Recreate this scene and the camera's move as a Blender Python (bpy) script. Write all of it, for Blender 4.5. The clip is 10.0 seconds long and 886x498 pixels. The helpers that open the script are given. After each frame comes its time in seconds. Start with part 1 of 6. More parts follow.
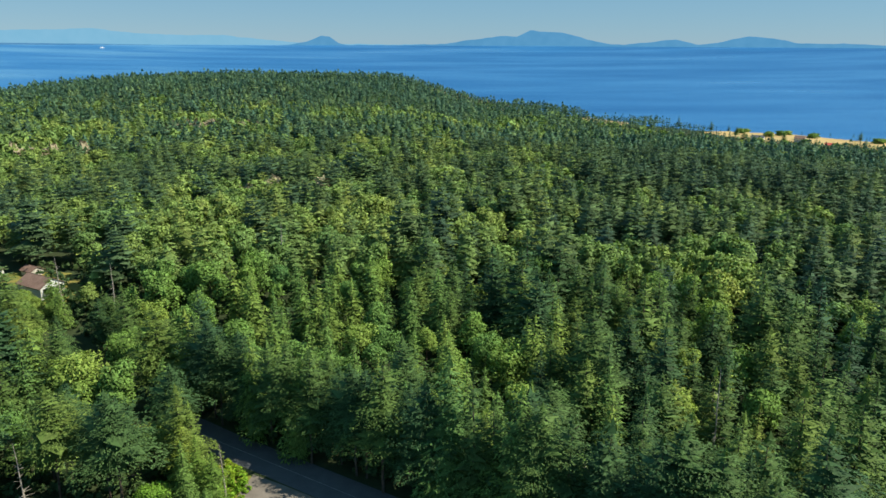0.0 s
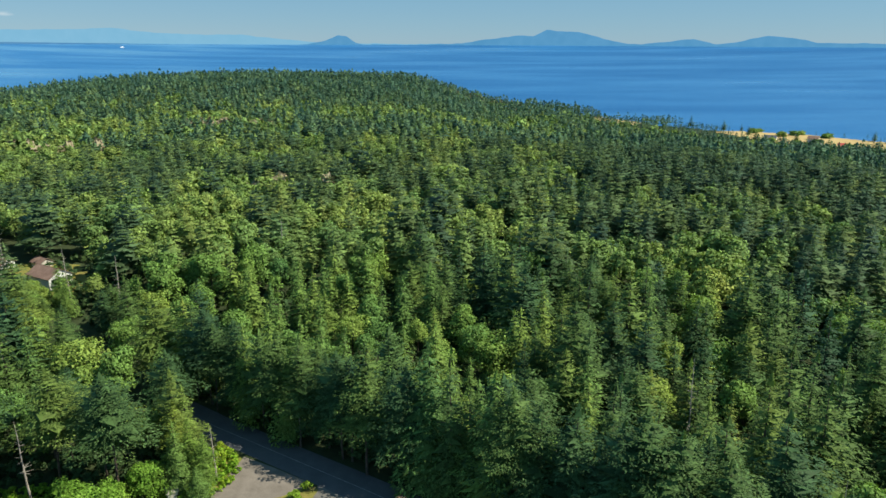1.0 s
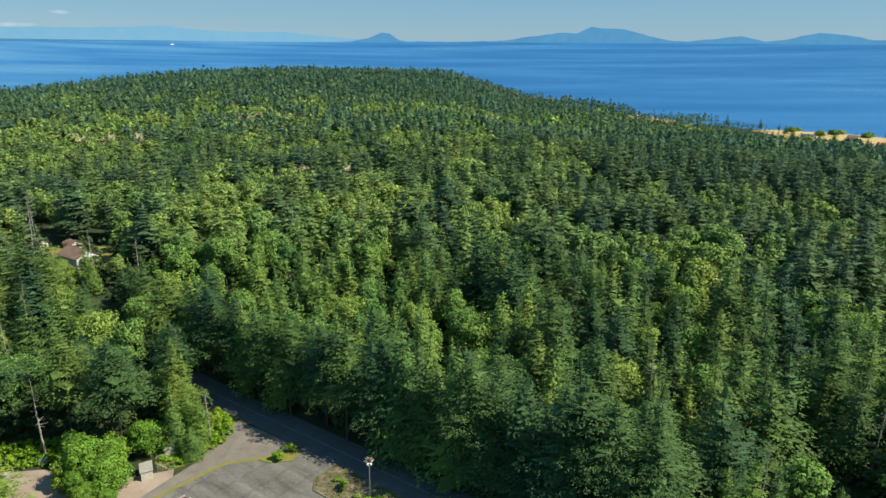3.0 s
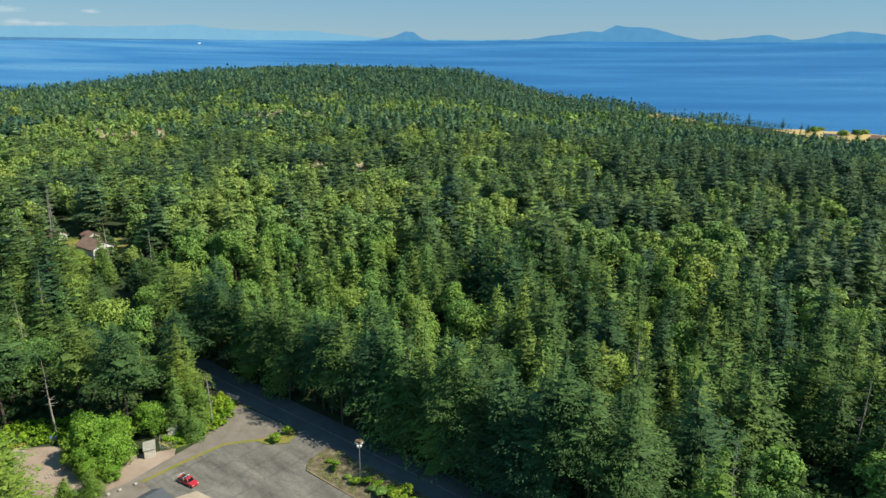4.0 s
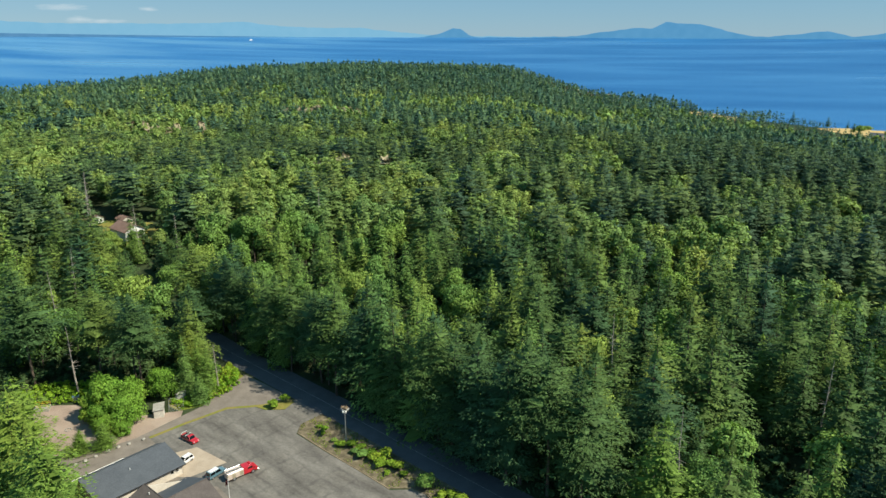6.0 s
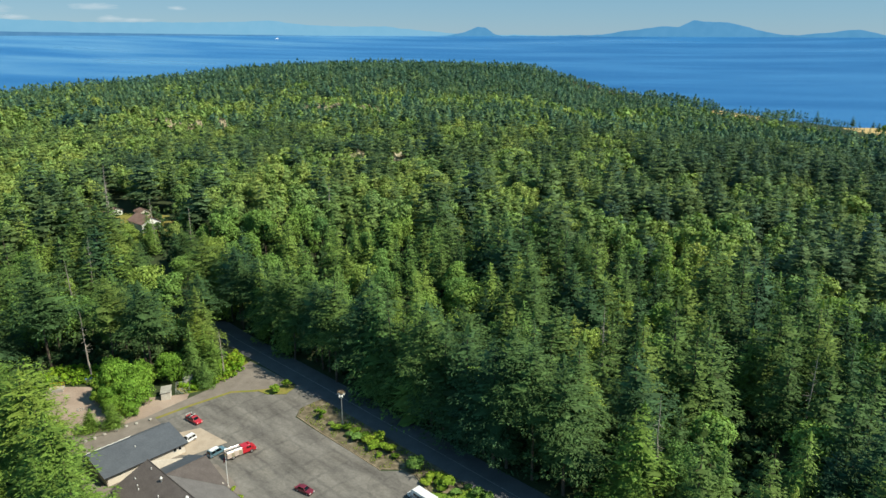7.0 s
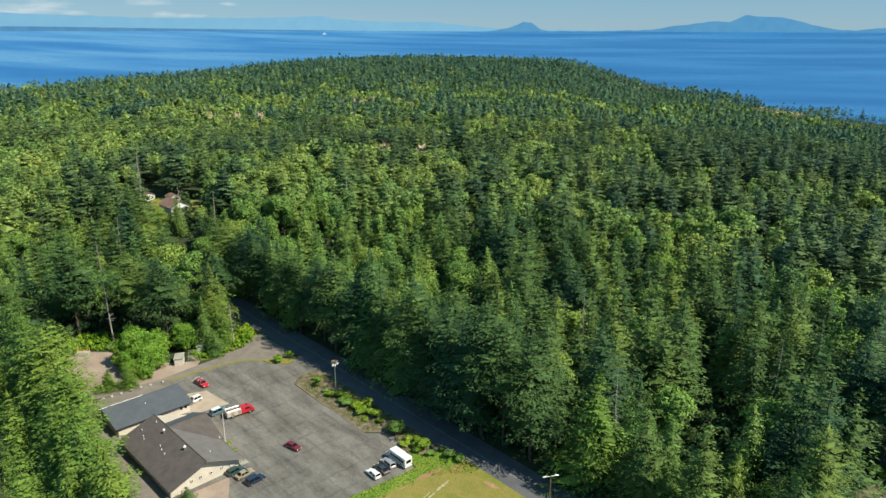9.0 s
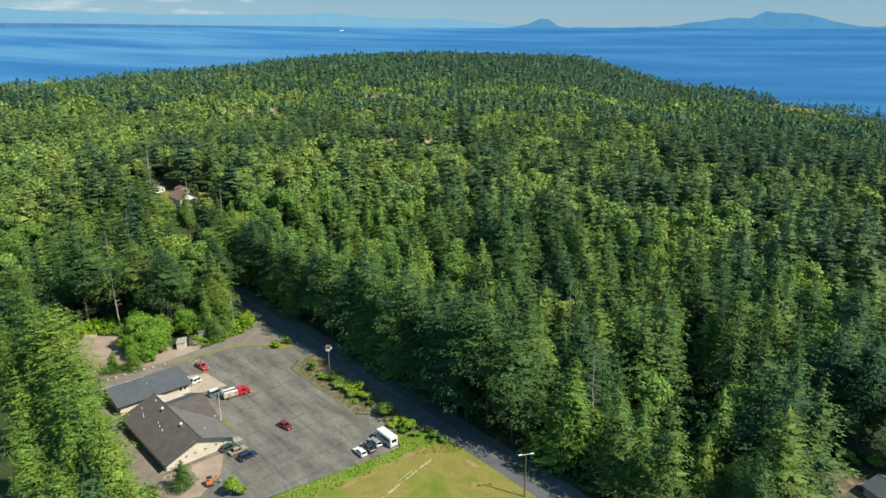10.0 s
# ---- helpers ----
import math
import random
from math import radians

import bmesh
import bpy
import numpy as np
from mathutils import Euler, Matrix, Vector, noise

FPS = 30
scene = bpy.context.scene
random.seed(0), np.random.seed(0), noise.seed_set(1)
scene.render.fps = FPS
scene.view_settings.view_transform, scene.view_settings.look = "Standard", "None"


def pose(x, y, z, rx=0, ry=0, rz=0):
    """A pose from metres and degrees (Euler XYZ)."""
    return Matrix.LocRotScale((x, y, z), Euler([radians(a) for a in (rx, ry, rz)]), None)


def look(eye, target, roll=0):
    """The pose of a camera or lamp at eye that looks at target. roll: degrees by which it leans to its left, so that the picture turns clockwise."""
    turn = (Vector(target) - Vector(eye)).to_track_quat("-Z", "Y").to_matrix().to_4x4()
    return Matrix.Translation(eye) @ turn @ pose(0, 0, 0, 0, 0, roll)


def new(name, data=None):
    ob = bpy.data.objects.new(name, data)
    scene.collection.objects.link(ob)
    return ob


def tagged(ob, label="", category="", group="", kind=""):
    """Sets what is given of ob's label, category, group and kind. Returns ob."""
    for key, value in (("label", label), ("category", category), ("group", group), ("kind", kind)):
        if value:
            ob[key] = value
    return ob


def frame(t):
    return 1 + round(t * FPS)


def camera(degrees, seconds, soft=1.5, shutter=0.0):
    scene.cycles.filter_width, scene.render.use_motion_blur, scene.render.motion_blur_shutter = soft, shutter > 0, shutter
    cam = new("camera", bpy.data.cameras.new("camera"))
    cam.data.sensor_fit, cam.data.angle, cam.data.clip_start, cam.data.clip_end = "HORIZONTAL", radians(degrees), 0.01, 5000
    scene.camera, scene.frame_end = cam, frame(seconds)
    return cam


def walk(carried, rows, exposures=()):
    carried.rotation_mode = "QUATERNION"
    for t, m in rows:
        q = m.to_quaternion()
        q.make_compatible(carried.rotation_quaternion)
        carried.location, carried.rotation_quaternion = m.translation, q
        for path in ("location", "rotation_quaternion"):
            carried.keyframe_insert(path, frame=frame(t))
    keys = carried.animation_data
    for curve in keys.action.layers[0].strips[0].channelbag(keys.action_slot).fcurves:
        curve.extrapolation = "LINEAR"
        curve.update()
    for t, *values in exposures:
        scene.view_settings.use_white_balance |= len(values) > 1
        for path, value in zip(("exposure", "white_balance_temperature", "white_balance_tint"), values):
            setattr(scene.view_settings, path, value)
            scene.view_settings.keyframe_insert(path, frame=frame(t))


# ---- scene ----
# ---- camera and walk ----
cam = camera(64.2, 10.0)
METRES, EYE, TILT, LEAN, TURN = 105.0, 103.0, -16.35, -0.25, 0.0
ROWS = [
    (0.0, 0.0, 0.0, 0.0, 0.0, 0.0, -0.0),
    (0.5, 0.0388, -0.0301, -0.0086, 0.67, -0.02, -0.19),
    (1.0, 0.0779, -0.0596, -0.0167, 1.31, -0.04, -0.38),
    (1.5, 0.1177, -0.0889, -0.0245, 2.06, -0.08, -0.6),
    (2.0, 0.1578, -0.1173, -0.0321, 2.88, -0.15, -0.83),
    (2.5, 0.2004, -0.1469, -0.0404, 3.76, -0.23, -1.09),
    (4.0, 0.3262, -0.2256, -0.0632, 6.56, -0.45, -1.88),
    (4.5, 0.3685, -0.251, -0.0705, 7.48, -0.54, -2.13),
    (5.0, 0.4116, -0.2753, -0.0774, 8.41, -0.63, -2.39),
    (5.5, 0.4549, -0.2993, -0.0845, 9.35, -0.74, -2.66),
    (7.0, 0.5839, -0.3652, -0.1048, 12.22, -1.05, -3.44),
    (7.5, 0.6287, -0.3871, -0.111, 13.25, -1.2, -3.73),
    (8.0, 0.6736, -0.4086, -0.1176, 14.24, -1.34, -4.0),
    (8.5, 0.7182, -0.4295, -0.124, 15.1, -1.48, -4.23),
    (9.0, 0.7633, -0.4502, -0.1304, 15.82, -1.65, -4.44),
    (9.5, 0.8082, -0.4708, -0.1369, 16.54, -1.81, -4.64),
    (10.0, 0.8552, -0.4919, -0.1434, 17.19, -2.01, -4.79),
]
walk(cam, [(t, pose(0, 0, EYE, TILT, LEAN, TURN) @ pose(METRES * x, METRES * y, METRES * z, 90 + pitch, roll, yaw)) for t, x, y, z, yaw, pitch, roll in ROWS])

# ---- world and sun ----
SUN_AZ, SUN_EL = 98.0, 48.5
world = bpy.data.worlds.new("sky")
scene.world = world
world.use_nodes = True
wn = world.node_tree.nodes
sky = wn.new("ShaderNodeTexSky")
sky.sky_type, sky.sun_disc = "NISHITA", False
sky.sun_elevation, sky.sun_rotation = radians(SUN_EL), radians(SUN_AZ)
sky.altitude, sky.air_density, sky.dust_density, sky.ozone_density = 1500.0, 1.0, 0.0, 5.0
wn["Background"].inputs["Strength"].default_value = 0.070
# thin summer haze evens the sky towards the horizon's pale blue
haze = wn.new("ShaderNodeMix")
haze.data_type = "RGBA"
haze.inputs[0].default_value = 0.65
haze.inputs[7].default_value = (1.9, 4.55, 6.7, 1)
world.node_tree.links.new(sky.outputs["Color"], haze.inputs[6])
world.node_tree.links.new(haze.outputs[2], wn["Background"].inputs["Color"])
sun = new("sun", bpy.data.lights.new("sun", "SUN"))
sun.data.energy, sun.data.angle, sun.data.color = 5.1, radians(0.5), (1.0, 0.94, 0.75)
sa, se = radians(SUN_AZ), radians(SUN_EL)
sun.matrix_world = look((0, 0, 300), Vector((0, 0, 300)) - Vector((math.sin(sa) * math.cos(se), math.cos(sa) * math.cos(se), math.sin(se))))
scene.view_settings.exposure = 0.36

# ---- materials ----
def material(name, rough=0.8, metal=0.0, spec=0.3):
    m = bpy.data.materials.new(name)
    m.use_nodes = True
    b = m.node_tree.nodes["Principled BSDF"]
    b.inputs["Roughness"].default_value = rough
    b.inputs["Metallic"].default_value = metal
    b.inputs["Specular IOR Level"].default_value = spec
    return m, m.node_tree.nodes, m.node_tree.links, b


def ramp(nodes, stops):
    r = nodes.new("ShaderNodeValToRGB")
    e = r.color_ramp.elements
    while len(e) < len(stops):
        e.new(0.5)
    for el, (p, c) in zip(e, stops):
        el.position, el.color = p, (*c, 1)
    return r


def noise_node(nodes, links, scale, detail=4.0, coord=None, rough=0.6):
    n = nodes.new("ShaderNodeTexNoise")
    n.inputs["Scale"].default_value, n.inputs["Detail"].default_value, n.inputs["Roughness"].default_value = scale, detail, rough
    if coord is not None:
        links.new(coord, n.inputs["Vector"])
    return n


def mix_node(nodes, links, fac, a, b, mode="MIX"):
    m = nodes.new("ShaderNodeMix")
    m.data_type, m.blend_type = "RGBA", mode
    for sock, v in ((m.inputs[0], fac), (m.inputs[6], a), (m.inputs[7], b)):
        if isinstance(v, (int, float)):
            sock.default_value = v
        elif isinstance(v, tuple):
            sock.default_value = (*v, 1)
        else:
            links.new(v, sock)
    return m.outputs[2]


def surface(name, stops, scale, rough=0.8, metal=0.0, fine=6.0, bump=0.0, spec=0.3, grain=0.25, coord="world"):
    """A two-scale mottled surface: broad patches through a ramp, fine grain over them, and relief."""
    m, nodes, links, b = material(name, rough, metal, spec)
    if coord == "world":
        vec = nodes.new("ShaderNodeNewGeometry").outputs["Position"]
    else:
        vec = nodes.new("ShaderNodeTexCoord").outputs["Object"]
    n1 = noise_node(nodes, links, scale, 5, vec)
    r = ramp(nodes, stops)
    links.new(n1.outputs[0], r.inputs[0])
    n2 = noise_node(nodes, links, scale * fine, 5, vec, 0.7)
    g = ramp(nodes, [(0.3, (1 - grain,) * 3), (0.7, (1 + grain * 0.6,) * 3)])
    links.new(n2.outputs[0], g.inputs[0])
    links.new(mix_node(nodes, links, 1.0, r.outputs[0], g.outputs[0], "MULTIPLY"), b.inputs["Base Color"])
    if bump:
        bp = nodes.new("ShaderNodeBump")
        bp.inputs["Strength"].default_value, bp.inputs["Distance"].default_value = bump, 0.1
        links.new(n2.outputs[0], bp.inputs["Height"])
        links.new(bp.outputs[0], b.inputs["Normal"])
    return m


def paint(name, colour, rough=0.35, metal=0.0, coat=0.0, spec=0.5):
    """Plain paint or plastic with slight dirt and uneven gloss."""
    m, nodes, links, b = material(name, rough, metal, spec)
    vec = nodes.new("ShaderNodeTexCoord").outputs["Object"]
    n = noise_node(nodes, links, 2.5, 5, vec)
    r = ramp(nodes, [(0.3, tuple(c * 0.86 for c in colour)), (0.7, tuple(min(1, c * 1.06) for c in colour))])
    links.new(n.outputs[0], r.inputs[0])
    links.new(r.outputs[0], b.inputs["Base Color"])
    b.inputs["Coat Weight"].default_value = coat
    return m


def foliage(name, stops, per_object, patch=0.02, translucent=0.20, grain=0.52):
    """Leaves: colour by tree (own tint), by spray and by stand; light shines through in part."""
    m, nodes, links, b = material(name, 0.60, 0.0, 0.09)
    geo = nodes.new("ShaderNodeNewGeometry")
    if per_object:
        tint = nodes.new("ShaderNodeObjectInfo").outputs["Random"]
    else:
        at = nodes.new("ShaderNodeAttribute")
        at.attribute_name = "tint"
        tint = at.outputs["Fac"]
    n = noise_node(nodes, links, patch, 2, geo.outputs["Position"])
    add = nodes.new("ShaderNodeMath")
    add.operation = "MULTIPLY_ADD"
    links.new(tint, add.inputs[0])
    add.inputs[1].default_value = 0.62
    sub = nodes.new("ShaderNodeMath")
    sub.operation = "MULTIPLY_ADD"
    links.new(n.outputs[0], sub.inputs[0])
    sub.inputs[1].default_value, sub.inputs[2].default_value = 0.8, -0.22
    links.new(sub.outputs[0], add.inputs[2])
    r = ramp(nodes, stops)
    links.new(add.outputs[0], r.inputs[0])
    g = ramp(nodes, [(0.0, (1 - grain,) * 3), (1.0, (1 + grain,) * 3)])
    links.new(geo.outputs["Random Per Island"], g.inputs[0])
    col = mix_node(nodes, links, 1.0, r.outputs[0], g.outputs[0], "MULTIPLY")
    links.new(col, b.inputs["Base Color"])
    tr = nodes.new("ShaderNodeBsdfTranslucent")
    links.new(mix_node(nodes, links, 1.0, col, (1.1, 1.2, 0.6), "MULTIPLY"), tr.inputs["Color"])
    mx = nodes.new("ShaderNodeMixShader")
    mx.inputs[0].default_value = translucent
    links.new(b.outputs[0], mx.inputs[1])
    links.new(tr.outputs[0], mx.inputs[2])
    links.new(mx.outputs[0], nodes["Material Output"].inputs["Surface"])
    return m


FIR = [(0.0, (0.031, 0.076, 0.048)), (0.35, (0.057, 0.114, 0.045)), (0.7, (0.106, 0.172, 0.045)), (1.0, (0.205, 0.258, 0.052))]
# firs of the far stands, made bluer: aerial haze is put into the colour
HAZED_FIR = [(0.0, (0.036, 0.090, 0.082)), (0.4, (0.068, 0.138, 0.086)), (0.75, (0.128, 0.200, 0.082)), (1.0, (0.220, 0.266, 0.088))]
CEDAR = [(0.0, (0.082, 0.168, 0.058)), (0.45, (0.142, 0.236, 0.056)), (1.0, (0.245, 0.315, 0.064))]
LEAF = [(0.0, (0.094, 0.196, 0.062)), (0.5, (0.160, 0.268, 0.060)), (1.0, (0.275, 0.350, 0.074))]
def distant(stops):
    """The same leaves with the haze of some hundred metres of summer air put into their colours."""
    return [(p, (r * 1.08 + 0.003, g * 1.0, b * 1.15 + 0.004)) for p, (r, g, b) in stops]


# lighter cedar leaves: full sun on the clearing's trees is put into the colour
M_SUNLIT_CEDAR = foliage("sunlit_cedar_sprays", [(0.0, (0.100, 0.185, 0.040)), (0.5, (0.145, 0.230, 0.042)), (1.0, (0.220, 0.285, 0.050))], True)
M_FIR, M_CEDAR, M_LEAF = (foliage(n, s, True) for n, s in (("fir_needles", FIR), ("cedar_sprays", CEDAR), ("broad_leaves", LEAF)))
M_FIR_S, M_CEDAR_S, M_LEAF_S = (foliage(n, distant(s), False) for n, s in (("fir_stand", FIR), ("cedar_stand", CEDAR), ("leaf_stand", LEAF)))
M_FIR_F = foliage("hazed_fir_stand", HAZED_FIR, False)
M_SHRUB = foliage("shrub_leaves", [(0.0, (0.12, 0.22, 0.03)), (0.5, (0.22, 0.34, 0.04)), (1.0, (0.34, 0.41, 0.055))], True, 0.1, 0.4)
M_GRASS_BLADE = foliage("tall_grass", [(0.0, (0.13, 0.25, 0.03)), (0.5, (0.22, 0.30, 0.045)), (1.0, (0.40, 0.38, 0.10))], False, 0.12, 0.3)
M_DRY = surface("dead_twigs", [(0.3, (0.26, 0.23, 0.14)), (0.7, (0.40, 0.34, 0.23))], 0.4)
M_BARK = surface("bark", [(0.3, (0.06, 0.048, 0.038)), (0.7, (0.14, 0.11, 0.085))], 0.8, 0.95, bump=0.6)
M_SNAG = surface("weathered_wood", [(0.3, (0.25, 0.22, 0.19)), (0.7, (0.45, 0.41, 0.36))], 0.8, 0.9, bump=0.5)
M_GROUND = surface("forest_floor", [(0.3, (0.026, 0.040, 0.016)), (0.55, (0.042, 0.060, 0.022)), (0.75, (0.066, 0.066, 0.032))], 0.06, 0.95, fine=14, bump=0.8)
M_ROAD = surface("road_asphalt", [(0.3, (0.090, 0.094, 0.104)), (0.7, (0.125, 0.129, 0.138))], 0.25, 0.85, fine=20, bump=0.2)
M_DRIVE = surface("driveway_asphalt", [(0.3, (0.160, 0.138, 0.118)), (0.7, (0.240, 0.208, 0.180))], 0.3, 0.9, fine=20, bump=0.2)
M_CONCRETE = surface("apron_concrete", [(0.3, (0.36, 0.29, 0.22)), (0.7, (0.45, 0.37, 0.29))], 0.4, 0.9, fine=15, bump=0.2)
M_EDGING = surface("weathered_edging", [(0.3, (0.22, 0.17, 0.11)), (0.7, (0.34, 0.27, 0.18))], 0.5, 0.9)
M_KERB = surface("kerb_concrete", [(0.3, (0.30, 0.28, 0.25)), (0.7, (0.42, 0.40, 0.36))], 0.5, 0.9)
M_GRAVEL = surface("gravel", [(0.25, (0.23, 0.17, 0.14)), (0.5, (0.34, 0.26, 0.21)), (0.75, (0.42, 0.34, 0.28))], 0.12, 0.95, fine=40, bump=0.6, grain=0.35)
M_BARE = surface("bare_earth", [(0.3, (0.30, 0.16, 0.09)), (0.7, (0.40, 0.25, 0.15))], 0.3, 0.95, fine=20, bump=0.5)
M_PATH = surface("trodden_path", [(0.35, (0.26, 0.22, 0.10)), (0.6, (0.52, 0.47, 0.34))], 1.6, 0.95, fine=6, grain=0.4)
M_LINE = surface("worn_white_line", [(0.35, (0.16, 0.165, 0.175)), (0.65, (0.46, 0.46, 0.45))], 1.2, 0.8)
M_DRYGRASS = surface("dry_meadow", [(0.3, (0.36, 0.25, 0.10)), (0.55, (0.50, 0.36, 0.16)), (0.8, (0.30, 0.30, 0.10))], 0.03, 0.95, fine=20)
M_MULCH = surface("mulch", [(0.3, (0.07, 0.06, 0.038)), (0.5, (0.14, 0.115, 0.072)), (0.7, (0.28, 0.235, 0.16))], 0.5, 0.95, fine=15, bump=0.6)


def lot_material():
    """Old asphalt: oil-dark blotches, worn lanes along the lot, faint sealed cracks and paving seams."""
    m, nodes, links, b = material("parking_asphalt", 0.9, 0, 0.2)
    pos = nodes.new("ShaderNodeNewGeometry").outputs["Position"]
    mp = nodes.new("ShaderNodeMapping")
    mp.inputs["Rotation"].default_value = (0, 0, radians(32))
    links.new(pos, mp.inputs["Vector"])
    st = nodes.new("ShaderNodeMapping")
    st.inputs["Scale"].default_value = (0.06, 0.20, 0.1)
    links.new(mp.outputs[0], st.inputs["Vector"])
    n1 = noise_node(nodes, links, 1.0, 8, st.outputs[0], 0.68)
    r = ramp(nodes, [(0.32, (0.090, 0.084, 0.076)), (0.44, (0.140, 0.131, 0.120)), (0.56, (0.182, 0.171, 0.155)), (0.70, (0.230, 0.216, 0.197))])
    links.new(n1.outputs[0], r.inputs[0])
    n2 = noise_node(nodes, links, 1.3, 6, pos, 0.75)
    g = ramp(nodes, [(0.3, (0.78,) * 3), (0.7, (1.14,) * 3)])
    links.new(n2.outputs[0], g.inputs[0])
    col = mix_node(nodes, links, 1.0, r.outputs[0], g.outputs[0], "MULTIPLY")
    warp = noise_node(nodes, links, 0.35, 5, pos)
    bend = nodes.new("ShaderNodeVectorMath")
    bend.operation = "MULTIPLY_ADD"
    links.new(warp.outputs[1], bend.inputs[0])
    bend.inputs[1].default_value = (2.6, 2.6, 0)
    links.new(mp.outputs[0], bend.inputs[2])
    v = nodes.new("ShaderNodeTexVoronoi")
    v.feature = "DISTANCE_TO_EDGE"
    v.inputs["Scale"].default_value = 0.09
    links.new(bend.outputs[0], v.inputs["Vector"])
    c = ramp(nodes, [(0.004, (0.5,) * 3), (0.016, (1.0,) * 3)])
    links.new(v.outputs[0], c.inputs[0])
    col = mix_node(nodes, links, 0.22, col, c.outputs[0], "MULTIPLY")
    # paving bays of slightly different age with smeared tar joints
    seam = nodes.new("ShaderNodeTexBrick")
    seam.offset = 0.0
    seam.inputs["Color1"].default_value, seam.inputs["Color2"].default_value = (1.10, 1.09, 1.06, 1), (0.93, 0.93, 0.94, 1)
    seam.inputs["Mortar"].default_value = (0.72, 0.72, 0.73, 1)
    seam.inputs["Scale"].default_value, seam.inputs["Mortar Size"].default_value, seam.inputs["Mortar Smooth"].default_value = 1.0, 0.75, 1.0
    seam.inputs["Brick Width"].default_value, seam.inputs["Row Height"].default_value = 6.4, 5.2
    links.new(bend.outputs[0], seam.inputs["Vector"])
    worn = noise_node(nodes, links, 0.16, 4, pos)
    amount = ramp(nodes, [(0.38, (0.1,) * 3), (0.62, (0.9,) * 3)])
    links.new(worn.outputs[0], amount.inputs[0])
    links.new(mix_node(nodes, links, amount.outputs[0], col, mix_node(nodes, links, 1.0, col, seam.outputs[0], "MULTIPLY")), b.inputs["Base Color"])
    return m


def lawn_material():
    m, nodes, links, b = material("lawn", 0.9, 0, 0.2)
    pos = nodes.new("ShaderNodeNewGeometry").outputs["Position"]
    n1 = noise_node(nodes, links, 0.07, 7, pos, 0.68)
    r = ramp(nodes, [(0.32, (0.095, 0.165, 0.020)), (0.43, (0.165, 0.190, 0.032)), (0.52, (0.245, 0.205, 0.060)), (0.60, (0.185, 0.180, 0.042)), (0.72, (0.320, 0.220, 0.105))])
    links.new(n1.outputs[0], r.inputs[0])
    n2 = noise_node(nodes, links, 2.2, 6, pos, 0.75)
    g = ramp(nodes, [(0.3, (0.72,) * 3), (0.7, (1.2,) * 3)])
    links.new(n2.outputs[0], g.inputs[0])
    links.new(mix_node(nodes, links, 1.0, r.outputs[0], g.outputs[0], "MULTIPLY"), b.inputs["Base Color"])
    return m


def sea_material():
    """Wind-ruffled salt water with long slick streaks and a westward sheen put into its colour."""
    m, nodes, links, b = material("sea_water", 0.2, 0, 0.5)
    b.inputs["IOR"].default_value = 1.33
    pos = nodes.new("ShaderNodeNewGeometry").outputs["Position"]
    mp = nodes.new("ShaderNodeMapping")
    mp.inputs["Rotation"].default_value = (0, 0, radians(-14))
    mp.inputs["Scale"].default_value = (0.0009, 0.0030, 0.001)
    links.new(pos, mp.inputs["Vector"])
    n1 = noise_node(nodes, links, 1.0, 4, mp.outputs[0], 0.5)
    r = ramp(nodes, [(0.30, (0.009, 0.098, 0.285)), (0.48, (0.014, 0.122, 0.330)), (0.62, (0.026, 0.155, 0.385)), (0.80, (0.075, 0.235, 0.450))])
    # paler water to the west: the sky's sheen is put into the base colour
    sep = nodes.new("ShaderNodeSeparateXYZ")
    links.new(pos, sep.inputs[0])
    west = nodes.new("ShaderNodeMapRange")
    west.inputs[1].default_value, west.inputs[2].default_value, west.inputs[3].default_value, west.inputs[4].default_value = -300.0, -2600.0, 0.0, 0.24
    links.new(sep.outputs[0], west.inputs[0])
    west_sheen = nodes.new("ShaderNodeMath")
    links.new(n1.outputs[0], west_sheen.inputs[0])
    links.new(west.outputs[0], west_sheen.inputs[1])
    links.new(west_sheen.outputs[0], r.inputs[0])
    links.new(r.outputs[0], b.inputs["Base Color"])
    rr = nodes.new("ShaderNodeMapRange")
    rr.inputs[1].default_value, rr.inputs[2].default_value, rr.inputs[3].default_value, rr.inputs[4].default_value = 0.35, 0.75, 0.42, 0.22
    links.new(n1.outputs[0], rr.inputs[0])
    links.new(rr.outputs[0], b.inputs["Roughness"])
    n2 = noise_node(nodes, links, 0.12, 6, pos, 0.7)
    bp = nodes.new("ShaderNodeBump")
    bp.inputs["Strength"].default_value, bp.inputs["Distance"].default_value = 1.0, 2.2
    links.new(n2.outputs[0], bp.inputs["Height"])
    links.new(bp.outputs[0], b.inputs["Normal"])
    return m


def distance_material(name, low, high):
    """Far land as a plain glowing backdrop: the haze of miles of air is put into its colour."""
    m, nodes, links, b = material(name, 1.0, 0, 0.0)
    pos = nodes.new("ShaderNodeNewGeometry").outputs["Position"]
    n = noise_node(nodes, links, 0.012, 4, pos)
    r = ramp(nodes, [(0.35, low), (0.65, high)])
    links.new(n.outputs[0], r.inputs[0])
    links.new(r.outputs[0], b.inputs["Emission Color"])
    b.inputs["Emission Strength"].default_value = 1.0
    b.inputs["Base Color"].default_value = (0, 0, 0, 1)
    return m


M_LOT, M_LAWN, M_SEA = lot_material(), lawn_material(), sea_material()

M_BAND = surface("long_green_grass", [(0.3, (0.10, 0.20, 0.02)), (0.5, (0.16, 0.25, 0.03)), (0.7, (0.24, 0.27, 0.05))], 0.25, 0.95, fine=10, bump=0.6, grain=0.4)

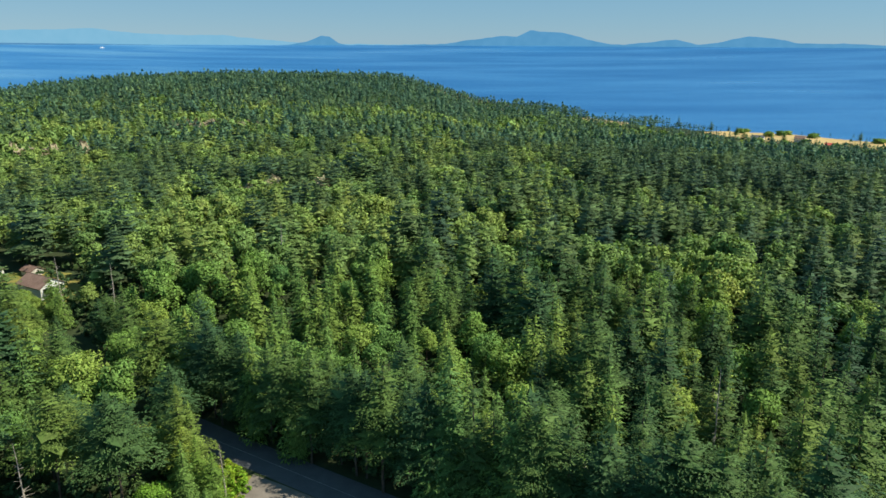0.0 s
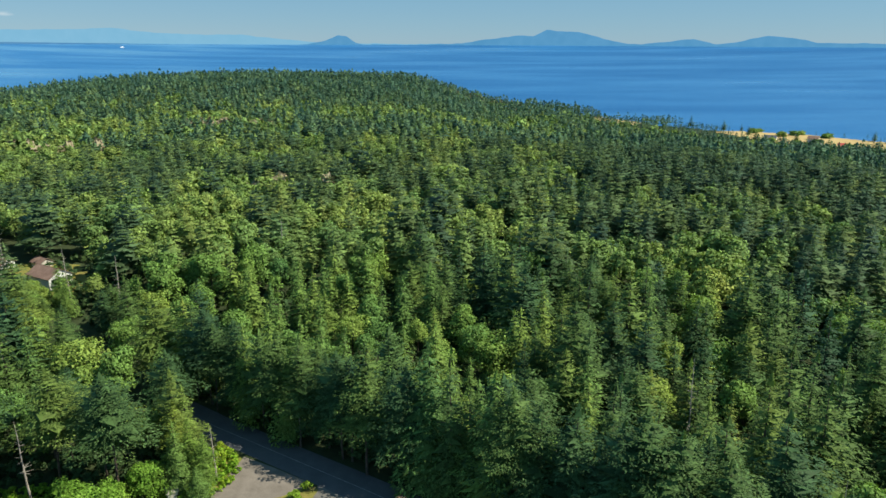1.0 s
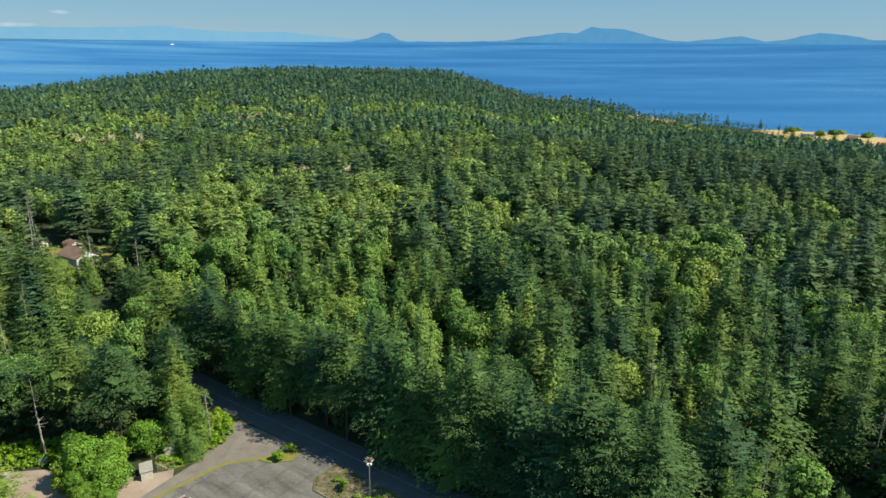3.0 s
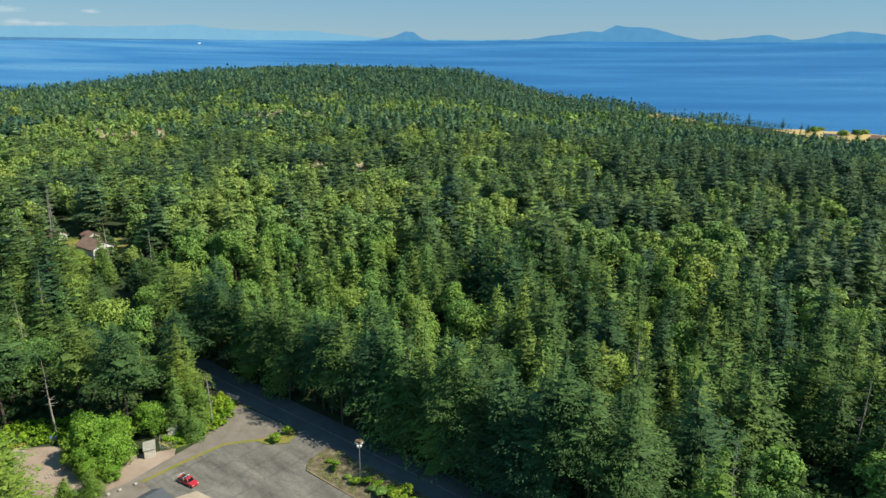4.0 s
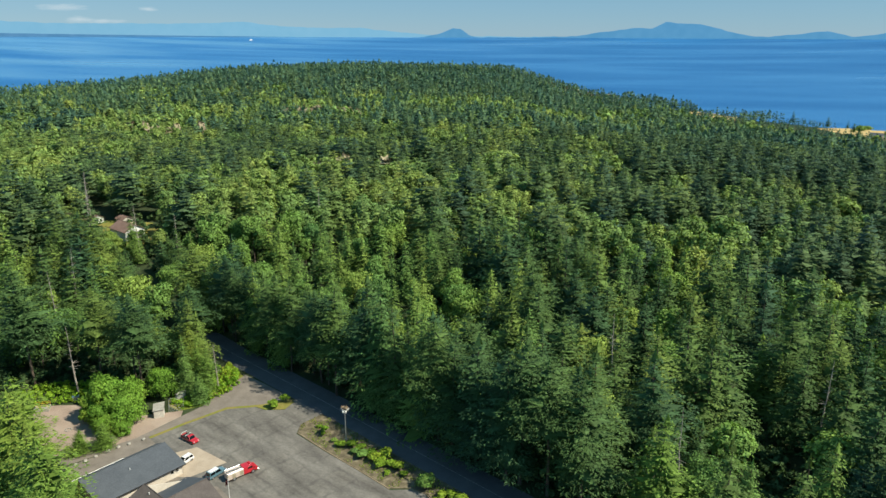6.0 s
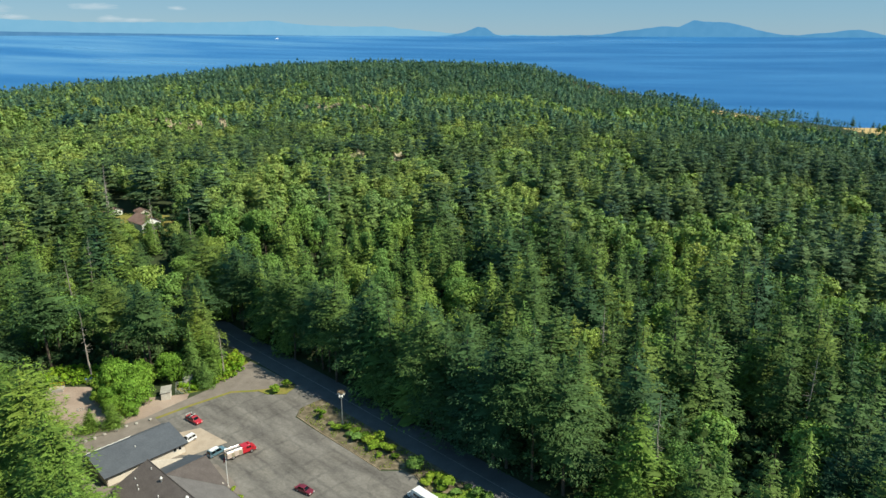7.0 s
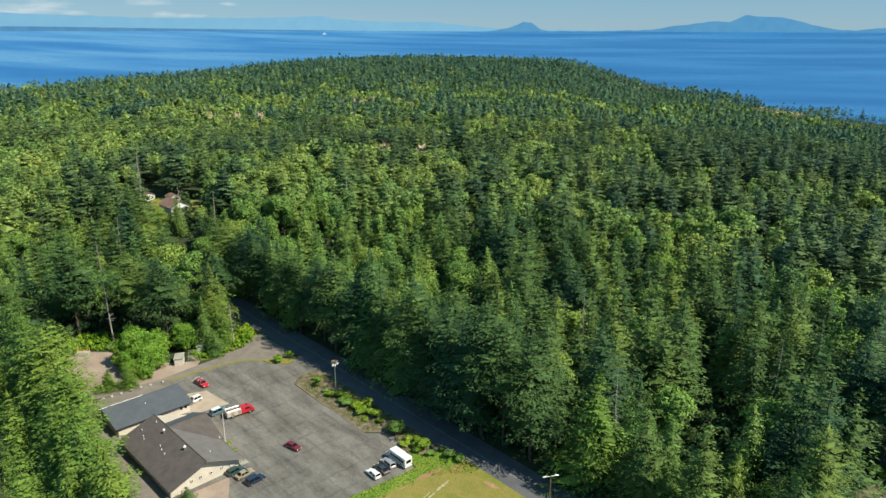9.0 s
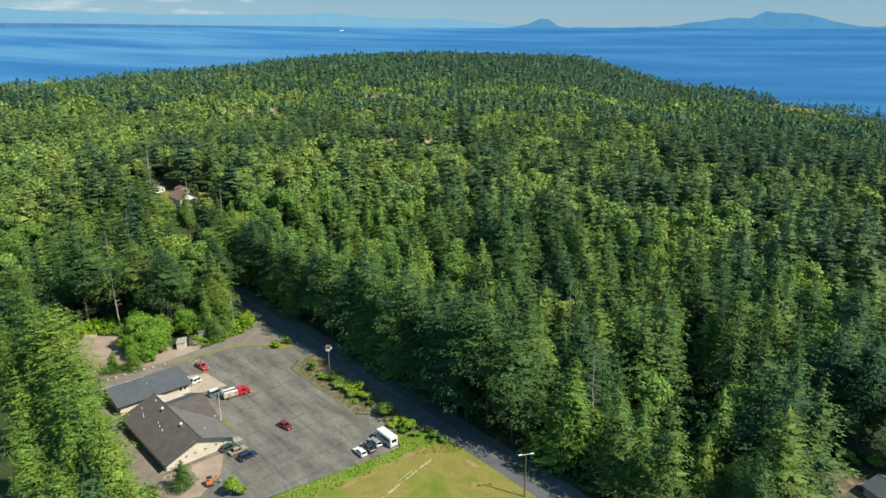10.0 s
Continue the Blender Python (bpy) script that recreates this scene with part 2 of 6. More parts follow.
# ---- helpers for building ----
def smooth(a, b, v):
    u = np.clip((np.asarray(v, float) - a) / (b - a), 0, 1)
    return u * u * (3 - 2 * u)


def mesh_of(name, verts, faces, mat, tint=None, normals=None):
    """A mesh of triangles or of mixed faces, from arrays."""
    me = bpy.data.meshes.new(name)
    if isinstance(faces, np.ndarray):
        n, k = faces.shape
        me.vertices.add(len(verts))
        me.vertices.foreach_set("co", np.ascontiguousarray(verts, np.float32).ravel())
        me.loops.add(n * k)
        me.loops.foreach_set("vertex_index", np.ascontiguousarray(faces, np.int32).ravel())
        me.polygons.add(n)
        me.polygons.foreach_set("loop_start", np.arange(0, n * k, k, dtype=np.int32))
        me.update(calc_edges=True)
    else:
        me.from_pydata([tuple(v) for v in verts], [], faces)
        me.update()
    if tint is not None:
        me.attributes.new("tint", "FLOAT", "POINT").data.foreach_set("value", np.ascontiguousarray(tint, np.float32))
    if normals is not None:
        me.normals_split_custom_set_from_vertices(np.ascontiguousarray(normals, np.float32))
    me.materials.append(mat)
    return me


def part(name, bm, mat, parent=None, label=""):
    """Links a bmesh, or a ready mesh, as one object under a thing or part."""
    if isinstance(bm, bpy.types.Mesh):
        me = bm
    else:
        me = bpy.data.meshes.new(name)
        bm.normal_update()
        bm.to_mesh(me)
        bm.free()
        me.materials.append(mat)
    ob = new(name, me)
    ob.parent = parent
    return tagged(ob, label=label)


def thing(name, m, label, category, group="", kind=""):
    ob = new(name)
    ob.matrix_world = m
    return tagged(ob, label, category, group, kind)


def box(bm, x0, x1, y0, y1, z0, z1, bevel=0.0, m=None):
    r = bmesh.ops.create_cube(bm, size=1, matrix=Matrix.Translation(((x0 + x1) / 2, (y0 + y1) / 2, (z0 + z1) / 2)) @ Matrix.Diagonal((x1 - x0, y1 - y0, z1 - z0, 1)))
    if bevel:
        es = {e for v in r["verts"] for e in v.link_edges}
        r = bmesh.ops.bevel(bm, geom=list(es), offset=bevel, segments=1, affect="EDGES", profile=0.5)
    if m is not None:
        bmesh.ops.transform(bm, matrix=m, verts=r["verts"])
    return bm


def rod(bm, a, b, r0, r1=None, seg=8):
    a, b = Vector(a), Vector(b)
    d = b - a
    q = d.to_track_quat("Z", "Y").to_matrix().to_4x4()
    bmesh.ops.create_cone(bm, cap_ends=True, segments=seg, radius1=r0, radius2=r0 if r1 is None else r1, depth=d.length, matrix=Matrix.Translation((a + b) / 2) @ q)
    return bm


def slab(bm, pts, z0, z1):
    """A prism over a plan outline."""
    lo = [bm.verts.new((x, y, z0)) for x, y in pts]
    hi = [bm.verts.new((x, y, z1)) for x, y in pts]
    n = len(pts)
    bm.faces.new(hi)
    bm.faces.new(lo[::-1])
    for i in range(n):
        bm.faces.new((lo[i], lo[(i + 1) % n], hi[(i + 1) % n], hi[i]))
    bmesh.ops.recalc_face_normals(bm, faces=bm.faces)
    return bm


def ribbon(line, w0, w1):
    """The outline of a strip along a line, from w0 to w1 metres to its left."""
    p = np.array(line, float)
    d = np.gradient(p, axis=0)
    d /= np.linalg.norm(d, axis=1)[:, None]
    n = np.stack([-d[:, 1], d[:, 0]], 1)
    return np.concatenate([p + n * w0, (p + n * w1)[::-1]])


def inside(poly, x, y):
    p = np.array(poly, float)
    x, y = np.asarray(x, float), np.asarray(y, float)
    c = np.zeros(np.broadcast(x, y).shape, bool)
    for (x0, y0), (x1, y1) in zip(p, np.roll(p, -1, 0)):
        if y0 != y1:
            c ^= ((y0 > y) != (y1 > y)) & (x < (x1 - x0) * (y - y0) / (y1 - y0) + x0)
    return c


def away(poly, x, y, closed=True):
    """Distance from an outline."""
    p = np.array(poly, float)
    q = np.roll(p, -1, 0)
    if not closed:
        p, q = p[:-1], q[:-1]
    best = np.full(np.shape(x), 1e9)
    for a, b in zip(p, q):
        d = b - a
        t = np.clip(((x - a[0]) * d[0] + (y - a[1]) * d[1]) / (d @ d), 0, 1)
        best = np.minimum(best, np.hypot(x - a[0] - t * d[0], y - a[1] - t * d[1]))
    return best


def wavy(x, y, scale, seed=0):
    """Smooth noise in -1..1 from a few crossed waves."""
    r = np.random.RandomState(seed)
    v = 0
    for k in range(7):
        a, f, ph = r.uniform(0, 6.28), r.uniform(0.6, 1.7) / scale, r.uniform(0, 6.28)
        v = v + np.sin((x * np.cos(a) + y * np.sin(a)) * f * 6.28 + ph)
    return np.clip(v / 3.2, -1, 1)


# ---- land and sea ----
SEA_Z = -52.0
SHORE = [(-2300, -500), (-1500, 200), (-1080, 700), (-940, 950), (-860, 1180), (-740, 1420), (-520, 1590), (-200, 1640), (-50, 1600), (25, 1540), (120, 1470), (205, 1395),
         (285, 1305), (345, 1225), (435, 1130), (545, 1088), (645, 985), (800, 860), (1050, 700), (1500, 350), (1900, -500), (1900, -1500), (-2300, -1500)]
SITE = [(-115, 150), (-45, 175), (60, 120), (160, 60), (160, -60), (-60, -60), (-115, 60)]


def land_height(x, y):
    x, y = np.asarray(x, float), np.asarray(y, float)
    e = away(SHORE, x, y) * np.where(inside(SHORE, x, y), 1, -1)
    right = away(SHORE[10:19], x, y, False)
    h = 4.0 + 3.0 * wavy(x, y, 420, 5)
    h = h + 22 * np.exp(-((x + 420) / 300) ** 2 - ((y - 1330) / 300) ** 2) + 13 * np.exp(-((x + 60) / 130) ** 2 - ((y - 1440) / 200) ** 2)
    h = h + 13 * np.exp(-((x + 165) / 95) ** 2 - ((y - 245) / 80) ** 2)
    h = h - 33 * (1 - smooth(230, 740, right)) * smooth(-130, 100, x)
    h = h - 8 * smooth(520, 900, -x)
    flat = np.where(inside(SITE, x, y), 0, away(SITE, x, y))
    h = h * smooth(10, 110, flat)
    return np.where(e > 0, np.minimum(h, SEA_Z + 2 + e * 0.4 + 16 * smooth(0, 25, e)), SEA_Z - 8 * smooth(0, 60, -e))


def ground_sheet():
    xs = np.concatenate([np.arange(-2300, -700, 50), np.arange(-700, 700, 14), np.arange(700, 1901, 50)])
    ys = np.concatenate([np.arange(-1500, -100, 50), np.arange(-100, 500, 14), np.arange(500, 1750, 20)])
    gx, gy = np.meshgrid(xs, ys)
    v = np.stack([gx, gy, land_height(gx, gy)], -1).reshape(-1, 3)
    w, h = len(xs), len(ys)
    i = (np.arange(h - 1)[:, None] * w + np.arange(w - 1)).ravel()
    ob = new("ground", mesh_of("ground", v, np.stack([i, i + 1, i + w + 1, i + w], 1), M_GROUND))
    ob.data.shade_smooth()
    return tagged(ob, "dark forest floor of earth and moss under the trees", "ground", kind="structure")


ground_sheet()
FAR_R, HUB = 4840.0, (45.0, 0.0)


def sea_height(r):
    return SEA_Z + 130.0 * np.clip((np.asarray(r, float) - 1900) / (FAR_R - 1900), 0, 1) ** 1.4


def sea_sheet():
    rs = np.concatenate([[0], np.geomspace(300, FAR_R, 60)])
    n = 180
    a = np.arange(n) / n * 2 * np.pi
    v = np.stack([HUB[0] + rs[:, None] * np.sin(a), HUB[1] + rs[:, None] * np.cos(a), np.repeat(sea_height(rs)[:, None], n, 1)], -1).reshape(-1, 3)
    k, j = np.meshgrid(np.arange(len(rs) - 1), np.arange(n), indexing="ij")
    f = np.stack([k * n + j, k * n + (j + 1) % n, (k + 1) * n + (j + 1) % n, (k + 1) * n + j], -1).reshape(-1, 4)[:, ::-1]
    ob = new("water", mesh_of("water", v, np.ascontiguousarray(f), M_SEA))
    ob.data.shade_smooth()
    return tagged(ob, "open blue sea with pale wind streaks, reaching the horizon", "sea", kind="structure")


sea_sheet()


def far_ridge(name, label, profile, mat, r, rough=0.5, seed=1):
    """A distant ridge round the horizon: azimuth in degrees and height in metres along it, as solid ground."""
    az = np.array([p[0] for p in profile], float)
    ht = np.array([p[1] for p in profile], float)
    s = np.arange(az[0], az[-1], 0.12)
    h = np.interp(s, az, ht) + rough * ht.max() * 0.05 * (wavy(s, 0 * s, 2.0, seed) + 0.5 * wavy(s, 0 * s, 0.7, seed + 1)) * (np.interp(s, az, ht) > 1)
    base = sea_height(FAR_R) - 12
    out = []
    for rad, z in ((r, 0 * s + base), (r + 6, base + 12 + np.maximum(h, 0.5)), (r + 20, 0 * s + base)):
        q = np.radians(s)
        out.append(np.stack([HUB[0] + rad * np.sin(q), HUB[1] + rad * np.cos(q), z], 1))
    n = len(s)
    i = np.arange(n - 1)
    f = np.concatenate([np.stack([i + k, i + 1 + k, i + 1 + n + k, i + n + k], 1) for k in (0, n)])
    ob = new(name, mesh_of(name, np.concatenate(out), f, mat))
    return tagged(ob, label, "mountains", kind="structure")


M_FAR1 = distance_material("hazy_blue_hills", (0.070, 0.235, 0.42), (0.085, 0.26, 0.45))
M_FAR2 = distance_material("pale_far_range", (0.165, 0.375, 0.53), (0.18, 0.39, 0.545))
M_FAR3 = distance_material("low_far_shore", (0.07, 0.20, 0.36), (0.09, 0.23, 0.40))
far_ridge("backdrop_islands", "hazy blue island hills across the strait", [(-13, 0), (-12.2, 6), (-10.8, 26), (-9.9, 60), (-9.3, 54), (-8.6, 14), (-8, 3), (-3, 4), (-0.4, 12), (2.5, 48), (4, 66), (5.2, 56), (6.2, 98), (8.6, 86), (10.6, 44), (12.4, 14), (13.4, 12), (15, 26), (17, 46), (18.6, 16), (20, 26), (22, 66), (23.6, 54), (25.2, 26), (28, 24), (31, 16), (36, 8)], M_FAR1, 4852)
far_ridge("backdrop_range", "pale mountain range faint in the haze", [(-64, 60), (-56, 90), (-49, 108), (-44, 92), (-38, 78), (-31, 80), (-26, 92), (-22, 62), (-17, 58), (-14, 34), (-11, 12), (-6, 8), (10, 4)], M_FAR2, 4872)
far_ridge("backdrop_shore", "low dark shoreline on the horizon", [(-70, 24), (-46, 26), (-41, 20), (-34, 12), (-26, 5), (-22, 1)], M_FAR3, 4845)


def cloud_material():
    """Thin bright vapour: a torn soft edge over clear air."""
    m, nodes, links, b = material("far_cloud", 1.0, 0, 0.0)
    uv = nodes.new("ShaderNodeTexCoord").outputs["Generated"]
    c = nodes.new("ShaderNodeMapping")
    c.inputs["Location"].default_value, c.inputs["Scale"].default_value = (-1.0, 0, -1.0), (2.0, 0, 2.0)
    links.new(uv, c.inputs["Vector"])
    ln = nodes.new("ShaderNodeVectorMath")
    ln.operation = "LENGTH"
    links.new(c.outputs[0], ln.inputs[0])
    pos = nodes.new("ShaderNodeMapping")
    pos.inputs["Scale"].default_value = (0.014, 0.014, 0.07)
    links.new(nodes.new("ShaderNodeNewGeometry").outputs["Position"], pos.inputs["Vector"])
    n = noise_node(nodes, links, 1.0, 5, pos.outputs[0], 0.6)
    a = nodes.new("ShaderNodeMath")
    a.operation = "MULTIPLY_ADD"
    links.new(n.outputs[0], a.inputs[0])
    a.inputs[1].default_value = 1.5
    links.new(nodes.new("ShaderNodeMath").outputs[0], a.inputs[2])
    inv = a.inputs[2].links[0].from_node
    inv.operation = "SUBTRACT"
    inv.inputs[0].default_value = 0.25
    links.new(ln.outputs["Value"], inv.inputs[1])
    r = ramp(nodes, [(0.05, (0, 0, 0)), (1.0, (0.6, 0.6, 0.6))])
    links.new(a.outputs[0], r.inputs[0])
    em = nodes.new("ShaderNodeEmission")
    em.inputs["Color"].default_value = (0.50, 0.58, 0.62, 1)
    tr = nodes.new("ShaderNodeBsdfTransparent")
    mx = nodes.new("ShaderNodeMixShader")
    links.new(r.outputs[0], mx.inputs[0])
    links.new(tr.outputs[0], mx.inputs[1])
    links.new(em.outputs[0], mx.inputs[2])
    links.new(mx.outputs[0], nodes["Material Output"].inputs["Surface"])
    return m


def far_cloud(label, az, z, wide, high, mat, r=4890.0):
    """A faint bank of cloud far out over the mountains."""
    a = radians(az)
    ob = new("backdrop_cloud", mesh_of("backdrop_cloud", np.array([(-wide, 0, -high), (wide, 0, -high), (wide, 0, high), (-wide, 0, high)], float), np.array([(0, 1, 2, 3)]), mat))
    ob.matrix_world = pose(HUB[0] + r * math.sin(a), HUB[1] + r * math.cos(a), EYE + z, 0, 0, -az)
    tagged(ob, label, "cloud", kind="structure")


M_CLOUD = cloud_material()
for az, z, wide, high in ((-37.9, 144, 160, 26), (-32.4, 140, 62, 16), (-37.0, 74, 80, 27), (-35.4, 66, 140, 17)):
    far_cloud("thin pale cloud over the far range", az, z, wide, high, M_CLOUD)
for k, (az, z, wide, high) in enumerate(((-45.6, 94, 230, 42), (-47.4, 78, 230, 18), (-43.0, 78, 100, 22), (-44.5, 122, 150, 36))):
    far_cloud("bank of pale cloud low over the far mountains", az, z, wide, high, M_CLOUD, 4890.0 + 3 * k)

# ---- site: road, lot, yard, lawn ----
ROAD = [(-260, 330), (-200, 280), (-150, 232), (-104, 196), (-60, 166), (-18, 140.5), (20.5, 116.5), (60, 92), (100, 67.5), (150, 36), (230, -14), (330, -80)]
LOT = [(-36, 134.2), (-31, 132.6), (-25.5, 134.0), (-25.0, 140.6), (-14.2, 134.0), (-18.2, 127.2), (-17.5, 122.5), (-8, 116.5), (3, 110), (13.5, 103.5), (18, 104.5), (22, 103.5), (31.5, 92), (22, 79.5), (11, 65.5), (-2, 50), (-12, 55), (-19, 64),
       (-9.5, 82), (-20, 92), (-27, 97), (-36, 96.5), (-47, 107.5), (-55, 113), (-49.5, 121.5), (-42, 131.5)]
DRIVE = [(-46.5, 152), (-38, 147.6), (-26.5, 141), (-28, 137), (-33, 134.5), (-42.3, 131.9), (-49.9, 121.8), (-55.5, 113.2), (-68, 98), (-73, 92), (-81, 97), (-68, 101.5), (-58.5, 112.5), (-54.5, 121.5), (-50, 131)]
YARD = [(-99, 115), (-94, 123), (-86, 125), (-78, 124), (-70, 121), (-60, 125), (-54, 128), (-52, 122.5), (-56, 114), (-62, 106), (-68, 98.5), (-84, 96), (-93, 104)]
LAWN = [(31.5, 92.5), (36, 97), (44, 98.5), (56, 91), (76, 78.5), (104, 61), (150, 32), (150, -120), (40, -120), (0, 40), (11.5, 65.2), (22, 79)]
VERGE = [(-54, 157.5), (-46.5, 151), (-44, 145), (-46, 138), (-49.5, 132), (-55, 127.5), (-60, 130), (-64, 140), (-62, 152)]
BED = [(-17.3, 123), (-18.2, 127.2), (-14.2, 133.8), (-2, 126.3), (8, 120), (20, 112.5), (31, 105.6), (36, 102.4), (31.5, 98.5), (27.5, 98.1), (22.5, 103.8), (18, 105), (13.3, 104), (3, 110.5), (-8, 117)]


def flat(name, pts, z, mat, label, category, low=-0.3):
    ob = part(name, slab(bmesh.new(), pts, low, z), mat)
    return tagged(ob, label, category, kind="structure")


flat("road", ribbon(ROAD, -3.9, 6.2), 0.05, M_ROAD, "dark two-lane asphalt road in the shade of the trees", "road")
flat("parking_lot", LOT, 0.045, M_LOT, "cracked and patched grey asphalt parking lot", "parking lot")
flat("driveway", DRIVE, 0.035, M_DRIVE, "grey asphalt driveway past the sheds", "driveway")
flat("gravel_yard", YARD, 0.025, M_GRAVEL, "brown gravel yard behind the buildings", "yard")
flat("lawn", LAWN, 0.06, M_LAWN, "patchy mown grass field, green and sun-dried", "lawn")
flat("grass_verge", VERGE, 0.03, M_LAWN, "grass verge beside the road", "verge")
flat("grass_band", [(0, 47), (11.3, 65.3), (22, 79.3), (31.7, 92.2), (37, 97.5), (42, 98.4), (39, 94.6), (35.2, 90), (25.5, 77.2), (15, 63), (4.5, 46)], 0.072, M_BAND, "band of long green grass between lot and field", "grass")
CORNER = [(31.6, 92.3), (27.7, 97.9), (31.5, 98.3), (36.2, 102.2), (44, 98.7), (42, 98.5), (36.8, 97.6)]
flat("grass_corner", CORNER, 0.066, M_BAND, "long green grass at the lot's corner", "grass")
flat("planting_bed", BED, 0.10, M_MULCH, "mulched planting bed between lot and road", "bed")
flat("paved_surround", [(-17, 61), (-7, 82), (-19, 94), (-26.5, 99), (-35, 99), (-45, 110), (-55.5, 114.6), (-67.5, 97.6), (-72.5, 91.5), (-62, 84), (-44, 70), (-24, 56)], 0.02, M_DRIVE, "grey paved ground round the hall and garage", "paving")
flat("gravel_front", [(-18.2, 63.6), (-10.2, 76.2), (-8.2, 73.0), (-5.6, 68.5), (-5.2, 59.8), (-11, 55.5), (-16, 58)], 0.05, M_GRAVEL, "pale bare gravel in front of the hall", "gravel")
flat("grass_island", [(-36, 134.4), (-31, 132.8), (-25.7, 134.2), (-24.6, 138.6), (-27.2, 140.4), (-30.5, 137.4), (-33, 135.6)], 0.09, M_LAWN, "dry grass island at the lot entrance", "verge")
flat("apron", [(-40.5, 111.5), (-29.6, 106.6), (-35.5, 99.2), (-39, 98.6), (-46, 107)], 0.052, M_CONCRETE, "tan concrete apron in front of the garage", "apron")


# ---- trees ----
def rounded(V, F, o, leafy):
    """Turns the faces towards o, their way out of the crown, and gives them part of the crown's soft shading."""
    a, b, c = (V[F[:, i]] for i in range(3))
    fn = np.cross(b - a, c - a)
    fn /= np.linalg.norm(fn, axis=1)[:, None] + 1e-12
    back = np.sum(fn * o, axis=1) < 0
    F[back] = F[back][:, ::-1]
    fn[back] *= -1
    N = np.zeros_like(V)
    w = o * (1 - leafy) + fn * leafy
    for i in range(3):
        np.add.at(N, F[:, i], w)
    N /= np.linalg.norm(N, axis=1)[:, None] + 1e-9
    return V, F, N


def conifer(rng, h, r, whorls, per, twigs, base=0.15, droop=0.12, full=0.5, ragged=0.25, size=0.026, leafy=0.60, hang=0.35):
    """Crown of a needle tree: whorls of boughs, each ending in a flat ragged pad of short twigs (twigs 0: one folded kite a bough). Vertices, triangles, normals."""
    us, an = [], []
    for w in range(whorls):
        u = min(max((w + rng.uniform(0.2, 0.8)) / whorls, 0), 1)
        k = max(3, int(per * (0.45 + 0.55 * (1 - u) ** full) + 0.5))
        us.append(np.clip(u + rng.uniform(-0.40, 0.40, k) / whorls, 0, 1))
        an.append(rng.uniform(0, 6.28) + 6.283 * (np.arange(k) + rng.uniform(-0.3, 0.3, k)) / k)
    U, A = np.concatenate(us), np.concatenate(an)
    n = len(U)
    ph = rng.uniform(0, 6.28, 3)
    lobe = 1 + 0.16 * np.cos(A + ph[0]) + 0.18 * np.cos(2 * A + 7 * U + ph[1]) + 0.17 * np.sin(13 * U + 3 * A + ph[2])
    ln = (r * (1 - U) ** full * (0.72 + 0.28 * np.minimum(1, U / 0.18)) + 0.03 * r) * lobe * (1 + rng.uniform(-ragged, ragged, n))
    ln = ln * np.where(rng.uniform(size=n) < 0.12, 0.6, 1)
    lift = 0.40 * U - droop - 0.12 + rng.uniform(-0.18, 0.16, n)
    out = np.stack([np.cos(A), np.sin(A), 0 * A], 1)
    side = np.stack([-np.sin(A), np.cos(A), 0 * A], 1)
    up = np.array([0, 0, 1.0])
    root = up * (h * (base + (0.97 - base) * U))[:, None]

    def spine(i, f):
        return root[i] + out[i] * (ln[i] * f)[:, None] + up * (ln[i] * (lift[i] * f + 0.10 * np.sin(3.14 * f)))[:, None]
    # every bough is a folded blade, its ridge along the spine; its rim is cut by side twigs
    every = np.arange(n)
    wd = (ln * rng.uniform(0.30, 0.46, n) + 0.012 * h)[:, None]
    a, tip, mid = spine(every, np.full(n, 0.06)), spine(every, np.full(n, 1.0)), spine(every, rng.uniform(0.45, 0.7, n))
    lft, rgt = mid + side * wd - up * wd * rng.uniform(0.25, 0.75, n)[:, None], mid - side * wd - up * wd * rng.uniform(0.25, 0.75, n)[:, None]
    if twigs == 0:
        T = [np.stack([a, lft, tip], 1), np.stack([a, tip, rgt], 1)]
    else:
        g = 0.5 if twigs > 20 else 0.8
        q = spine(every, np.full(n, 0.5 + 0.45 * g)) - up * (0.005 * h)
        T = [np.stack([a, a + (lft - a) * g, q], 1), np.stack([a, q, a + (rgt - a) * g], 1)]
        m = np.clip(np.round(twigs * (ln / ln.max()) ** 1.3 + rng.uniform(0, 1, n)), 3, twigs).astype(int)
        i = np.repeat(every, m)
        k = len(i)
        f = 0.25 + 0.80 * rng.uniform(0, 1, k) ** 0.6
        off = np.sign(rng.uniform(-1, 1, k)) * rng.uniform(0, 1, k) ** 0.6 * wd[i, 0] * np.sin(3.0 * np.clip(f, 0.1, 0.97))
        p = spine(i, f) + side[i] * off[:, None] - up * (np.abs(off) * 0.42 - np.abs(rng.normal(size=k)) * 0.006 * h)[:, None]
        wl = (h * size * rng.uniform(0.6, 1.4, k) * (0.7 + 0.3 * ln[i] / ln.max()))[:, None]
        th = (np.sign(off) * rng.uniform(0.1, 1.1, k) + rng.normal(size=k) * 0.25)[:, None]
        d = out[i] * np.cos(th) + side[i] * np.sin(th) + up * rng.uniform(-hang, 0.10, k)[:, None]
        e = (-out[i] * np.sin(th) + side[i] * np.cos(th)) * wl * 0.21 + up * (wl * rng.uniform(-0.15, 0.15, k)[:, None])
        T.append(np.stack([p - e, p + d * wl, p + e], 1))
    zl = 0.91 if twigs else 0.84
    lw = r * (0.10 if twigs else 0.34)
    T.append(np.array([[[lw, 0, h * zl], [-lw * 0.6, lw, h * zl], [0, 0, h]], [[-lw, -lw * 0.4, h * zl], [lw * 0.5, -lw, h * zl], [0, 0, h]]]))
    T = np.concatenate(T)
    c = T.mean(axis=1)
    o = c * np.array([1, 1, 0.0])
    o /= np.linalg.norm(o, axis=1)[:, None] + 1e-9
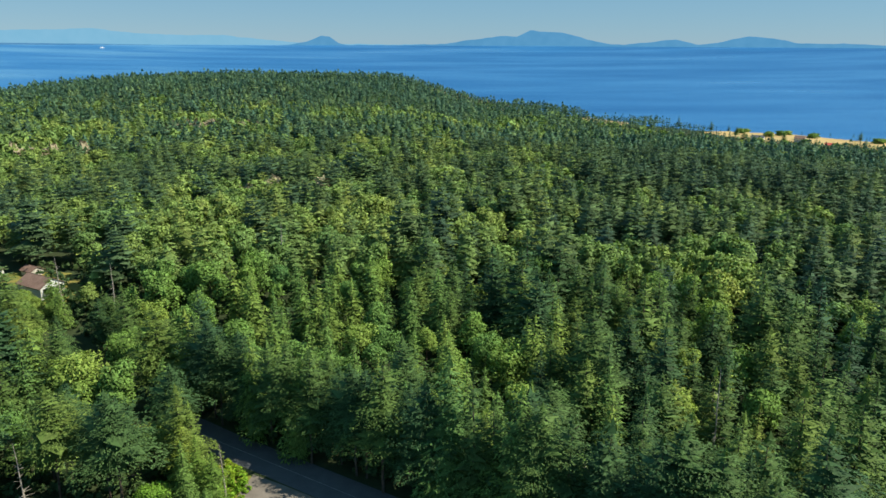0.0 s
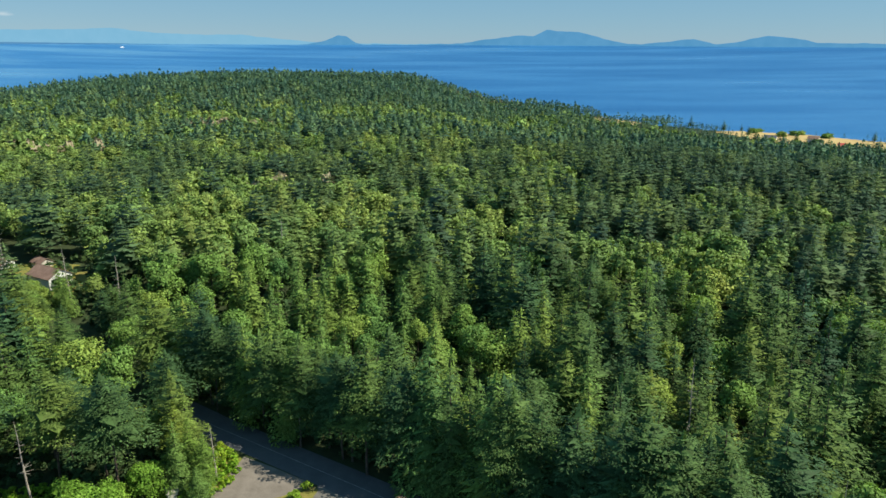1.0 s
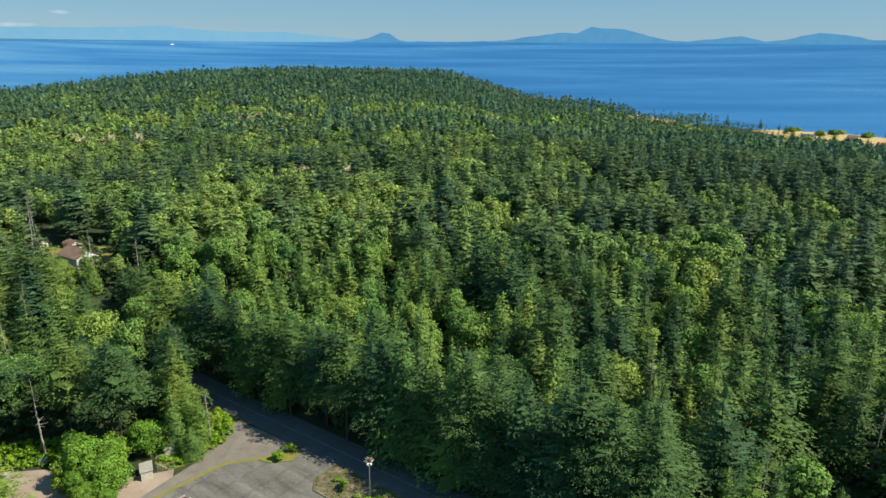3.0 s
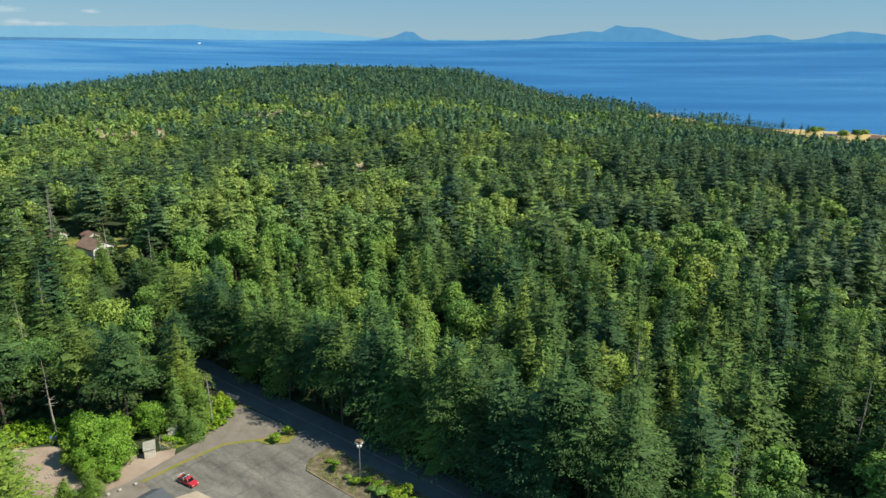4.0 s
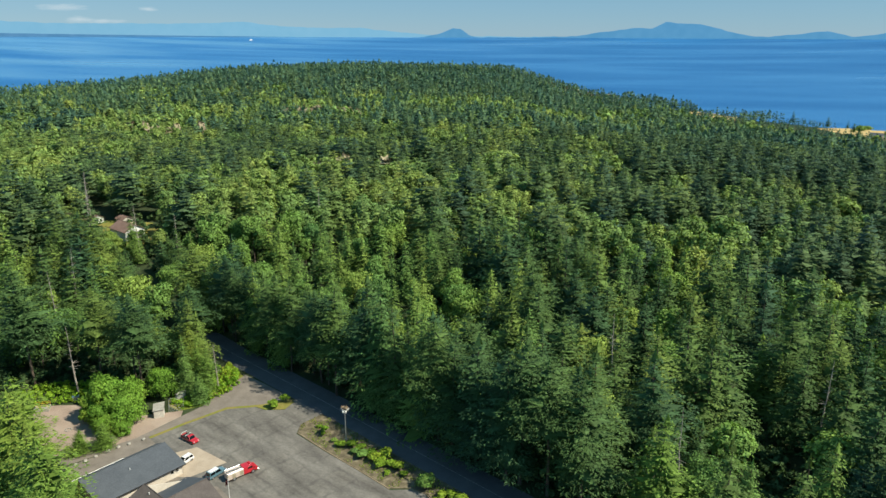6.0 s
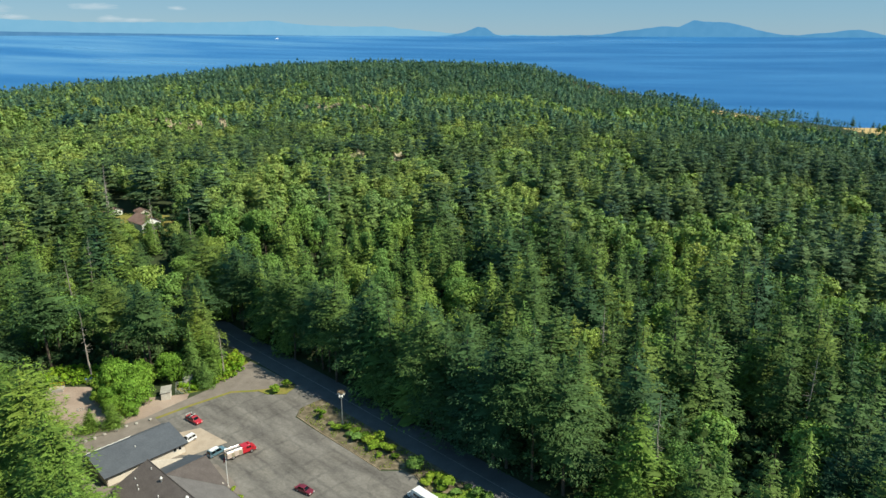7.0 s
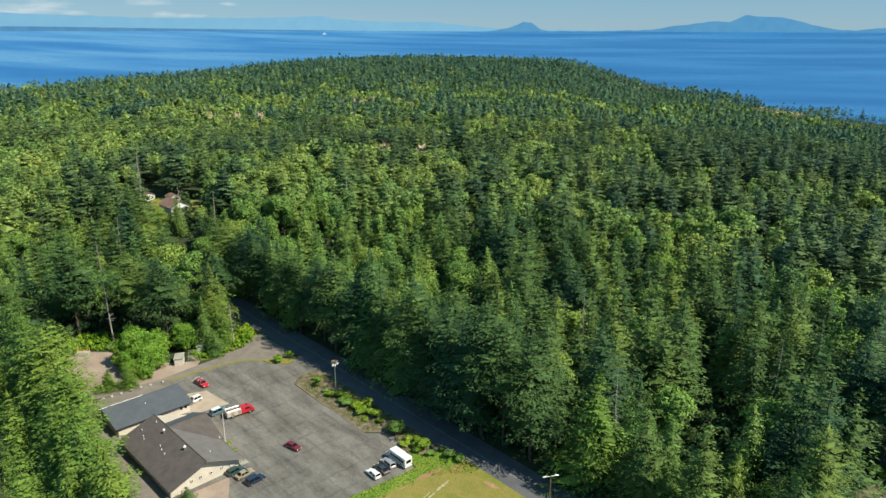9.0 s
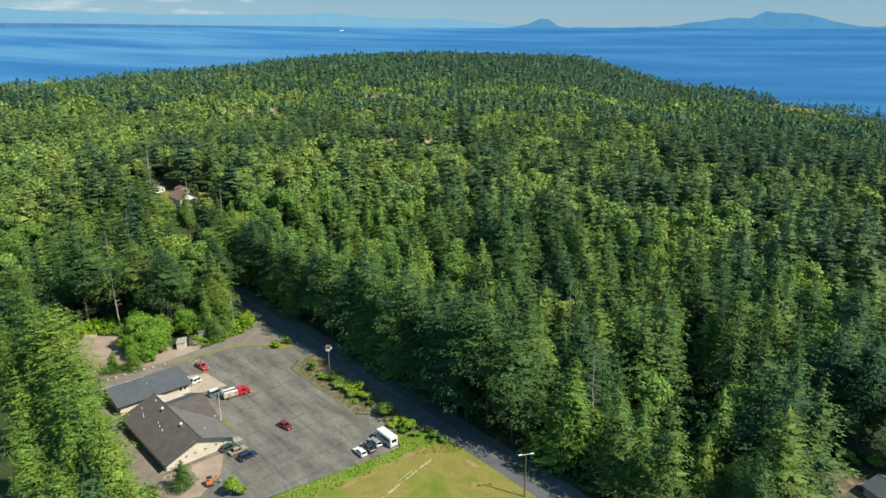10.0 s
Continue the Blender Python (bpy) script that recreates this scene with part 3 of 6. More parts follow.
    o[:, 2] = 0.28 + 0.25 * np.clip(c[:, 2] / h, 0, 1) ** 2
    o /= np.linalg.norm(o, axis=1)[:, None]
    return rounded(T.reshape(-1, 3), np.arange(len(T) * 3).reshape(-1, 3), o, leafy)


def broadleaf(rng, h, r, lobes, cards, size, base=0.3, quad=True, leafy=0.48, core=0.62, lump=(0.24, 0.46)):
    """Crown of a leafy tree: leaf clumps over several overlapping lobes. Vertices, triangles, normals."""
    cs = [(np.array([0, 0, h * 0.70]), r * core)]
    for i in range(lobes):
        a, q = rng.uniform(0, 6.28), rng.uniform(0.35, 0.76)
        zz = h * rng.uniform(base + 0.12, 0.86)
        shrink = 1 - 0.55 * max(0, (zz / h - 0.62) / 0.38)
        cs.append((np.array([math.cos(a) * r * q * shrink, math.sin(a) * r * q * shrink, zz]), r * rng.uniform(*lump)))
    pick = np.where(np.arange(cards) > cards // 5, rng.randint(len(cs), size=cards), 0)
    c, rad = np.array([q[0] for q in cs])[pick], np.array([q[1] for q in cs])[pick]
    d = rng.normal(size=(cards, 3))
    d[:, 2] = np.abs(d[:, 2]) * np.where(rng.uniform(size=cards) < 0.3, -0.4, 1.1)
    d /= np.linalg.norm(d, axis=1)[:, None]
    p = c + d * (rad * np.where(rng.uniform(size=cards) < 0.85, rng.uniform(0.72, 1.12, cards), 0.5))[:, None] * np.array([1, 1, 0.85])
    nm = d + rng.normal(size=(cards, 3)) * 0.5 + np.array([0, 0, 0.35])
    nm /= np.linalg.norm(nm, axis=1)[:, None]
    t = np.cross(nm, rng.normal(size=(cards, 3)))
    t /= np.linalg.norm(t, axis=1)[:, None]
    b = np.cross(nm, t)
    s = (size * rng.uniform(0.6, 1.35, cards))[:, None]
    o = p - np.array([0, 0, h * 0.5])
    o = d * 0.65 + o / (np.linalg.norm(o, axis=1)[:, None] + 1e-9) * 0.5 + np.array([0, 0, 0.12])
    o /= np.linalg.norm(o, axis=1)[:, None]
    if quad:
        V = np.stack([p - t * s * 0.6 - b * s * 0.1, p + b * s * 0.55 - nm * s * 0.2, p + t * s * 0.7 - nm * s * 0.1, p - b * s * 0.5 - nm * s * 0.15], 1).reshape(-1, 3)
        k = np.arange(cards)[:, None] * 4
        return rounded(V, np.concatenate([k + (0, 1, 2), k + (0, 2, 3)]), np.concatenate([o, o]), leafy)
    V = np.stack([p - t * s * 0.6 - b * s * 0.4, p + t * s * 0.6 - b * s * 0.35 - nm * s * 0.15, p + b * s * 0.7 - nm * s * 0.2], 1).reshape(-1, 3)
    return rounded(V, np.arange(cards * 3).reshape(-1, 3), o, leafy)


def trunk_mesh(name, h, r, mat, rng, limbs=0, bare=False):
    """Tapered, slightly crooked trunk with stubby or reaching limbs."""
    bm = bmesh.new()
    p, seg = Vector((0, 0, -1.0)), 7
    for i in range(6):
        q = Vector((rng.uniform(-0.02, 0.02) * h * 0.3, rng.uniform(-0.02, 0.02) * h * 0.3, -1.0 + (h + 1) * (i + 1) / 6))
        f0, f1 = 1 - i / 6 * 0.9, 1 - (i + 1) / 6 * 0.9
        rod(bm, p, q, r * f0, r * f1, seg)
        p = q
    for i in range(limbs):
        z = h * rng.uniform(0.35, 0.95)
        a = rng.uniform(0, 6.28)
        ln = (h * 0.16 if not bare else h * 0.09) * rng.uniform(0.5, 1.3) * (1.25 - z / h)
        rod(bm, (0, 0, z), (math.cos(a) * ln, math.sin(a) * ln, z + ln * rng.uniform(-0.25, 0.5)), r * 0.28 * (1.2 - z / h), 0.02, 5)
    me = bpy.data.meshes.new(name)
    bm.to_mesh(me)
    bm.free()
    me.materials.append(mat)
    return me


R0 = np.random.RandomState(11)
# models of single trees, about 28 m, 24 m and 17 m tall: finely feathered ones for the nearest, simpler ones behind
FIRS, FAR_FIRS, EDGE_FIRS = [], [], []
for i in range(8):
    trunk = trunk_mesh("fir_trunk", 26.5, 0.36, M_BARK, R0, 10)
    for models, whorls, per, k2, size in ((FIRS, 20, 9, 120, 0.0200), (FAR_FIRS, 16, 9, 44, 0.032)):
        v, f, nv = conifer(R0, 28, [7.0, 7.6, 6.4, 8.0, 7.2, 6.2, 7.4, 6.8][i], whorls, per, k2, base=[0.14, 0.2, 0.1, 0.26, 0.12, 0.1, 0.3, 0.16][i],
                           full=[0.76, 0.62, 0.88, 0.58, 0.70, 0.95, 0.62, 0.74][i], ragged=0.34, size=size)
        models.append((mesh_of("fir_crown", v, f, M_FIR, None, nv), trunk))
# forest-edge firs whose lower boughs have died off
for i in range(4):
    v, f, nv = conifer(R0, 30, [7.0, 7.4, 6.8, 7.0][i], 19, 9, 120, base=[0.36, 0.5, 0.28, 0.44][i], full=[0.70, 0.62, 0.76, 0.60][i], ragged=0.45, size=0.0195)
    EDGE_FIRS.append((mesh_of("fir_crown", v, f, M_FIR, None, nv), trunk_mesh("fir_trunk", 28.5, 0.34, M_BARK, R0, 16)))
CEDARS, FAR_CEDARS = [], []
for i in range(5):
    trunk = trunk_mesh("cedar_trunk", 22.5, 0.36, M_BARK, R0, 6)
    for models, whorls, per, k2, size in ((CEDARS, 26, 9, 50, 0.025), (FAR_CEDARS, 20, 9, 28, 0.035)):
        v, f, nv = conifer(R0, 24, [4.8, 5.2, 4.4, 5.6, 5.0][i], whorls, per, k2, base=0.06, droop=0.4, full=[0.66, 0.56, 0.74, 0.56, 0.62][i], ragged=0.3, size=size, hang=0.7)
        models.append((mesh_of("cedar_crown", v, f, M_CEDAR, None, nv), trunk))
SUNLIT_CEDARS = []
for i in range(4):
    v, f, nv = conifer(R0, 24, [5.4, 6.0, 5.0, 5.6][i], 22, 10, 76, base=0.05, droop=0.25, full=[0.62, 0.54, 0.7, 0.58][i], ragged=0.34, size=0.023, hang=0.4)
    SUNLIT_CEDARS.append((mesh_of("sunlit_cedar_crown", v, f, M_SUNLIT_CEDAR, None, nv), CEDARS[i][1]))
LEAFS, FAR_LEAFS = [], []
for i in range(5):
    trunk = trunk_mesh("leaf_trunk", 14.5, 0.26, M_BARK, R0, 14)
    for models, cards, size in ((LEAFS, 5600, 0.38), (FAR_LEAFS, 3000, 0.50)):
        v, f, nv = broadleaf(R0, 17, [4.6, 5.4, 4.0, 5.0, 6.0][i], 24, cards, size, base=[0.2, 0.3, 0.15, 0.25, 0.2][i], quad=False)
        models.append((mesh_of("leaf_crown", v, f, M_LEAF, None, nv), trunk))
SPECIES = {
    "fir": ("fir_tree", FIRS, 28.0, ["tall dark-green fir with drooping ragged boughs in the forest", "tall fir with dense blue-green needles and a bare lower trunk"], "firs in the near forest"),
    "edge": ("fir_tree", EDGE_FIRS, 30.0, ["tall fir with a bare lower trunk at the forest's edge"], "firs along the forest's edge"),
    "far_fir": ("fir_tree", FAR_FIRS, 28.0, ["tall dark-green fir with drooping ragged boughs in the forest", "tall fir with dense blue-green needles and a bare lower trunk"], "firs in the near forest"),
    "far_cedar": ("cedar_tree", FAR_CEDARS, 24.0, ["olive-green cedar with hanging feathery sprays in the forest"], "cedars in the near forest"),
    "far_leaf": ("broadleaf_tree", FAR_LEAFS, 17.0, ["leafy bright-green broadleaf tree with a rounded crown"], "broadleaf trees in the near forest"),
    "olive": ("cedar_tree", SUNLIT_CEDARS, 24.0, ["broad olive-green conifer beside the clearing, sunlight put into its lighter leaves"], "olive conifers round the clearing"),
    "cedar": ("cedar_tree", CEDARS, 24.0, ["olive-green cedar with hanging feathery sprays in the forest"], "cedars in the near forest"),
    "leaf": ("broadleaf_tree", LEAFS, 17.0, ["leafy bright-green broadleaf tree with a rounded crown"], "broadleaf trees in the near forest"),
}


def plant(kind, x, y, z, h, rng, wide=1.0, group=True, label=""):
    name, models, h0, labels, grp = SPECIES[kind]
    k = rng.randint(len(models))
    crown, trunk = models[k]
    t = thing(name, pose(x, y, z, rng.uniform(-2, 2), rng.uniform(-2, 2), rng.uniform(0, 360)), label or labels[k % len(labels)], "tree", grp if group else "")
    s = h / h0
    w = s * wide
    for nm, me in (("trunk", trunk), ("crown", crown)):
        o = part(nm, me, None, t)
        o.scale = (w, w, s)
    return t


# clearings that stay free of trunks
SITE_CLEAR = [(-41, 146), (-17, 140), (45, 101), (62, 91), (74, 93), (92, 84), (140, 50), (160, -60), (60, -60), (6, 30), (-9, 44), (-23, 53), (-43, 67), (-64, 82.5), (-90, 101), (-112, 114), (-103, 136), (-87, 139), (-78, 133), (-68, 129), (-62, 134), (-60, 146), (-52, 153)]
HOUSE_CLEAR = [(-171, 247), (-164, 257), (-144, 257), (-133, 248), (-130, 238), (-136, 232), (-152, 236)]
COTTAGE_CLEAR = [(131, 111), (137, 119.5), (150, 120), (159, 110), (153, 98), (138, 98)]
GAP_CLEAR = [(93, 99), (103, 97), (110, 118), (109, 146), (99, 148), (95, 122)]
COTTAGE_VIEW = [(117, 70), (134, 74), (150, 98), (132, 101), (128, 92), (117, 84)]
MEADOWS = [[(400, 1090), (437, 1112), (532, 1076), (620, 982), (690, 920), (660, 880), (560, 915), (480, 950), (430, 1015)],
           [(262, 1312), (322, 1218), (300, 1180), (255, 1215), (240, 1280)], [(88, 1482), (150, 1436), (168, 1400), (110, 1425), (70, 1465)]]
EYES = [(0, 0), (20, -15), (45, -27), (68, -41), (90, -52)]
VIEWS = [(-33.5, 33.5), (-37, 29.5), (-43, 23.5), (-48, 18.5), (-51, 15.5)]


def in_view(x, y):
    ok = np.zeros(np.shape(x), bool)
    for (ex, ey), (a0, a1) in zip(EYES, VIEWS):
        a = np.degrees(np.arctan2(x - ex, y - ey))
        d = np.hypot(x - ex, y - ey)
        ok |= (a > a0 - 400 / (d + 40)) & (a < a1 + 400 / (d + 40)) & (d > 55)
    return ok


def near_eye(x, y):
    return np.min([np.hypot(x - ex, y - ey) for ex, ey in EYES], axis=0)


def free(x, y, gap):
    bad = (away(ROAD, x, y, False) < np.where(x < -72, 2.6, 6.6) + gap * 0.6) | (np.hypot(x + 48, y - 155) < 10)
    for poly, g in ((SITE_CLEAR, gap), (LAWN, 4), (HOUSE_CLEAR, gap), (COTTAGE_CLEAR, gap), (GAP_CLEAR, 0.5), (COTTAGE_VIEW, 0.5), *((m, 2) for m in MEADOWS)):
        bad |= inside(poly, x, y) | (away(poly, x, y) < g * 0.6)
    return ~bad & inside(SHORE, x, y) & (away(SHORE, x, y) > 14)


def low_growth(x, y):
    """Height to which trees have grown on the slope below the house."""
    dx, dy = np.asarray(x, float) + 141, np.asarray(y, float) - 240
    s, off = dx * 0.58 - dy * 0.81, np.abs(dx * 0.81 + dy * 0.58)
    return np.where((s > -4) & (s < 75) & (off < 13), 6.5 + 0.31 * s, 99.0)


def lightness(x, y):
    """How far a place grows pale leafy trees (1) rather than dark firs (0)."""
    v = 0.42 + 0.30 * wavy(x, y, 95, 3) + 0.20 * wavy(x, y, 260, 9)
    v = v + 0.36 * np.exp(-((x + 30) / 110) ** 2 - ((y - 270) / 120) ** 2)
    v = v + 0.60 * np.exp(-((x + 20) / 210) ** 2 - ((y - 860) / 80) ** 2) + 0.3 * np.exp(-((x + 330) / 120) ** 2 - ((y - 560) / 90) ** 2)
    far = smooth(380, 620, y)
    v = v - 0.10 * far + 0.22 * far * wavy(x, y, 48, 12)
    v = v - 0.95 * np.exp(-((x + 89) / 48) ** 2 - ((y - 455) / 28) ** 2) - 0.5 * np.exp(-((x + 190) / 30) ** 2 - ((y - 400) / 34) ** 2)
    v = v - 0.8 * smooth(950, 1120, y) * smooth(-100, 60, -x)
    v = v - 0.30 * smooth(40, 160, x) * (1 - smooth(600, 900, y)) + 0.14 * smooth(0, 260, -x) * (1 - smooth(700, 950, y))
    v = v - 0.7 * (1 - smooth(60, 170, away(SHORE[9:19], x, y, False))) * smooth(0, 120, x)
    v = v + 0.35 * np.exp(-((x + 50) / 50) ** 2 - ((y - 50) / 45) ** 2)
    return v


def scatter(step, x0, x1, y0, y1, seed):
    rng = np.random.RandomState(seed)
    gx, gy = np.meshgrid(np.arange(x0, x1, step), np.arange(y0, y1, step * 0.87))
    gx = gx + (np.arange(gx.shape[0])[:, None] % 2) * step / 2
    x = gx.ravel() + rng.uniform(-0.38, 0.38, gx.size) * step
    y = gy.ravel() + rng.uniform(-0.38, 0.38, gx.size) * step
    return x, y, rng


NEAR_D, MID_D, FAR_D, RIDGE_D = 260.0, 400.0, 620.0, 950.0
# trees of their own near the camera: kind, x, y, height, spread
KEY_TREES = [
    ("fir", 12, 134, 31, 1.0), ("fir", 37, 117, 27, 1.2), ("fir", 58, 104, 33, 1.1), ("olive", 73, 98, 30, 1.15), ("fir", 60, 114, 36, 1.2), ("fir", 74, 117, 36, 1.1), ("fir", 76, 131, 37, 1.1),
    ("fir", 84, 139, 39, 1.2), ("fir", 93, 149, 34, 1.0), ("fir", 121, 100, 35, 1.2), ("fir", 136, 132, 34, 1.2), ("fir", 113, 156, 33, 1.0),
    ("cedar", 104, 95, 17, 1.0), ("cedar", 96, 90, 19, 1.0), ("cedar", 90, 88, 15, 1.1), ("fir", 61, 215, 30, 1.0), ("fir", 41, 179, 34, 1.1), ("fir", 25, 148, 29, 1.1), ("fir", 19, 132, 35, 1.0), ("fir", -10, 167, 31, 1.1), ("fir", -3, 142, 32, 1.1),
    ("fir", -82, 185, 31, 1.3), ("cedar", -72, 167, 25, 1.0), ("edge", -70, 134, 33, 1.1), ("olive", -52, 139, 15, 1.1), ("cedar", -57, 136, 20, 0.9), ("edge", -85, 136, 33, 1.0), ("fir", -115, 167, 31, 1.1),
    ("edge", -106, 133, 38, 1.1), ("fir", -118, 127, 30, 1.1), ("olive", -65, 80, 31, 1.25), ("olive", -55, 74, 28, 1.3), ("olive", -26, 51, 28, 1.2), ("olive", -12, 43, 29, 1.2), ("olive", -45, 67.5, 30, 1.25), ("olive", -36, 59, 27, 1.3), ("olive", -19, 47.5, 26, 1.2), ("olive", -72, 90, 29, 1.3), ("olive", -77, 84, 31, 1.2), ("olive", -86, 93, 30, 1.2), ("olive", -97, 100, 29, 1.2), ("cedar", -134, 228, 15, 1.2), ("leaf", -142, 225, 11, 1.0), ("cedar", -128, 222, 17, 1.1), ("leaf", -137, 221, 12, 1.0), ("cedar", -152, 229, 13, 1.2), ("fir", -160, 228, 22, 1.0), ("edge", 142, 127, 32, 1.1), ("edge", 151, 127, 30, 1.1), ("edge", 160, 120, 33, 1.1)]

# a close row of tall firs along the road's far edge
er = np.random.RandomState(61)
line = np.array(ROAD[3:9], float)
seg = np.hypot(*np.diff(line, axis=0).T)
for q in np.arange(4, seg.sum(), 5.6):
    k = min(np.searchsorted(np.cumsum(seg), q), len(seg) - 1)
    dv = (line[k + 1] - line[k]) / seg[k]
    c = line[k] + dv * (q - (np.cumsum(seg)[k] - seg[k])) + np.array([-dv[1], dv[0]]) * er.uniform(6.3, 7.6)
    if min(math.hypot(c[0] - t_[1], c[1] - t_[2]) for t_ in KEY_TREES) > 4.5 and -75 < c[0] < 58:
        KEY_TREES.append((("edge", "edge", "edge", "fir", "cedar")[er.randint(5)], float(c[0] + er.uniform(-1.6, 1.6)), float(c[1] + er.uniform(-0.4, 2.6)), er.uniform(26, 32) if c[0] < -14 else er.uniform(32, 39), er.uniform(0.9, 1.15)))

taken = np.array([[k[1], k[2]] for k in KEY_TREES]).reshape(-1, 2)
krng = np.random.RandomState(4)
for kind, x, y, h, wide in KEY_TREES:
    plant(kind, x, y, float(land_height(x, y)), h, krng, wide)
x, y, rng = scatter(11.4, -330, 330, -20, 330, 21)
d = near_eye(x, y)
ok = in_view(x, y) & (d < NEAR_D) & free(x, y, 2.5)
if len(taken):
    ok &= np.min(np.hypot(x[:, None] - taken[:, 0], y[:, None] - taken[:, 1]), axis=1) > 4.5
x, y = x[ok], y[ok]
z, lt = land_height(x, y), lightness(x, y)
edge_d = np.minimum(away(ROAD, x, y, False), away(SITE_CLEAR[10:], x, y, False) + 4)
dn = near_eye(x, y)
count = {"fir": 0, "cedar": 0, "leaf": 0}
for i in range(len(x)):
    u = rng.uniform()
    kind = "fir" if u > lt[i] + 0.12 else ("cedar" if rng.uniform() < 0.55 else "leaf")
    if count[kind] >= 298:
        kind = min(count, key=count.get)
    count[kind] += 1
    h = {"fir": rng.uniform(22, 35), "cedar": rng.uniform(17, 28), "leaf": rng.uniform(14, 23)}[kind]
    if kind != "leaf" and edge_d[i] < 15 and y[i] > 100:
        kind, h = "edge", max(h, 27)
    elif dn[i] > 140:
        kind = "far_" + kind
    # trees left of the clearing take the cedars with sun in their colour
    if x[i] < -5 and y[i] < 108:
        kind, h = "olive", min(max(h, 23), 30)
    h = min(h, float(low_growth(x[i], y[i])))
    plant(kind, x[i], y[i], z[i], h, rng, rng.uniform(0.85, 1.12))


def stand(name, x, y, rng, level, labels):
    """Forest past counting: three joined stands, one of each kind, over the given spots."""
    z, lt = land_height(x, y), lightness(x, y)
    u, w = rng.uniform(size=len(x)), rng.uniform(size=len(x))
    u = 0.5 + (u - 0.5) * (0.8, 0.6, 0.5, 0.5)[level]
    patch = 0.5 + 0.62 * wavy(x, y, 62, 17) + 0.3 * wavy(x, y, 24, 19) - 0.40 * smooth(20, 220, x) * (1 - smooth(700, 1000, y))
    grove = np.exp(-((x + 89) / 48) ** 2 - ((y - 455) / 28) ** 2)
    patch = patch - 0.32 * smooth(980, 1120, y) - 0.45 * grove
    kinds = np.where(u > lt + 0.12, 0, np.where(w < 0.36, 1, 2))
    tr = np.random.RandomState(31 + level)
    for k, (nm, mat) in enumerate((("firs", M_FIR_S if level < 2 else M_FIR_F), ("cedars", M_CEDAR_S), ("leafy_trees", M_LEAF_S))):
        models = []
        for i in range(12):
            if k < 2:
                r = tr.uniform(0.20, 0.27) if k == 0 else tr.uniform(0.20, 0.25)
                whorls, per, twigs = ((13, 8, 18), (10, 8, 10), (8, 7, 0), (5, 6, 0))[level]
                models.append(conifer(tr, 1, r, whorls, per, twigs, 0.3 if level < 2 else 0.45, 0.12 if k == 0 else 0.35, tr.uniform(0.42, 0.72), 0.32, size=(0.044, 0.058, 0, 0)[level], leafy=(0.55, 0.52, 0.44, 0.38)[level]))
            else:
                models.append(broadleaf(tr, 1, tr.uniform(0.27, 0.36), 12, (840, 360, 110, 34)[level], (0.045, 0.070, 0.118, 0.22)[level], base=0.3, quad=False))
        idx = np.nonzero(kinds == k)[0]
        vs, fs, ts, ns = [], [], [], []
        off = 0
        hs = (rng.uniform(23, 30, len(idx)), rng.uniform(19, 26, len(idx)), rng.uniform(16, 23, len(idx)))[k] * (1, 0.96, 0.9, 0.88)[level]
        hs = hs * np.where(rng.uniform(size=len(idx)) < 0.10, 1.15, 1) * (1 + 0.13 * wavy(x[idx], y[idx], 34, 7))
        hs = hs * (1 - 0.3 * smooth(650, 950, y[idx]) * smooth(150, 300, x[idx]))
        hs = np.where((away(MEADOWS[0], x[idx], y[idx]) < 75) & (x[idx] > 250), hs * 0.60, hs)
        hs = hs * (1 + 0.2 * grove[idx])
        hs = np.minimum(hs, low_growth(x[idx], y[idx]))
        for j, i in enumerate(idx):
            v, f, nv = models[rng.randint(12)]
            a = rng.uniform(0, 6.283)
            c, s = math.cos(a), math.sin(a)
            wd = rng.uniform(0.85, 1.2) * hs[j]
            q = np.empty_like(v)
            q[:, 0] = (v[:, 0] * c - v[:, 1] * s) * wd + x[i]
            q[:, 1] = (v[:, 0] * s + v[:, 1] * c) * wd + y[i]
            q[:, 2] = v[:, 2] * hs[j] + z[i] - 0.5
            ns.append(np.stack([nv[:, 0] * c - nv[:, 1] * s, nv[:, 0] * s + nv[:, 1] * c, nv[:, 2]], 1))
            vs.append(q)
            fs.append(f + off)
            ts.append(np.full(len(v), min(max(0.56 * rng.uniform() + 0.46 * patch[i], 0), 1)))
            off += len(v)
        ob = new(name + "_" + nm, mesh_of(name + "_" + nm, np.concatenate(vs), np.concatenate(fs), mat, np.concatenate(ts), np.concatenate(ns)))
        tagged(ob, labels[k], "forest", kind="stuff")


for name, lo, hi, step, level, labels in (
        ("near_forest", NEAR_D, MID_D, 10.4, 0, ["dense stand of dark-green firs", "dense stand of olive-green cedars", "dense stand of bright-green leafy trees"]),
        ("middle_forest", MID_D, FAR_D, 10.0, 1, ["rolling canopy of dark-green firs", "rolling canopy of olive-green cedars", "rolling canopy of pale-green leafy trees"]),
        ("far_forest", FAR_D, RIDGE_D, 9.6, 2, ["distant fir forest with blue haze put into its green", "distant olive-green cedar forest", "distant pale-green leafy forest"]),
        ("headland_forest", RIDGE_D, 9999.0, 9.6, 3, ["dark fir forest over the far headland", "olive-green cedars on the far headland", "pale-green leafy trees on the far headland"])):
    x, y, rng = scatter(step, -1500, 900, 60, 1700, 22 + level)
    d = near_eye(x, y)
    ok = in_view(x, y) & (d >= lo) & (d < hi) & free(x, y, 2.5)
    if len(taken):
        ok &= np.min(np.hypot(x[:, None] - taken[:, 0], y[:, None] - taken[:, 1]), axis=1) > 4.5
    stand(name, x[ok], y[ok], rng, level, labels)

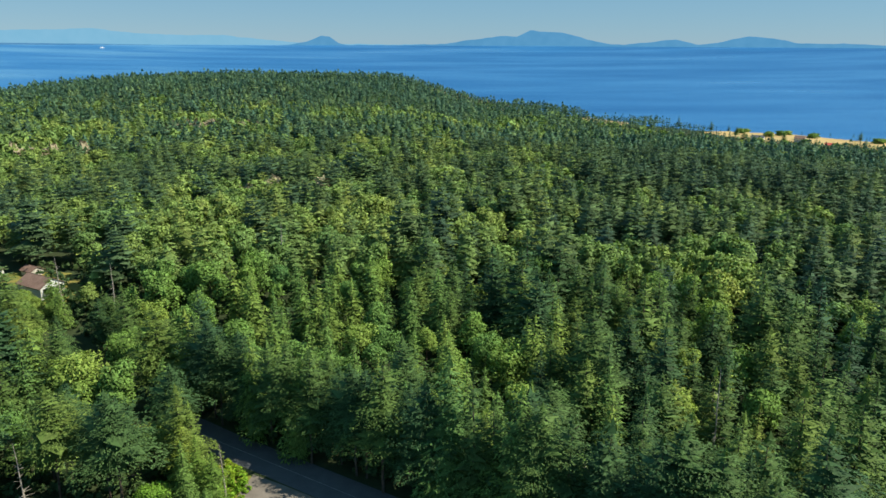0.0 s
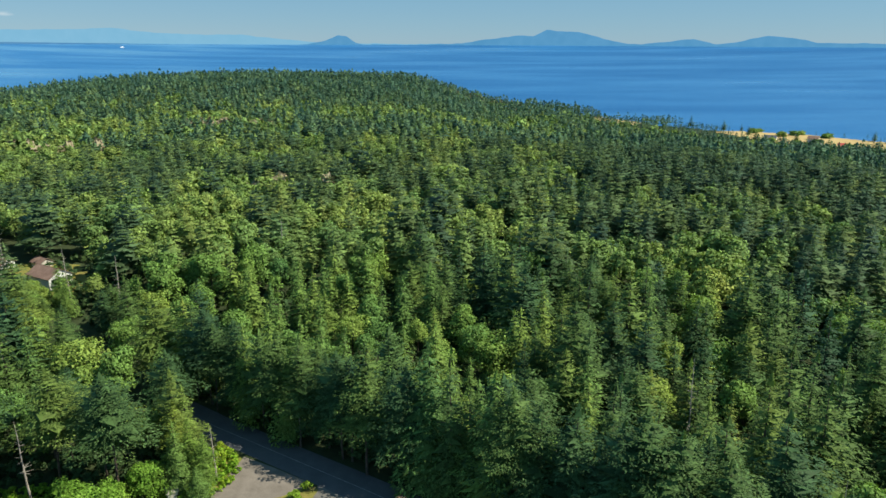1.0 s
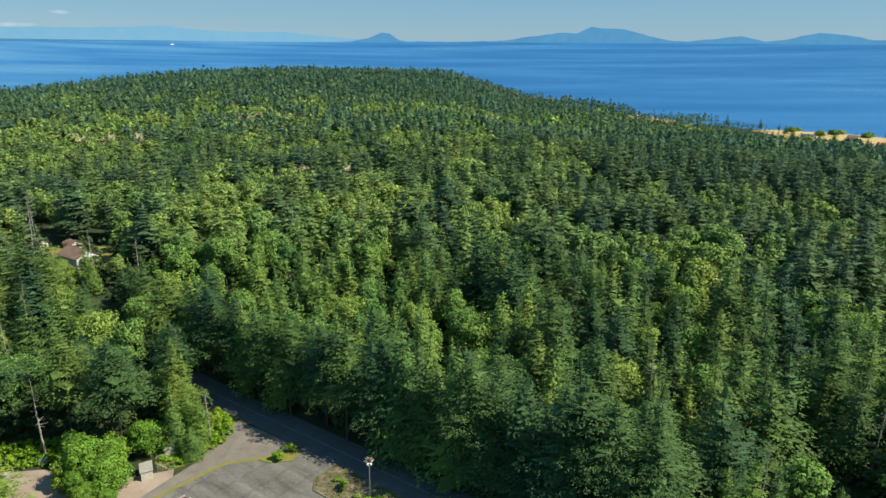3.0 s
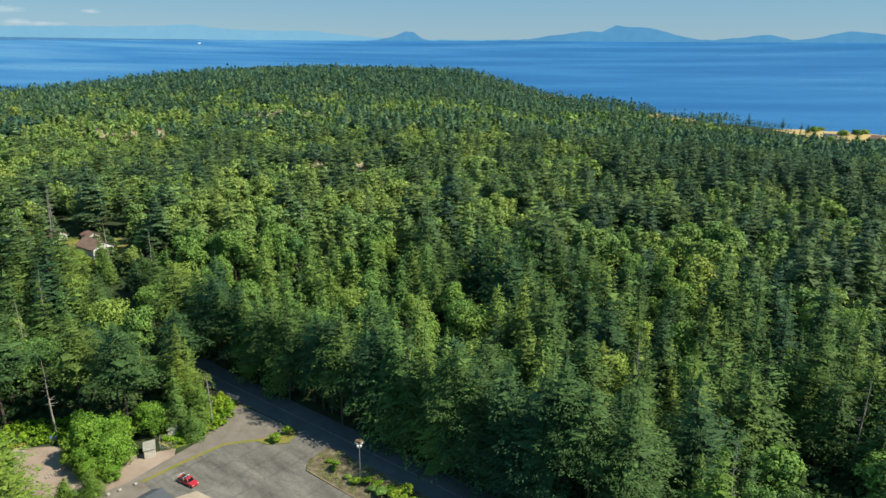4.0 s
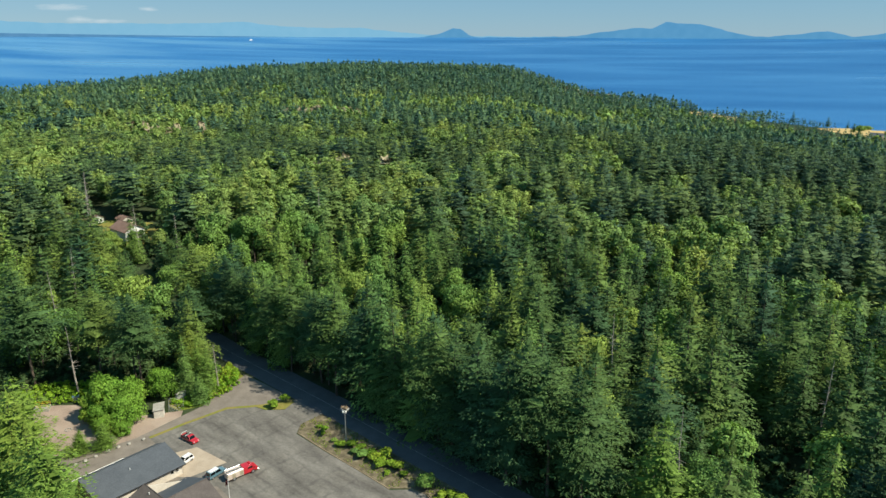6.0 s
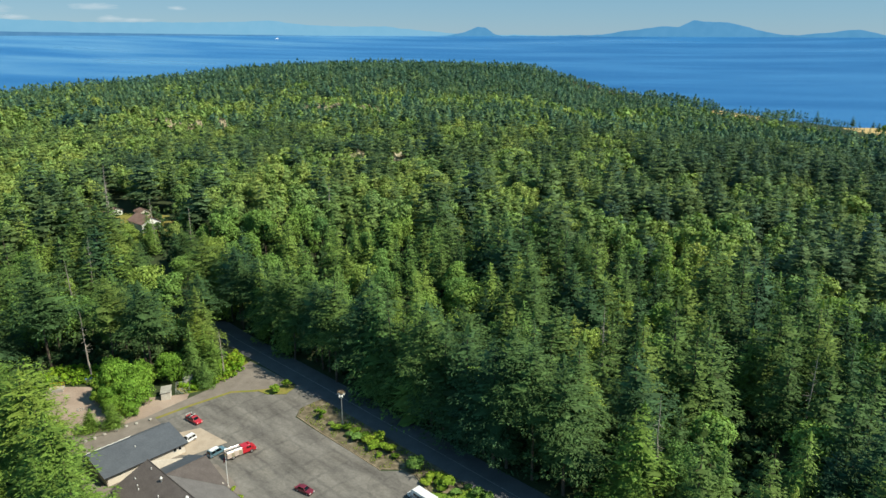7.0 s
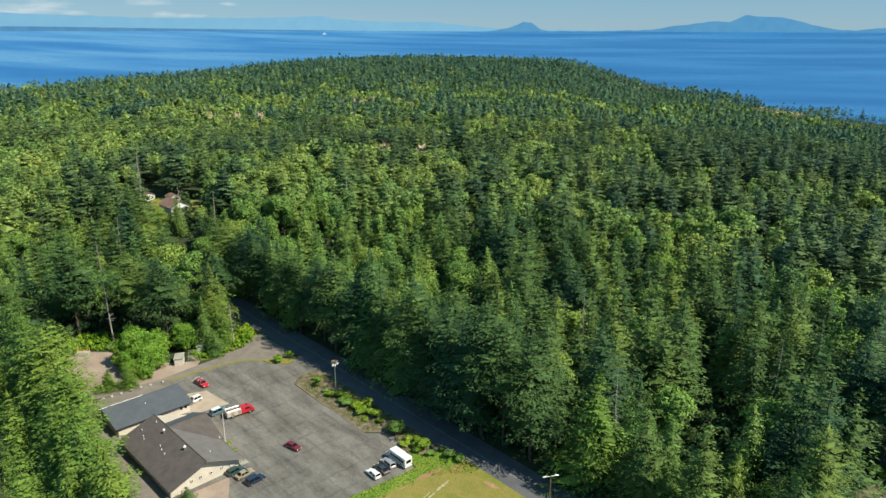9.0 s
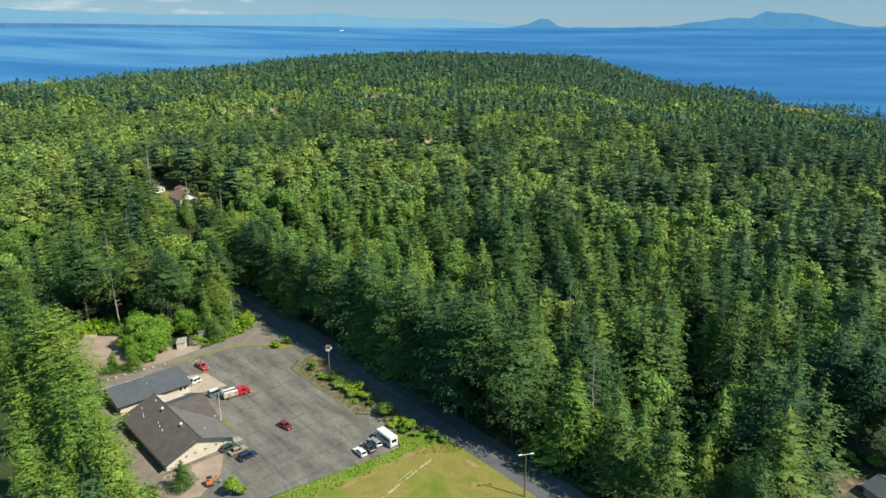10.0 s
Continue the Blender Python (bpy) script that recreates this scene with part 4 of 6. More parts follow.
# bare grey-brown thickets in the far woods
br = np.random.RandomState(52)
vs, fs, off = [], [], 0
models = [broadleaf(br, 1, 0.3, 6, 46, 0.2, base=0.25, quad=False) for _ in range(5)]
for cx, cy, sx, sy, n in ((-238, 742, 26, 10, 34), (62, 1395, 45, 18, 30), (-95, 418, 14, 6, 8), (-330, 560, 30, 10, 12)):
    for _ in range(n):
        px, py, ht = cx + br.normal() * sx, cy + br.normal() * sy, br.uniform(13, 20)
        v, f, _n = models[br.randint(5)]
        vs.append(v * ht + np.array([px, py, float(land_height(px, py)) + 3]))
        fs.append(f + off)
        off += len(v)
tagged(new("bare_thicket", mesh_of("bare_thicket", np.concatenate(vs), np.concatenate(fs), M_DRY)), "grey-brown leafless thicket in the far forest", "thicket", kind="stuff")

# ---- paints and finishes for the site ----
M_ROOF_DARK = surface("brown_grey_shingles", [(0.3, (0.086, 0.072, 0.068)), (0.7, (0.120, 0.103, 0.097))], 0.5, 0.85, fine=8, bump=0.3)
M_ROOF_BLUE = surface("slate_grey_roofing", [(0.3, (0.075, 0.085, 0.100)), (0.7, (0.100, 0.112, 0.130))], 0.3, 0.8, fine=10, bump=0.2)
# lighter shingles: sun on the hall's right slope is put into the colour
M_ROOF_SUNLIT = surface("sunlit_grey_shingles", [(0.3, (0.135, 0.125, 0.122)), (0.7, (0.175, 0.165, 0.160))], 0.5, 0.85, fine=8, bump=0.3)
M_ROOF_BROWN = surface("weathered_brown_shingles", [(0.3, (0.16, 0.10, 0.08)), (0.7, (0.26, 0.17, 0.14))], 0.5, 0.9, fine=8)
M_WALL = surface("cream_siding", [(0.3, (0.54, 0.48, 0.41)), (0.7, (0.66, 0.60, 0.52))], 0.35, 0.8, fine=6, grain=0.1)
M_TRIM = surface("white_trim", [(0.3, (0.66, 0.66, 0.64)), (0.7, (0.80, 0.80, 0.78))], 0.6, 0.6, grain=0.1)
M_SHEDWALL = surface("pale_plywood", [(0.3, (0.50, 0.46, 0.40)), (0.7, (0.62, 0.58, 0.52))], 0.8, 0.8)
M_METAL = surface("galvanised_steel", [(0.3, (0.42, 0.44, 0.46)), (0.7, (0.58, 0.60, 0.62))], 1.5, 0.45, metal=0.8, coord="object")
M_WOODPOLE = surface("creosoted_pole", [(0.3, (0.10, 0.075, 0.055)), (0.7, (0.18, 0.14, 0.10))], 1.0, 0.9)
M_WHITE = paint("white_paint", (0.80, 0.80, 0.80), 0.3, 0, 0.4)
M_RED = paint("red_paint", (0.48, 0.018, 0.03), 0.3, 0, 0.6)
M_MAROON = paint("maroon_paint", (0.16, 0.012, 0.025), 0.3, 0, 0.6)
M_TEAL = paint("blue_grey_paint", (0.13, 0.24, 0.30), 0.3, 0.2, 0.6)
M_SILVER = paint("silver_paint", (0.45, 0.47, 0.50), 0.3, 0.4, 0.6)
M_NAVY = paint("dark_blue_paint", (0.015, 0.035, 0.075), 0.25, 0.1, 0.7)
M_GREEN = paint("dark_green_paint", (0.05, 0.10, 0.10), 0.28, 0.2, 0.6)
M_CREAM = paint("cream_paint", (0.55, 0.45, 0.39), 0.4, 0, 0.3)
M_TAN = paint("tan_paint", (0.36, 0.31, 0.22), 0.3, 0.1, 0.6)
M_CHARCOAL = paint("charcoal_paint", (0.05, 0.055, 0.065), 0.3, 0.2, 0.6)
M_TYRE = paint("tyre_rubber", (0.02, 0.02, 0.02), 0.85)
M_RIM = paint("alloy_rim", (0.5, 0.5, 0.52), 0.35, 0.8)
M_GLASS = paint("dark_vehicle_glass", (0.006, 0.008, 0.010), 0.08, 0, 0, 0.4)
M_LAMP = paint("clear_lamp_lens", (0.75, 0.76, 0.76), 0.15)
M_TAIL = paint("red_lamp_lens", (0.40, 0.01, 0.01), 0.2)
M_BLACK = paint("black_trim", (0.025, 0.025, 0.028), 0.6)
M_ORANGE = paint("orange_machine_paint", (0.55, 0.17, 0.04), 0.5)
M_YELLOWP = paint("yellow_rail_paint", (0.62, 0.45, 0.03), 0.5)
M_TWIG = surface("nest_twigs", [(0.3, (0.22, 0.16, 0.10)), (0.7, (0.40, 0.31, 0.21))], 3.0, 0.95, bump=0.8)
M_REDROOF = paint("red_metal_roof", (0.45, 0.07, 0.05), 0.5)


# ---- buildings ----
def roof_slab(pts, thick=0.18):
    """A roof plane of given corners with thickness below it."""
    bm = bmesh.new()
    top = [bm.verts.new(p) for p in pts]
    f = bm.faces.new(top)
    f.normal_update()
    if f.normal.z < 0:
        f.normal_flip()
    low = [bm.verts.new((p[0], p[1], p[2] - thick)) for p in pts]
    n = len(pts)
    bm.faces.new(low[::-1])
    for i in range(n):
        bm.faces.new((low[i], low[(i + 1) % n], top[(i + 1) % n], top[i]))
    bmesh.ops.recalc_face_normals(bm, faces=bm.faces)
    return bm


def wall_panel(a, b, z0, z1, apex=None, t=0.2):
    """An upright wall from a to b; apex (share along, height) makes it a gable."""
    a, b = Vector((*a, 0)), Vector((*b, 0))
    n = (b - a).normalized().cross(Vector((0, 0, 1))) * t
    prof = [(0, z0), (1, z0), (1, z1)] + ([apex] if apex else []) + [(0, z1)]
    bm = bmesh.new()
    fr = [bm.verts.new(a.lerp(b, s) + Vector((0, 0, z))) for s, z in prof]
    bk = [bm.verts.new(a.lerp(b, s) - n + Vector((0, 0, z))) for s, z in prof]
    bm.faces.new(fr)
    bm.faces.new(bk[::-1])
    k = len(prof)
    for i in range(k):
        bm.faces.new((fr[i], bk[i], bk[(i + 1) % k], fr[(i + 1) % k]))
    bmesh.ops.recalc_face_normals(bm, faces=bm.faces)
    return bm


def opening(parent, name, centre, along, w, z0, z1, glass=True, label=""):
    """A framed window or door set 6 cm proud of a wall, with its pane or leaf."""
    c, d = Vector((*centre, 0)), Vector((*along, 0)).normalized()
    rot = Matrix.Translation(c) @ Matrix.Rotation(math.atan2(d.y, d.x), 4, "Z")
    f = bmesh.new()
    for x0, x1, a, b in ((-w / 2, w / 2, z1 - 0.08, z1), (-w / 2, w / 2, z0, z0 + 0.08), (-w / 2, -w / 2 + 0.08, z0, z1), (w / 2 - 0.08, w / 2, z0, z1)):
        box(f, x0, x1, -0.06, 0.06, a, b, 0, rot)
    fr = part(name, f, M_TRIM, parent, label)
    part("pane" if glass else "leaf", box(bmesh.new(), -w / 2 + 0.08, w / 2 - 0.08, -0.02, 0.03, z0 + 0.08, z1 - 0.08, 0, rot), M_GLASS if glass else M_SHEDWALL, fr)
    return fr


HALL = pose(-13.6, 72.4, 0.02, 0, 0, 60.6)


def hall():
    """The gabled hall: x across the gable, y along the ridge away from its front; a cross gable reaches to +x."""
    t = thing("community_hall", HALL, "cream-walled hall with a dark brown-grey gabled roof beside the parking lot", "building")
    W, L, E, P, O = 8.7, 28.5, 3.1, 6.5, 0.7
    sl = (P - E) / W
    ez = E - O * sl
    part("gable_wall", wall_panel((-W, 0.9), (W, 0.9), 0, E, (0.5, P - 0.15)), M_WALL, t, "cream gable wall")
    part("rear_wall", wall_panel((W, L - 0.5), (-W, L - 0.5), 0, E, (0.5, P - 0.15)), M_WALL, t)
    part("side_wall", wall_panel((-W, L - 0.5), (-W, 0.9), 0, E), M_WALL, t)
    part("side_wall", wall_panel((W, 0.9), (W, L - 0.5), 0, E), M_WALL, t)
    # left slope, and sunlit right slope, painted lighter, on both sides of the cross gable
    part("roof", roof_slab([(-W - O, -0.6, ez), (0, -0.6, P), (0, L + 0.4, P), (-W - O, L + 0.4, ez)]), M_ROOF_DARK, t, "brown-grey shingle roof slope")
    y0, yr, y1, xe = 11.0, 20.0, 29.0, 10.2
    part("roof", roof_slab([(0, -0.6, P), (W + O, -0.6, ez), (W + O, y0, ez), (0, yr, P)]), M_ROOF_SUNLIT, t, "grey shingle roof slope, painted lighter on the sun's side")
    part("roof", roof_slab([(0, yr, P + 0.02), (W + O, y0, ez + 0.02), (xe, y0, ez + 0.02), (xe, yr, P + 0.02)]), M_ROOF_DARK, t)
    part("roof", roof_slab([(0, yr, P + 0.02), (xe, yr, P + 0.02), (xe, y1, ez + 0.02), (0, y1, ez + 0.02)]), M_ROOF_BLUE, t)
    part("gable_wall", wall_panel((xe - 0.7, y0 + 0.6), (xe - 0.7, y1 - 0.6), 0, E, (0.5, P - 0.15)), M_WALL, t)
    part("ridge_cap", rod(bmesh.new(), (0, -0.6, P + 0.02), (0, L + 0.4, P + 0.02), 0.12, None, 6), M_ROOF_DARK, t)
    part("ridge_cap", rod(bmesh.new(), (0.1, yr, P + 0.03), (xe, yr, P + 0.03), 0.12, None, 6), M_ROOF_DARK, t)
    # fascia boards
    part("fascia", rod(bmesh.new(), (0, -0.66, P - 0.10), (W + O, -0.66, ez - 0.10), 0.11, None, 4), M_ROOF_SUNLIT, t)
    part("fascia", rod(bmesh.new(), (0, -0.66, P - 0.10), (-W - O, -0.66, ez - 0.10), 0.11, None, 4), M_BLACK, t)
    part("gutter", rod(bmesh.new(), (W + O + 0.06, -0.6, ez - 0.08), (W + O + 0.06, y0, ez - 0.08), 0.08, None, 6), M_ROOF_DARK, t)
    part("gutter", rod(bmesh.new(), (-W - O - 0.06, -0.6, ez - 0.08), (-W - O - 0.06, L, ez - 0.08), 0.08, None, 6), M_ROOF_DARK, t)
    for x in (-3.4, -1.2, 1.4, 4.2):
        opening(t, "window_frame", (x, 0.68), (1, 0), 0.55, 1.9, 2.45)
    opening(t, "door_frame", (6.8, 0.68), (1, 0), 1.0, 0.02, 2.1, False)
    for y in (3.5, 7.5):
        opening(t, "window_frame", (W + 0.02, y), (0, 1), 1.6, 0.9, 2.1)
    opening(t, "door_frame", (xe - 0.68, yr), (0, 1), 1.8, 0.02, 2.1)
    for y in (yr - 4, yr + 4):
        opening(t, "window_frame", (xe - 0.68, y), (0, 1), 1.5, 0.9, 2.1)
    # roof vents and pipes
    for x, y, r, h in ((-1.6, 19.0, 0.35, 0.9), (-1.2, 8.2, 0.42, 0.8)):
        z = P - abs(x) * sl
        v = part("roof_vent", rod(bmesh.new(), (x, y, z - 0.2), (x, y, z + h), r * 0.6, None, 10), M_METAL, t, "galvanised roof vent")
        part("vent_cap", rod(bmesh.new(), (x, y, z + h), (x, y, z + h + 0.35), r, r * 0.5, 10), M_TRIM, v)
    for x, y in ((-4.5, 26), (-5.2, 23.5), (-5.6, 22.2), (-4.2, 15.6), (-4.6, 13.9), (-4.8, 11.8), (3.2, 4.2), (-1.0, 25)):
        z = P - abs(x) * sl
        part("vent_pipe", rod(bmesh.new(), (x, y, z - 0.1), (x, y, z + 0.45), 0.12, None, 8), M_TRIM, t)
    # entrance steps and handrail at the front corner
    part("step", box(bmesh.new(), 9.2, 11.4, 1.2, 3.6, 0, 0.18, 0.02), M_KERB, t)
    part("step", box(bmesh.new(), 9.2, 10.6, 1.4, 3.4, 0.18, 0.36, 0.02), M_KERB, t)
    r = bmesh.new()
    for y in (1.3, 3.5):
        rod(r, (11.2, y, 0.1), (11.2, y, 1.1), 0.03)
        rod(r, (9.0, y, 0.4), (9.0, y, 1.35), 0.03)
        rod(r, (11.2, y, 1.1), (9.0, y, 1.35), 0.03)
    part("handrail", r, M_WOODPOLE, t)
    return t


hall()


def garage():
    t = thing("garage", HALL, "long low garage with slate-grey roof and cream walls", "building")
    y0, y1, yr, x0, x1 = 34.8, 47.2, 43.6, -7.6, 12.3
    E, P = 3.0, 4.9
    part("front_wall", wall_panel((x0, y0), (x1, y0), 0, E), M_WALL, t)
    part("rear_wall", wall_panel((x1, y1), (x0, y1), 0, E), M_WALL, t)
    s = (yr - y0) / (y1 - y0)
    part("gable_wall", wall_panel((x1, y0), (x1, y1), 0, E, (s, P - 0.15)), M_WALL, t)
    part("gable_wall", wall_panel((x0, y1), (x0, y0), 0, E, (1 - s, P - 0.15)), M_WALL, t)
    o = 0.7
    dz = o * (P - E) / (yr - y0)
    part("roof", roof_slab([(x0 - o, y0 - o, E - dz), (x1 + o, y0 - o, E - dz), (x1 + o, yr, P), (x0 - o, yr, P)]), M_ROOF_BLUE, t, "slate-grey roof slope")
    part("roof", roof_slab([(x0 - o, yr, P), (x1 + o, yr, P), (x1 + o, y1 + o, E - 0.2), (x0 - o, y1 + o, E - 0.2)]), M_ROOF_BLUE, t)
    part("ridge_cap", rod(bmesh.new(), (x0 - o, yr, P + 0.02), (x1 + o, yr, P + 0.02), 0.12, None, 6), M_ROOF_BLUE, t)
    part("gutter", rod(bmesh.new(), (x0 - o, y1 + o + 0.05, E - 0.25), (x1 - 8, y1 + o + 0.05, E - 0.25), 0.14, None, 6), M_TRIM, t, "pale gutter")
    part("fascia", box(bmesh.new(), x0 - o, x1 + o, y0 - o - 0.06, y0 - o, E - dz - 0.22, E - dz - 0.02), M_BLACK, t)
    for y in (37.6, 42.6):
        d = opening(t, "door_frame", (x1 + 0.02, y), (0, 1), 3.8, 0.02, 2.7, False, "white roller door")
        for k in range(4):
            part("door_panel", box(bmesh.new(), x1 + 0.04, x1 + 0.09, y - 1.75, y + 1.75, 0.15 + k * 0.62, 0.70 + k * 0.62, 0.02), M_TRIM, d)
    for x in (9.6, 10.9):
        opening(t, "window_frame", (x, y0 - 0.02), (1, 0), 0.9, 1.3, 2.3)
    part("vent_pipe", rod(bmesh.new(), (2, 40, 3.8), (2, 40, 4.6), 0.1, None, 8), M_TRIM, t)


garage()


def small_house(name, m, w, l, e, p, wall, roof, label, windows=3, category="house"):
    """A gabled house, ridge along y, with framed windows and a door."""
    t = thing(name, m, label, category)
    part("gable_wall", wall_panel((-w, 0), (w, 0), -1.5, e, (0.5, p - 0.1)), wall, t)
    part("gable_wall", wall_panel((w, l), (-w, l), -1.5, e, (0.5, p - 0.1)), wall, t)
    part("side_wall", wall_panel((-w, l), (-w, 0), -1.5, e), wall, t)
    part("side_wall", wall_panel((w, 0), (w, l), -1.5, e), wall, t)
    o = 0.5
    dz = o * (p - e) / w
    for s in (-1, 1):
        part("roof", roof_slab([(s * (w + o), -o, e - dz), (0, -o, p), (0, l + o, p), (s * (w + o), l + o, e - dz)], 0.15), roof, t)
    part("ridge_cap", rod(bmesh.new(), (0, -o, p + 0.02), (0, l + o, p + 0.02), 0.1, None, 6), roof, t)
    for i in range(windows):
        x = -w + (i + 0.5) * 2 * w / windows
        opening(t, "window_frame", (x, -0.02), (1, 0), min(1.2, w * 0.4), e * 0.35, e * 0.78)
    for i in range(2):
        opening(t, "window_frame", (w + 0.02, l * (0.3 + 0.4 * i)), (0, 1), 1.2, e * 0.35, e * 0.78)
    return t


gz = float(land_height(-142, 243))
small_house("house", pose(-139, 238, gz + 0.2, 0, 0, 62), 4.6, 13, 3.0, 5.6, M_TRIM, M_ROOF_BROWN, "white-walled house with a brown roof among the trees")
small_house("cabin", pose(-166, 250, float(land_height(-166, 250)) + 0.2, 0, 0, 75), 3.2, 7, 2.7, 4.4, M_TRIM, M_ROOF_BROWN, "small white cabin with a red-brown roof in a clearing", 2, "cabin")
small_house("garden_shed", pose(-152, 252, float(land_height(-152, 252)) + 0.2, 0, 0, 60), 2.6, 6, 2.4, 3.8, M_SHEDWALL, M_ROOF_BROWN, "brown-roofed outbuilding behind the house", 1, "outbuilding")
small_house("cottage", pose(149.5, 100.5, 0.05, 0, 0, 35), 4.2, 11, 2.8, 4.6, M_SHEDWALL, M_ROOF_BLUE, "cottage with a grey roof half hidden by trees", 3, "house")

# houses and barns on the coast meadows
for k, (x, y, a, w, l, e, p, wl, rf, lb) in enumerate([
        (457, 1008, 60, 6, 16, 4, 7, M_TRIM, M_ROOF_BLUE, "white house with a blue-grey roof on the coast meadow"),
        (488, 945, 20, 6, 20, 4, 7.5, M_TRIM, M_ROOF_BLUE, "long grey-roofed house on the coast meadow"),
        (524, 944, 70, 5, 12, 3.5, 6, M_SHEDWALL, M_REDROOF, "red-roofed barn on the coast meadow"),
        (515, 1005, 50, 5, 14, 3.5, 6.5, M_SHEDWALL, M_ROOF_BROWN, "brown-roofed house on the coast meadow"),
        (122, 1440, 30, 5, 12, 4, 7, M_TRIM, M_ROOF_BLUE, "pale house on the coastal bluff")]):
    small_house("coast_house", pose(x, y, float(land_height(x, y)) + 0.3, 0, 0, a), w, l, e, p, wl, rf, lb, 2)


# ---- sheds, pen and yard ----
def yard_shed(m, w, l, h, label):
    t = thing("shed", m, label, "shed")
    part("body", box(bmesh.new(), 0, w, 0, l, 0, h, 0.03), M_SHEDWALL, t)
    part("roof", roof_slab([(-0.2, -0.25, h + 0.1), (w + 0.25, -0.25, h + 0.35), (w + 0.25, l + 0.25, h + 0.35), (-0.2, l + 0.25, h + 0.1)], 0.1), M_KERB, t, "pale flat roof")
    d = part("door", box(bmesh.new(), w + 0.003, w + 0.05, l * 0.3, l * 0.7, 0.05, h * 0.85, 0.01), M_TRIM, t)
    part("handle", box(bmesh.new(), w + 0.05, w + 0.09, l * 0.62, l * 0.66, h * 0.4, h * 0.5), M_BLACK, d)


yard_shed(pose(-59.5, 122.3, 0.03, 0, 0, 30), 2.6, 4.2, 2.3, "pale plywood shed with a flat roof on the yard")
yard_shed(pose(-58.5, 132.5, 0.03, 0, 0, 30), 2.4, 3.2, 2.2, "small grey storage shed by the chain-link pen")


def pen():
    t = thing("chain_link_pen", pose(-57.5, 126.5, 0.03, 0, 0, 30), "small galvanised chain-link pen between two sheds", "fence")
    xs, ys = (0, 2, 4), (0, 2.2, 4.4)
    for x in xs:
        for y in ys:
            if x in (0, 4) or y in (0, 4.4):
                part("post", rod(bmesh.new(), (x, y, 0), (x, y, 1.9), 0.035, None, 6), M_METAL, t)
    for (a, b) in (((0, 0), (4, 0)), ((4, 0), (4, 4.4)), ((4, 4.4), (0, 4.4)), ((0, 4.4), (0, 0))):
        part("rail", rod(bmesh.new(), (*a, 1.88), (*b, 1.88), 0.025, None, 6), M_METAL, t)
        bm = bmesh.new()
        a3, b3 = Vector((*a, 0)), Vector((*b, 0))
        n = 22
        for i in range(n):
            for s in (-1, 1):
                p, q = a3.lerp(b3, i / n), a3.lerp(b3, min(1, max(0, i / n + s * 0.42)))
                rod(bm, (p.x, p.y, 0.05), (q.x, q.y, 1.85), 0.006, None, 3)
        part("mesh_panel", bm, M_METAL, t)


pen()


def platform():
    t = thing("loading_ramp", pose(-93.5, 120.5, 0.03, 0, 0, 25), "concrete loading block with yellow guard rails at the yard's edge", "ramp")
    part("block", box(bmesh.new(), -2, 2, -1.2, 1.2, 0, 1.0, 0.05), M_KERB, t)
    for y in (-1.1, 1.1):
        for x in (-1.9, 0, 1.9):
            part("rail_post", rod(bmesh.new(), (x, y, 1.0), (x, y, 2.1), 0.05, None, 6), M_YELLOWP, t)
        for z in (1.55, 2.1):
            part("guard_rail", rod(bmesh.new(), (-2, y, z), (2, y, z), 0.05, None, 6), M_YELLOWP, t, "yellow guard rail")


platform()
t = thing("waste_bin", pose(-88, 127.5, 0.03, 0, 0, 30), "pale blue-grey waste container beside the shrubs", "bin")
part("body", box(bmesh.new(), -0.9, 0.9, -0.7, 0.7, 0.1, 1.3, 0.05), M_SILVER, t)
part("lid", box(bmesh.new(), -0.95, 0.95, -0.75, 0.75, 1.303, 1.4, 0.03), M_TEAL, t)
t = thing("log_edging", pose(-68, 112, 0.05, 0, 0, -28), "weathered log lying along the yard's edge", "log")
part("log", rod(bmesh.new(), (-4, 0, 0.18), (4, 0.6, 0.18), 0.2, 0.16, 10), M_SNAG, t)
t = thing("fire_ring", pose(-79, 112.5, 0.03, 0, 0, 20), "pale stone fire ring on the gravel", "fire ring")
for i in range(7):
    a = i / 7 * 6.28
    part("stone", box(bmesh.new(), -0.22, 0.22, -0.15, 0.15, 0, 0.3, 0.06, pose(0.8 * math.cos(a), 0.8 * math.sin(a), 0, 0, 0, math.degrees(a) + 90)), M_KERB, t)
r5 = np.random.RandomState(5)
for x, y, a, ln in [(34.6, 103.4, -20, 1.6), (37.6, 102.0, 35, 2.2), (41.5, 100.6, -40, 2.6), (44.2, 98.9, -28, 2.0), (46.6, 97.6, 10, 1.4)]:
    t = thing("driftwood", pose(x, y, 0.08, 0, 0, a), "pale weathered branch lying at the roadside", "branch", "branches at the roadside")
    part("branch", rod(rod(bmesh.new(), (-ln / 2, 0, 0.15), (ln / 2, 0.2, 0.22), 0.16, 0.08, 7), (0, 0.05, 0.18), (ln * 0.3, 0.7, 0.35), 0.07, 0.03, 6), M_SNAG, t)
for i, (x, y) in enumerate([(-64.7, 100.2), (-63.5, 102.6), (-61.8, 105.2), (-60.4, 107.4), (-58.6, 109.3), (-56.2, 112), (-66.1, 98.3)]):
    t = thing("boulder", pose(x, y, 0.02, 0, 0, r5.uniform(0, 360)), "pale boulder edging the driveway", "boulder", "boulders along the driveway")
    bm = bmesh.new()
    bmesh.ops.create_icosphere(bm, subdivisions=2, radius=0.5)
    for v in bm.verts:
        v.co *= 1 + r5.uniform(-0.16, 0.16)
        v.co.z = max(-0.2, v.co.z * 0.7) + 0.2
    part("stone", bm, M_KERB, t)


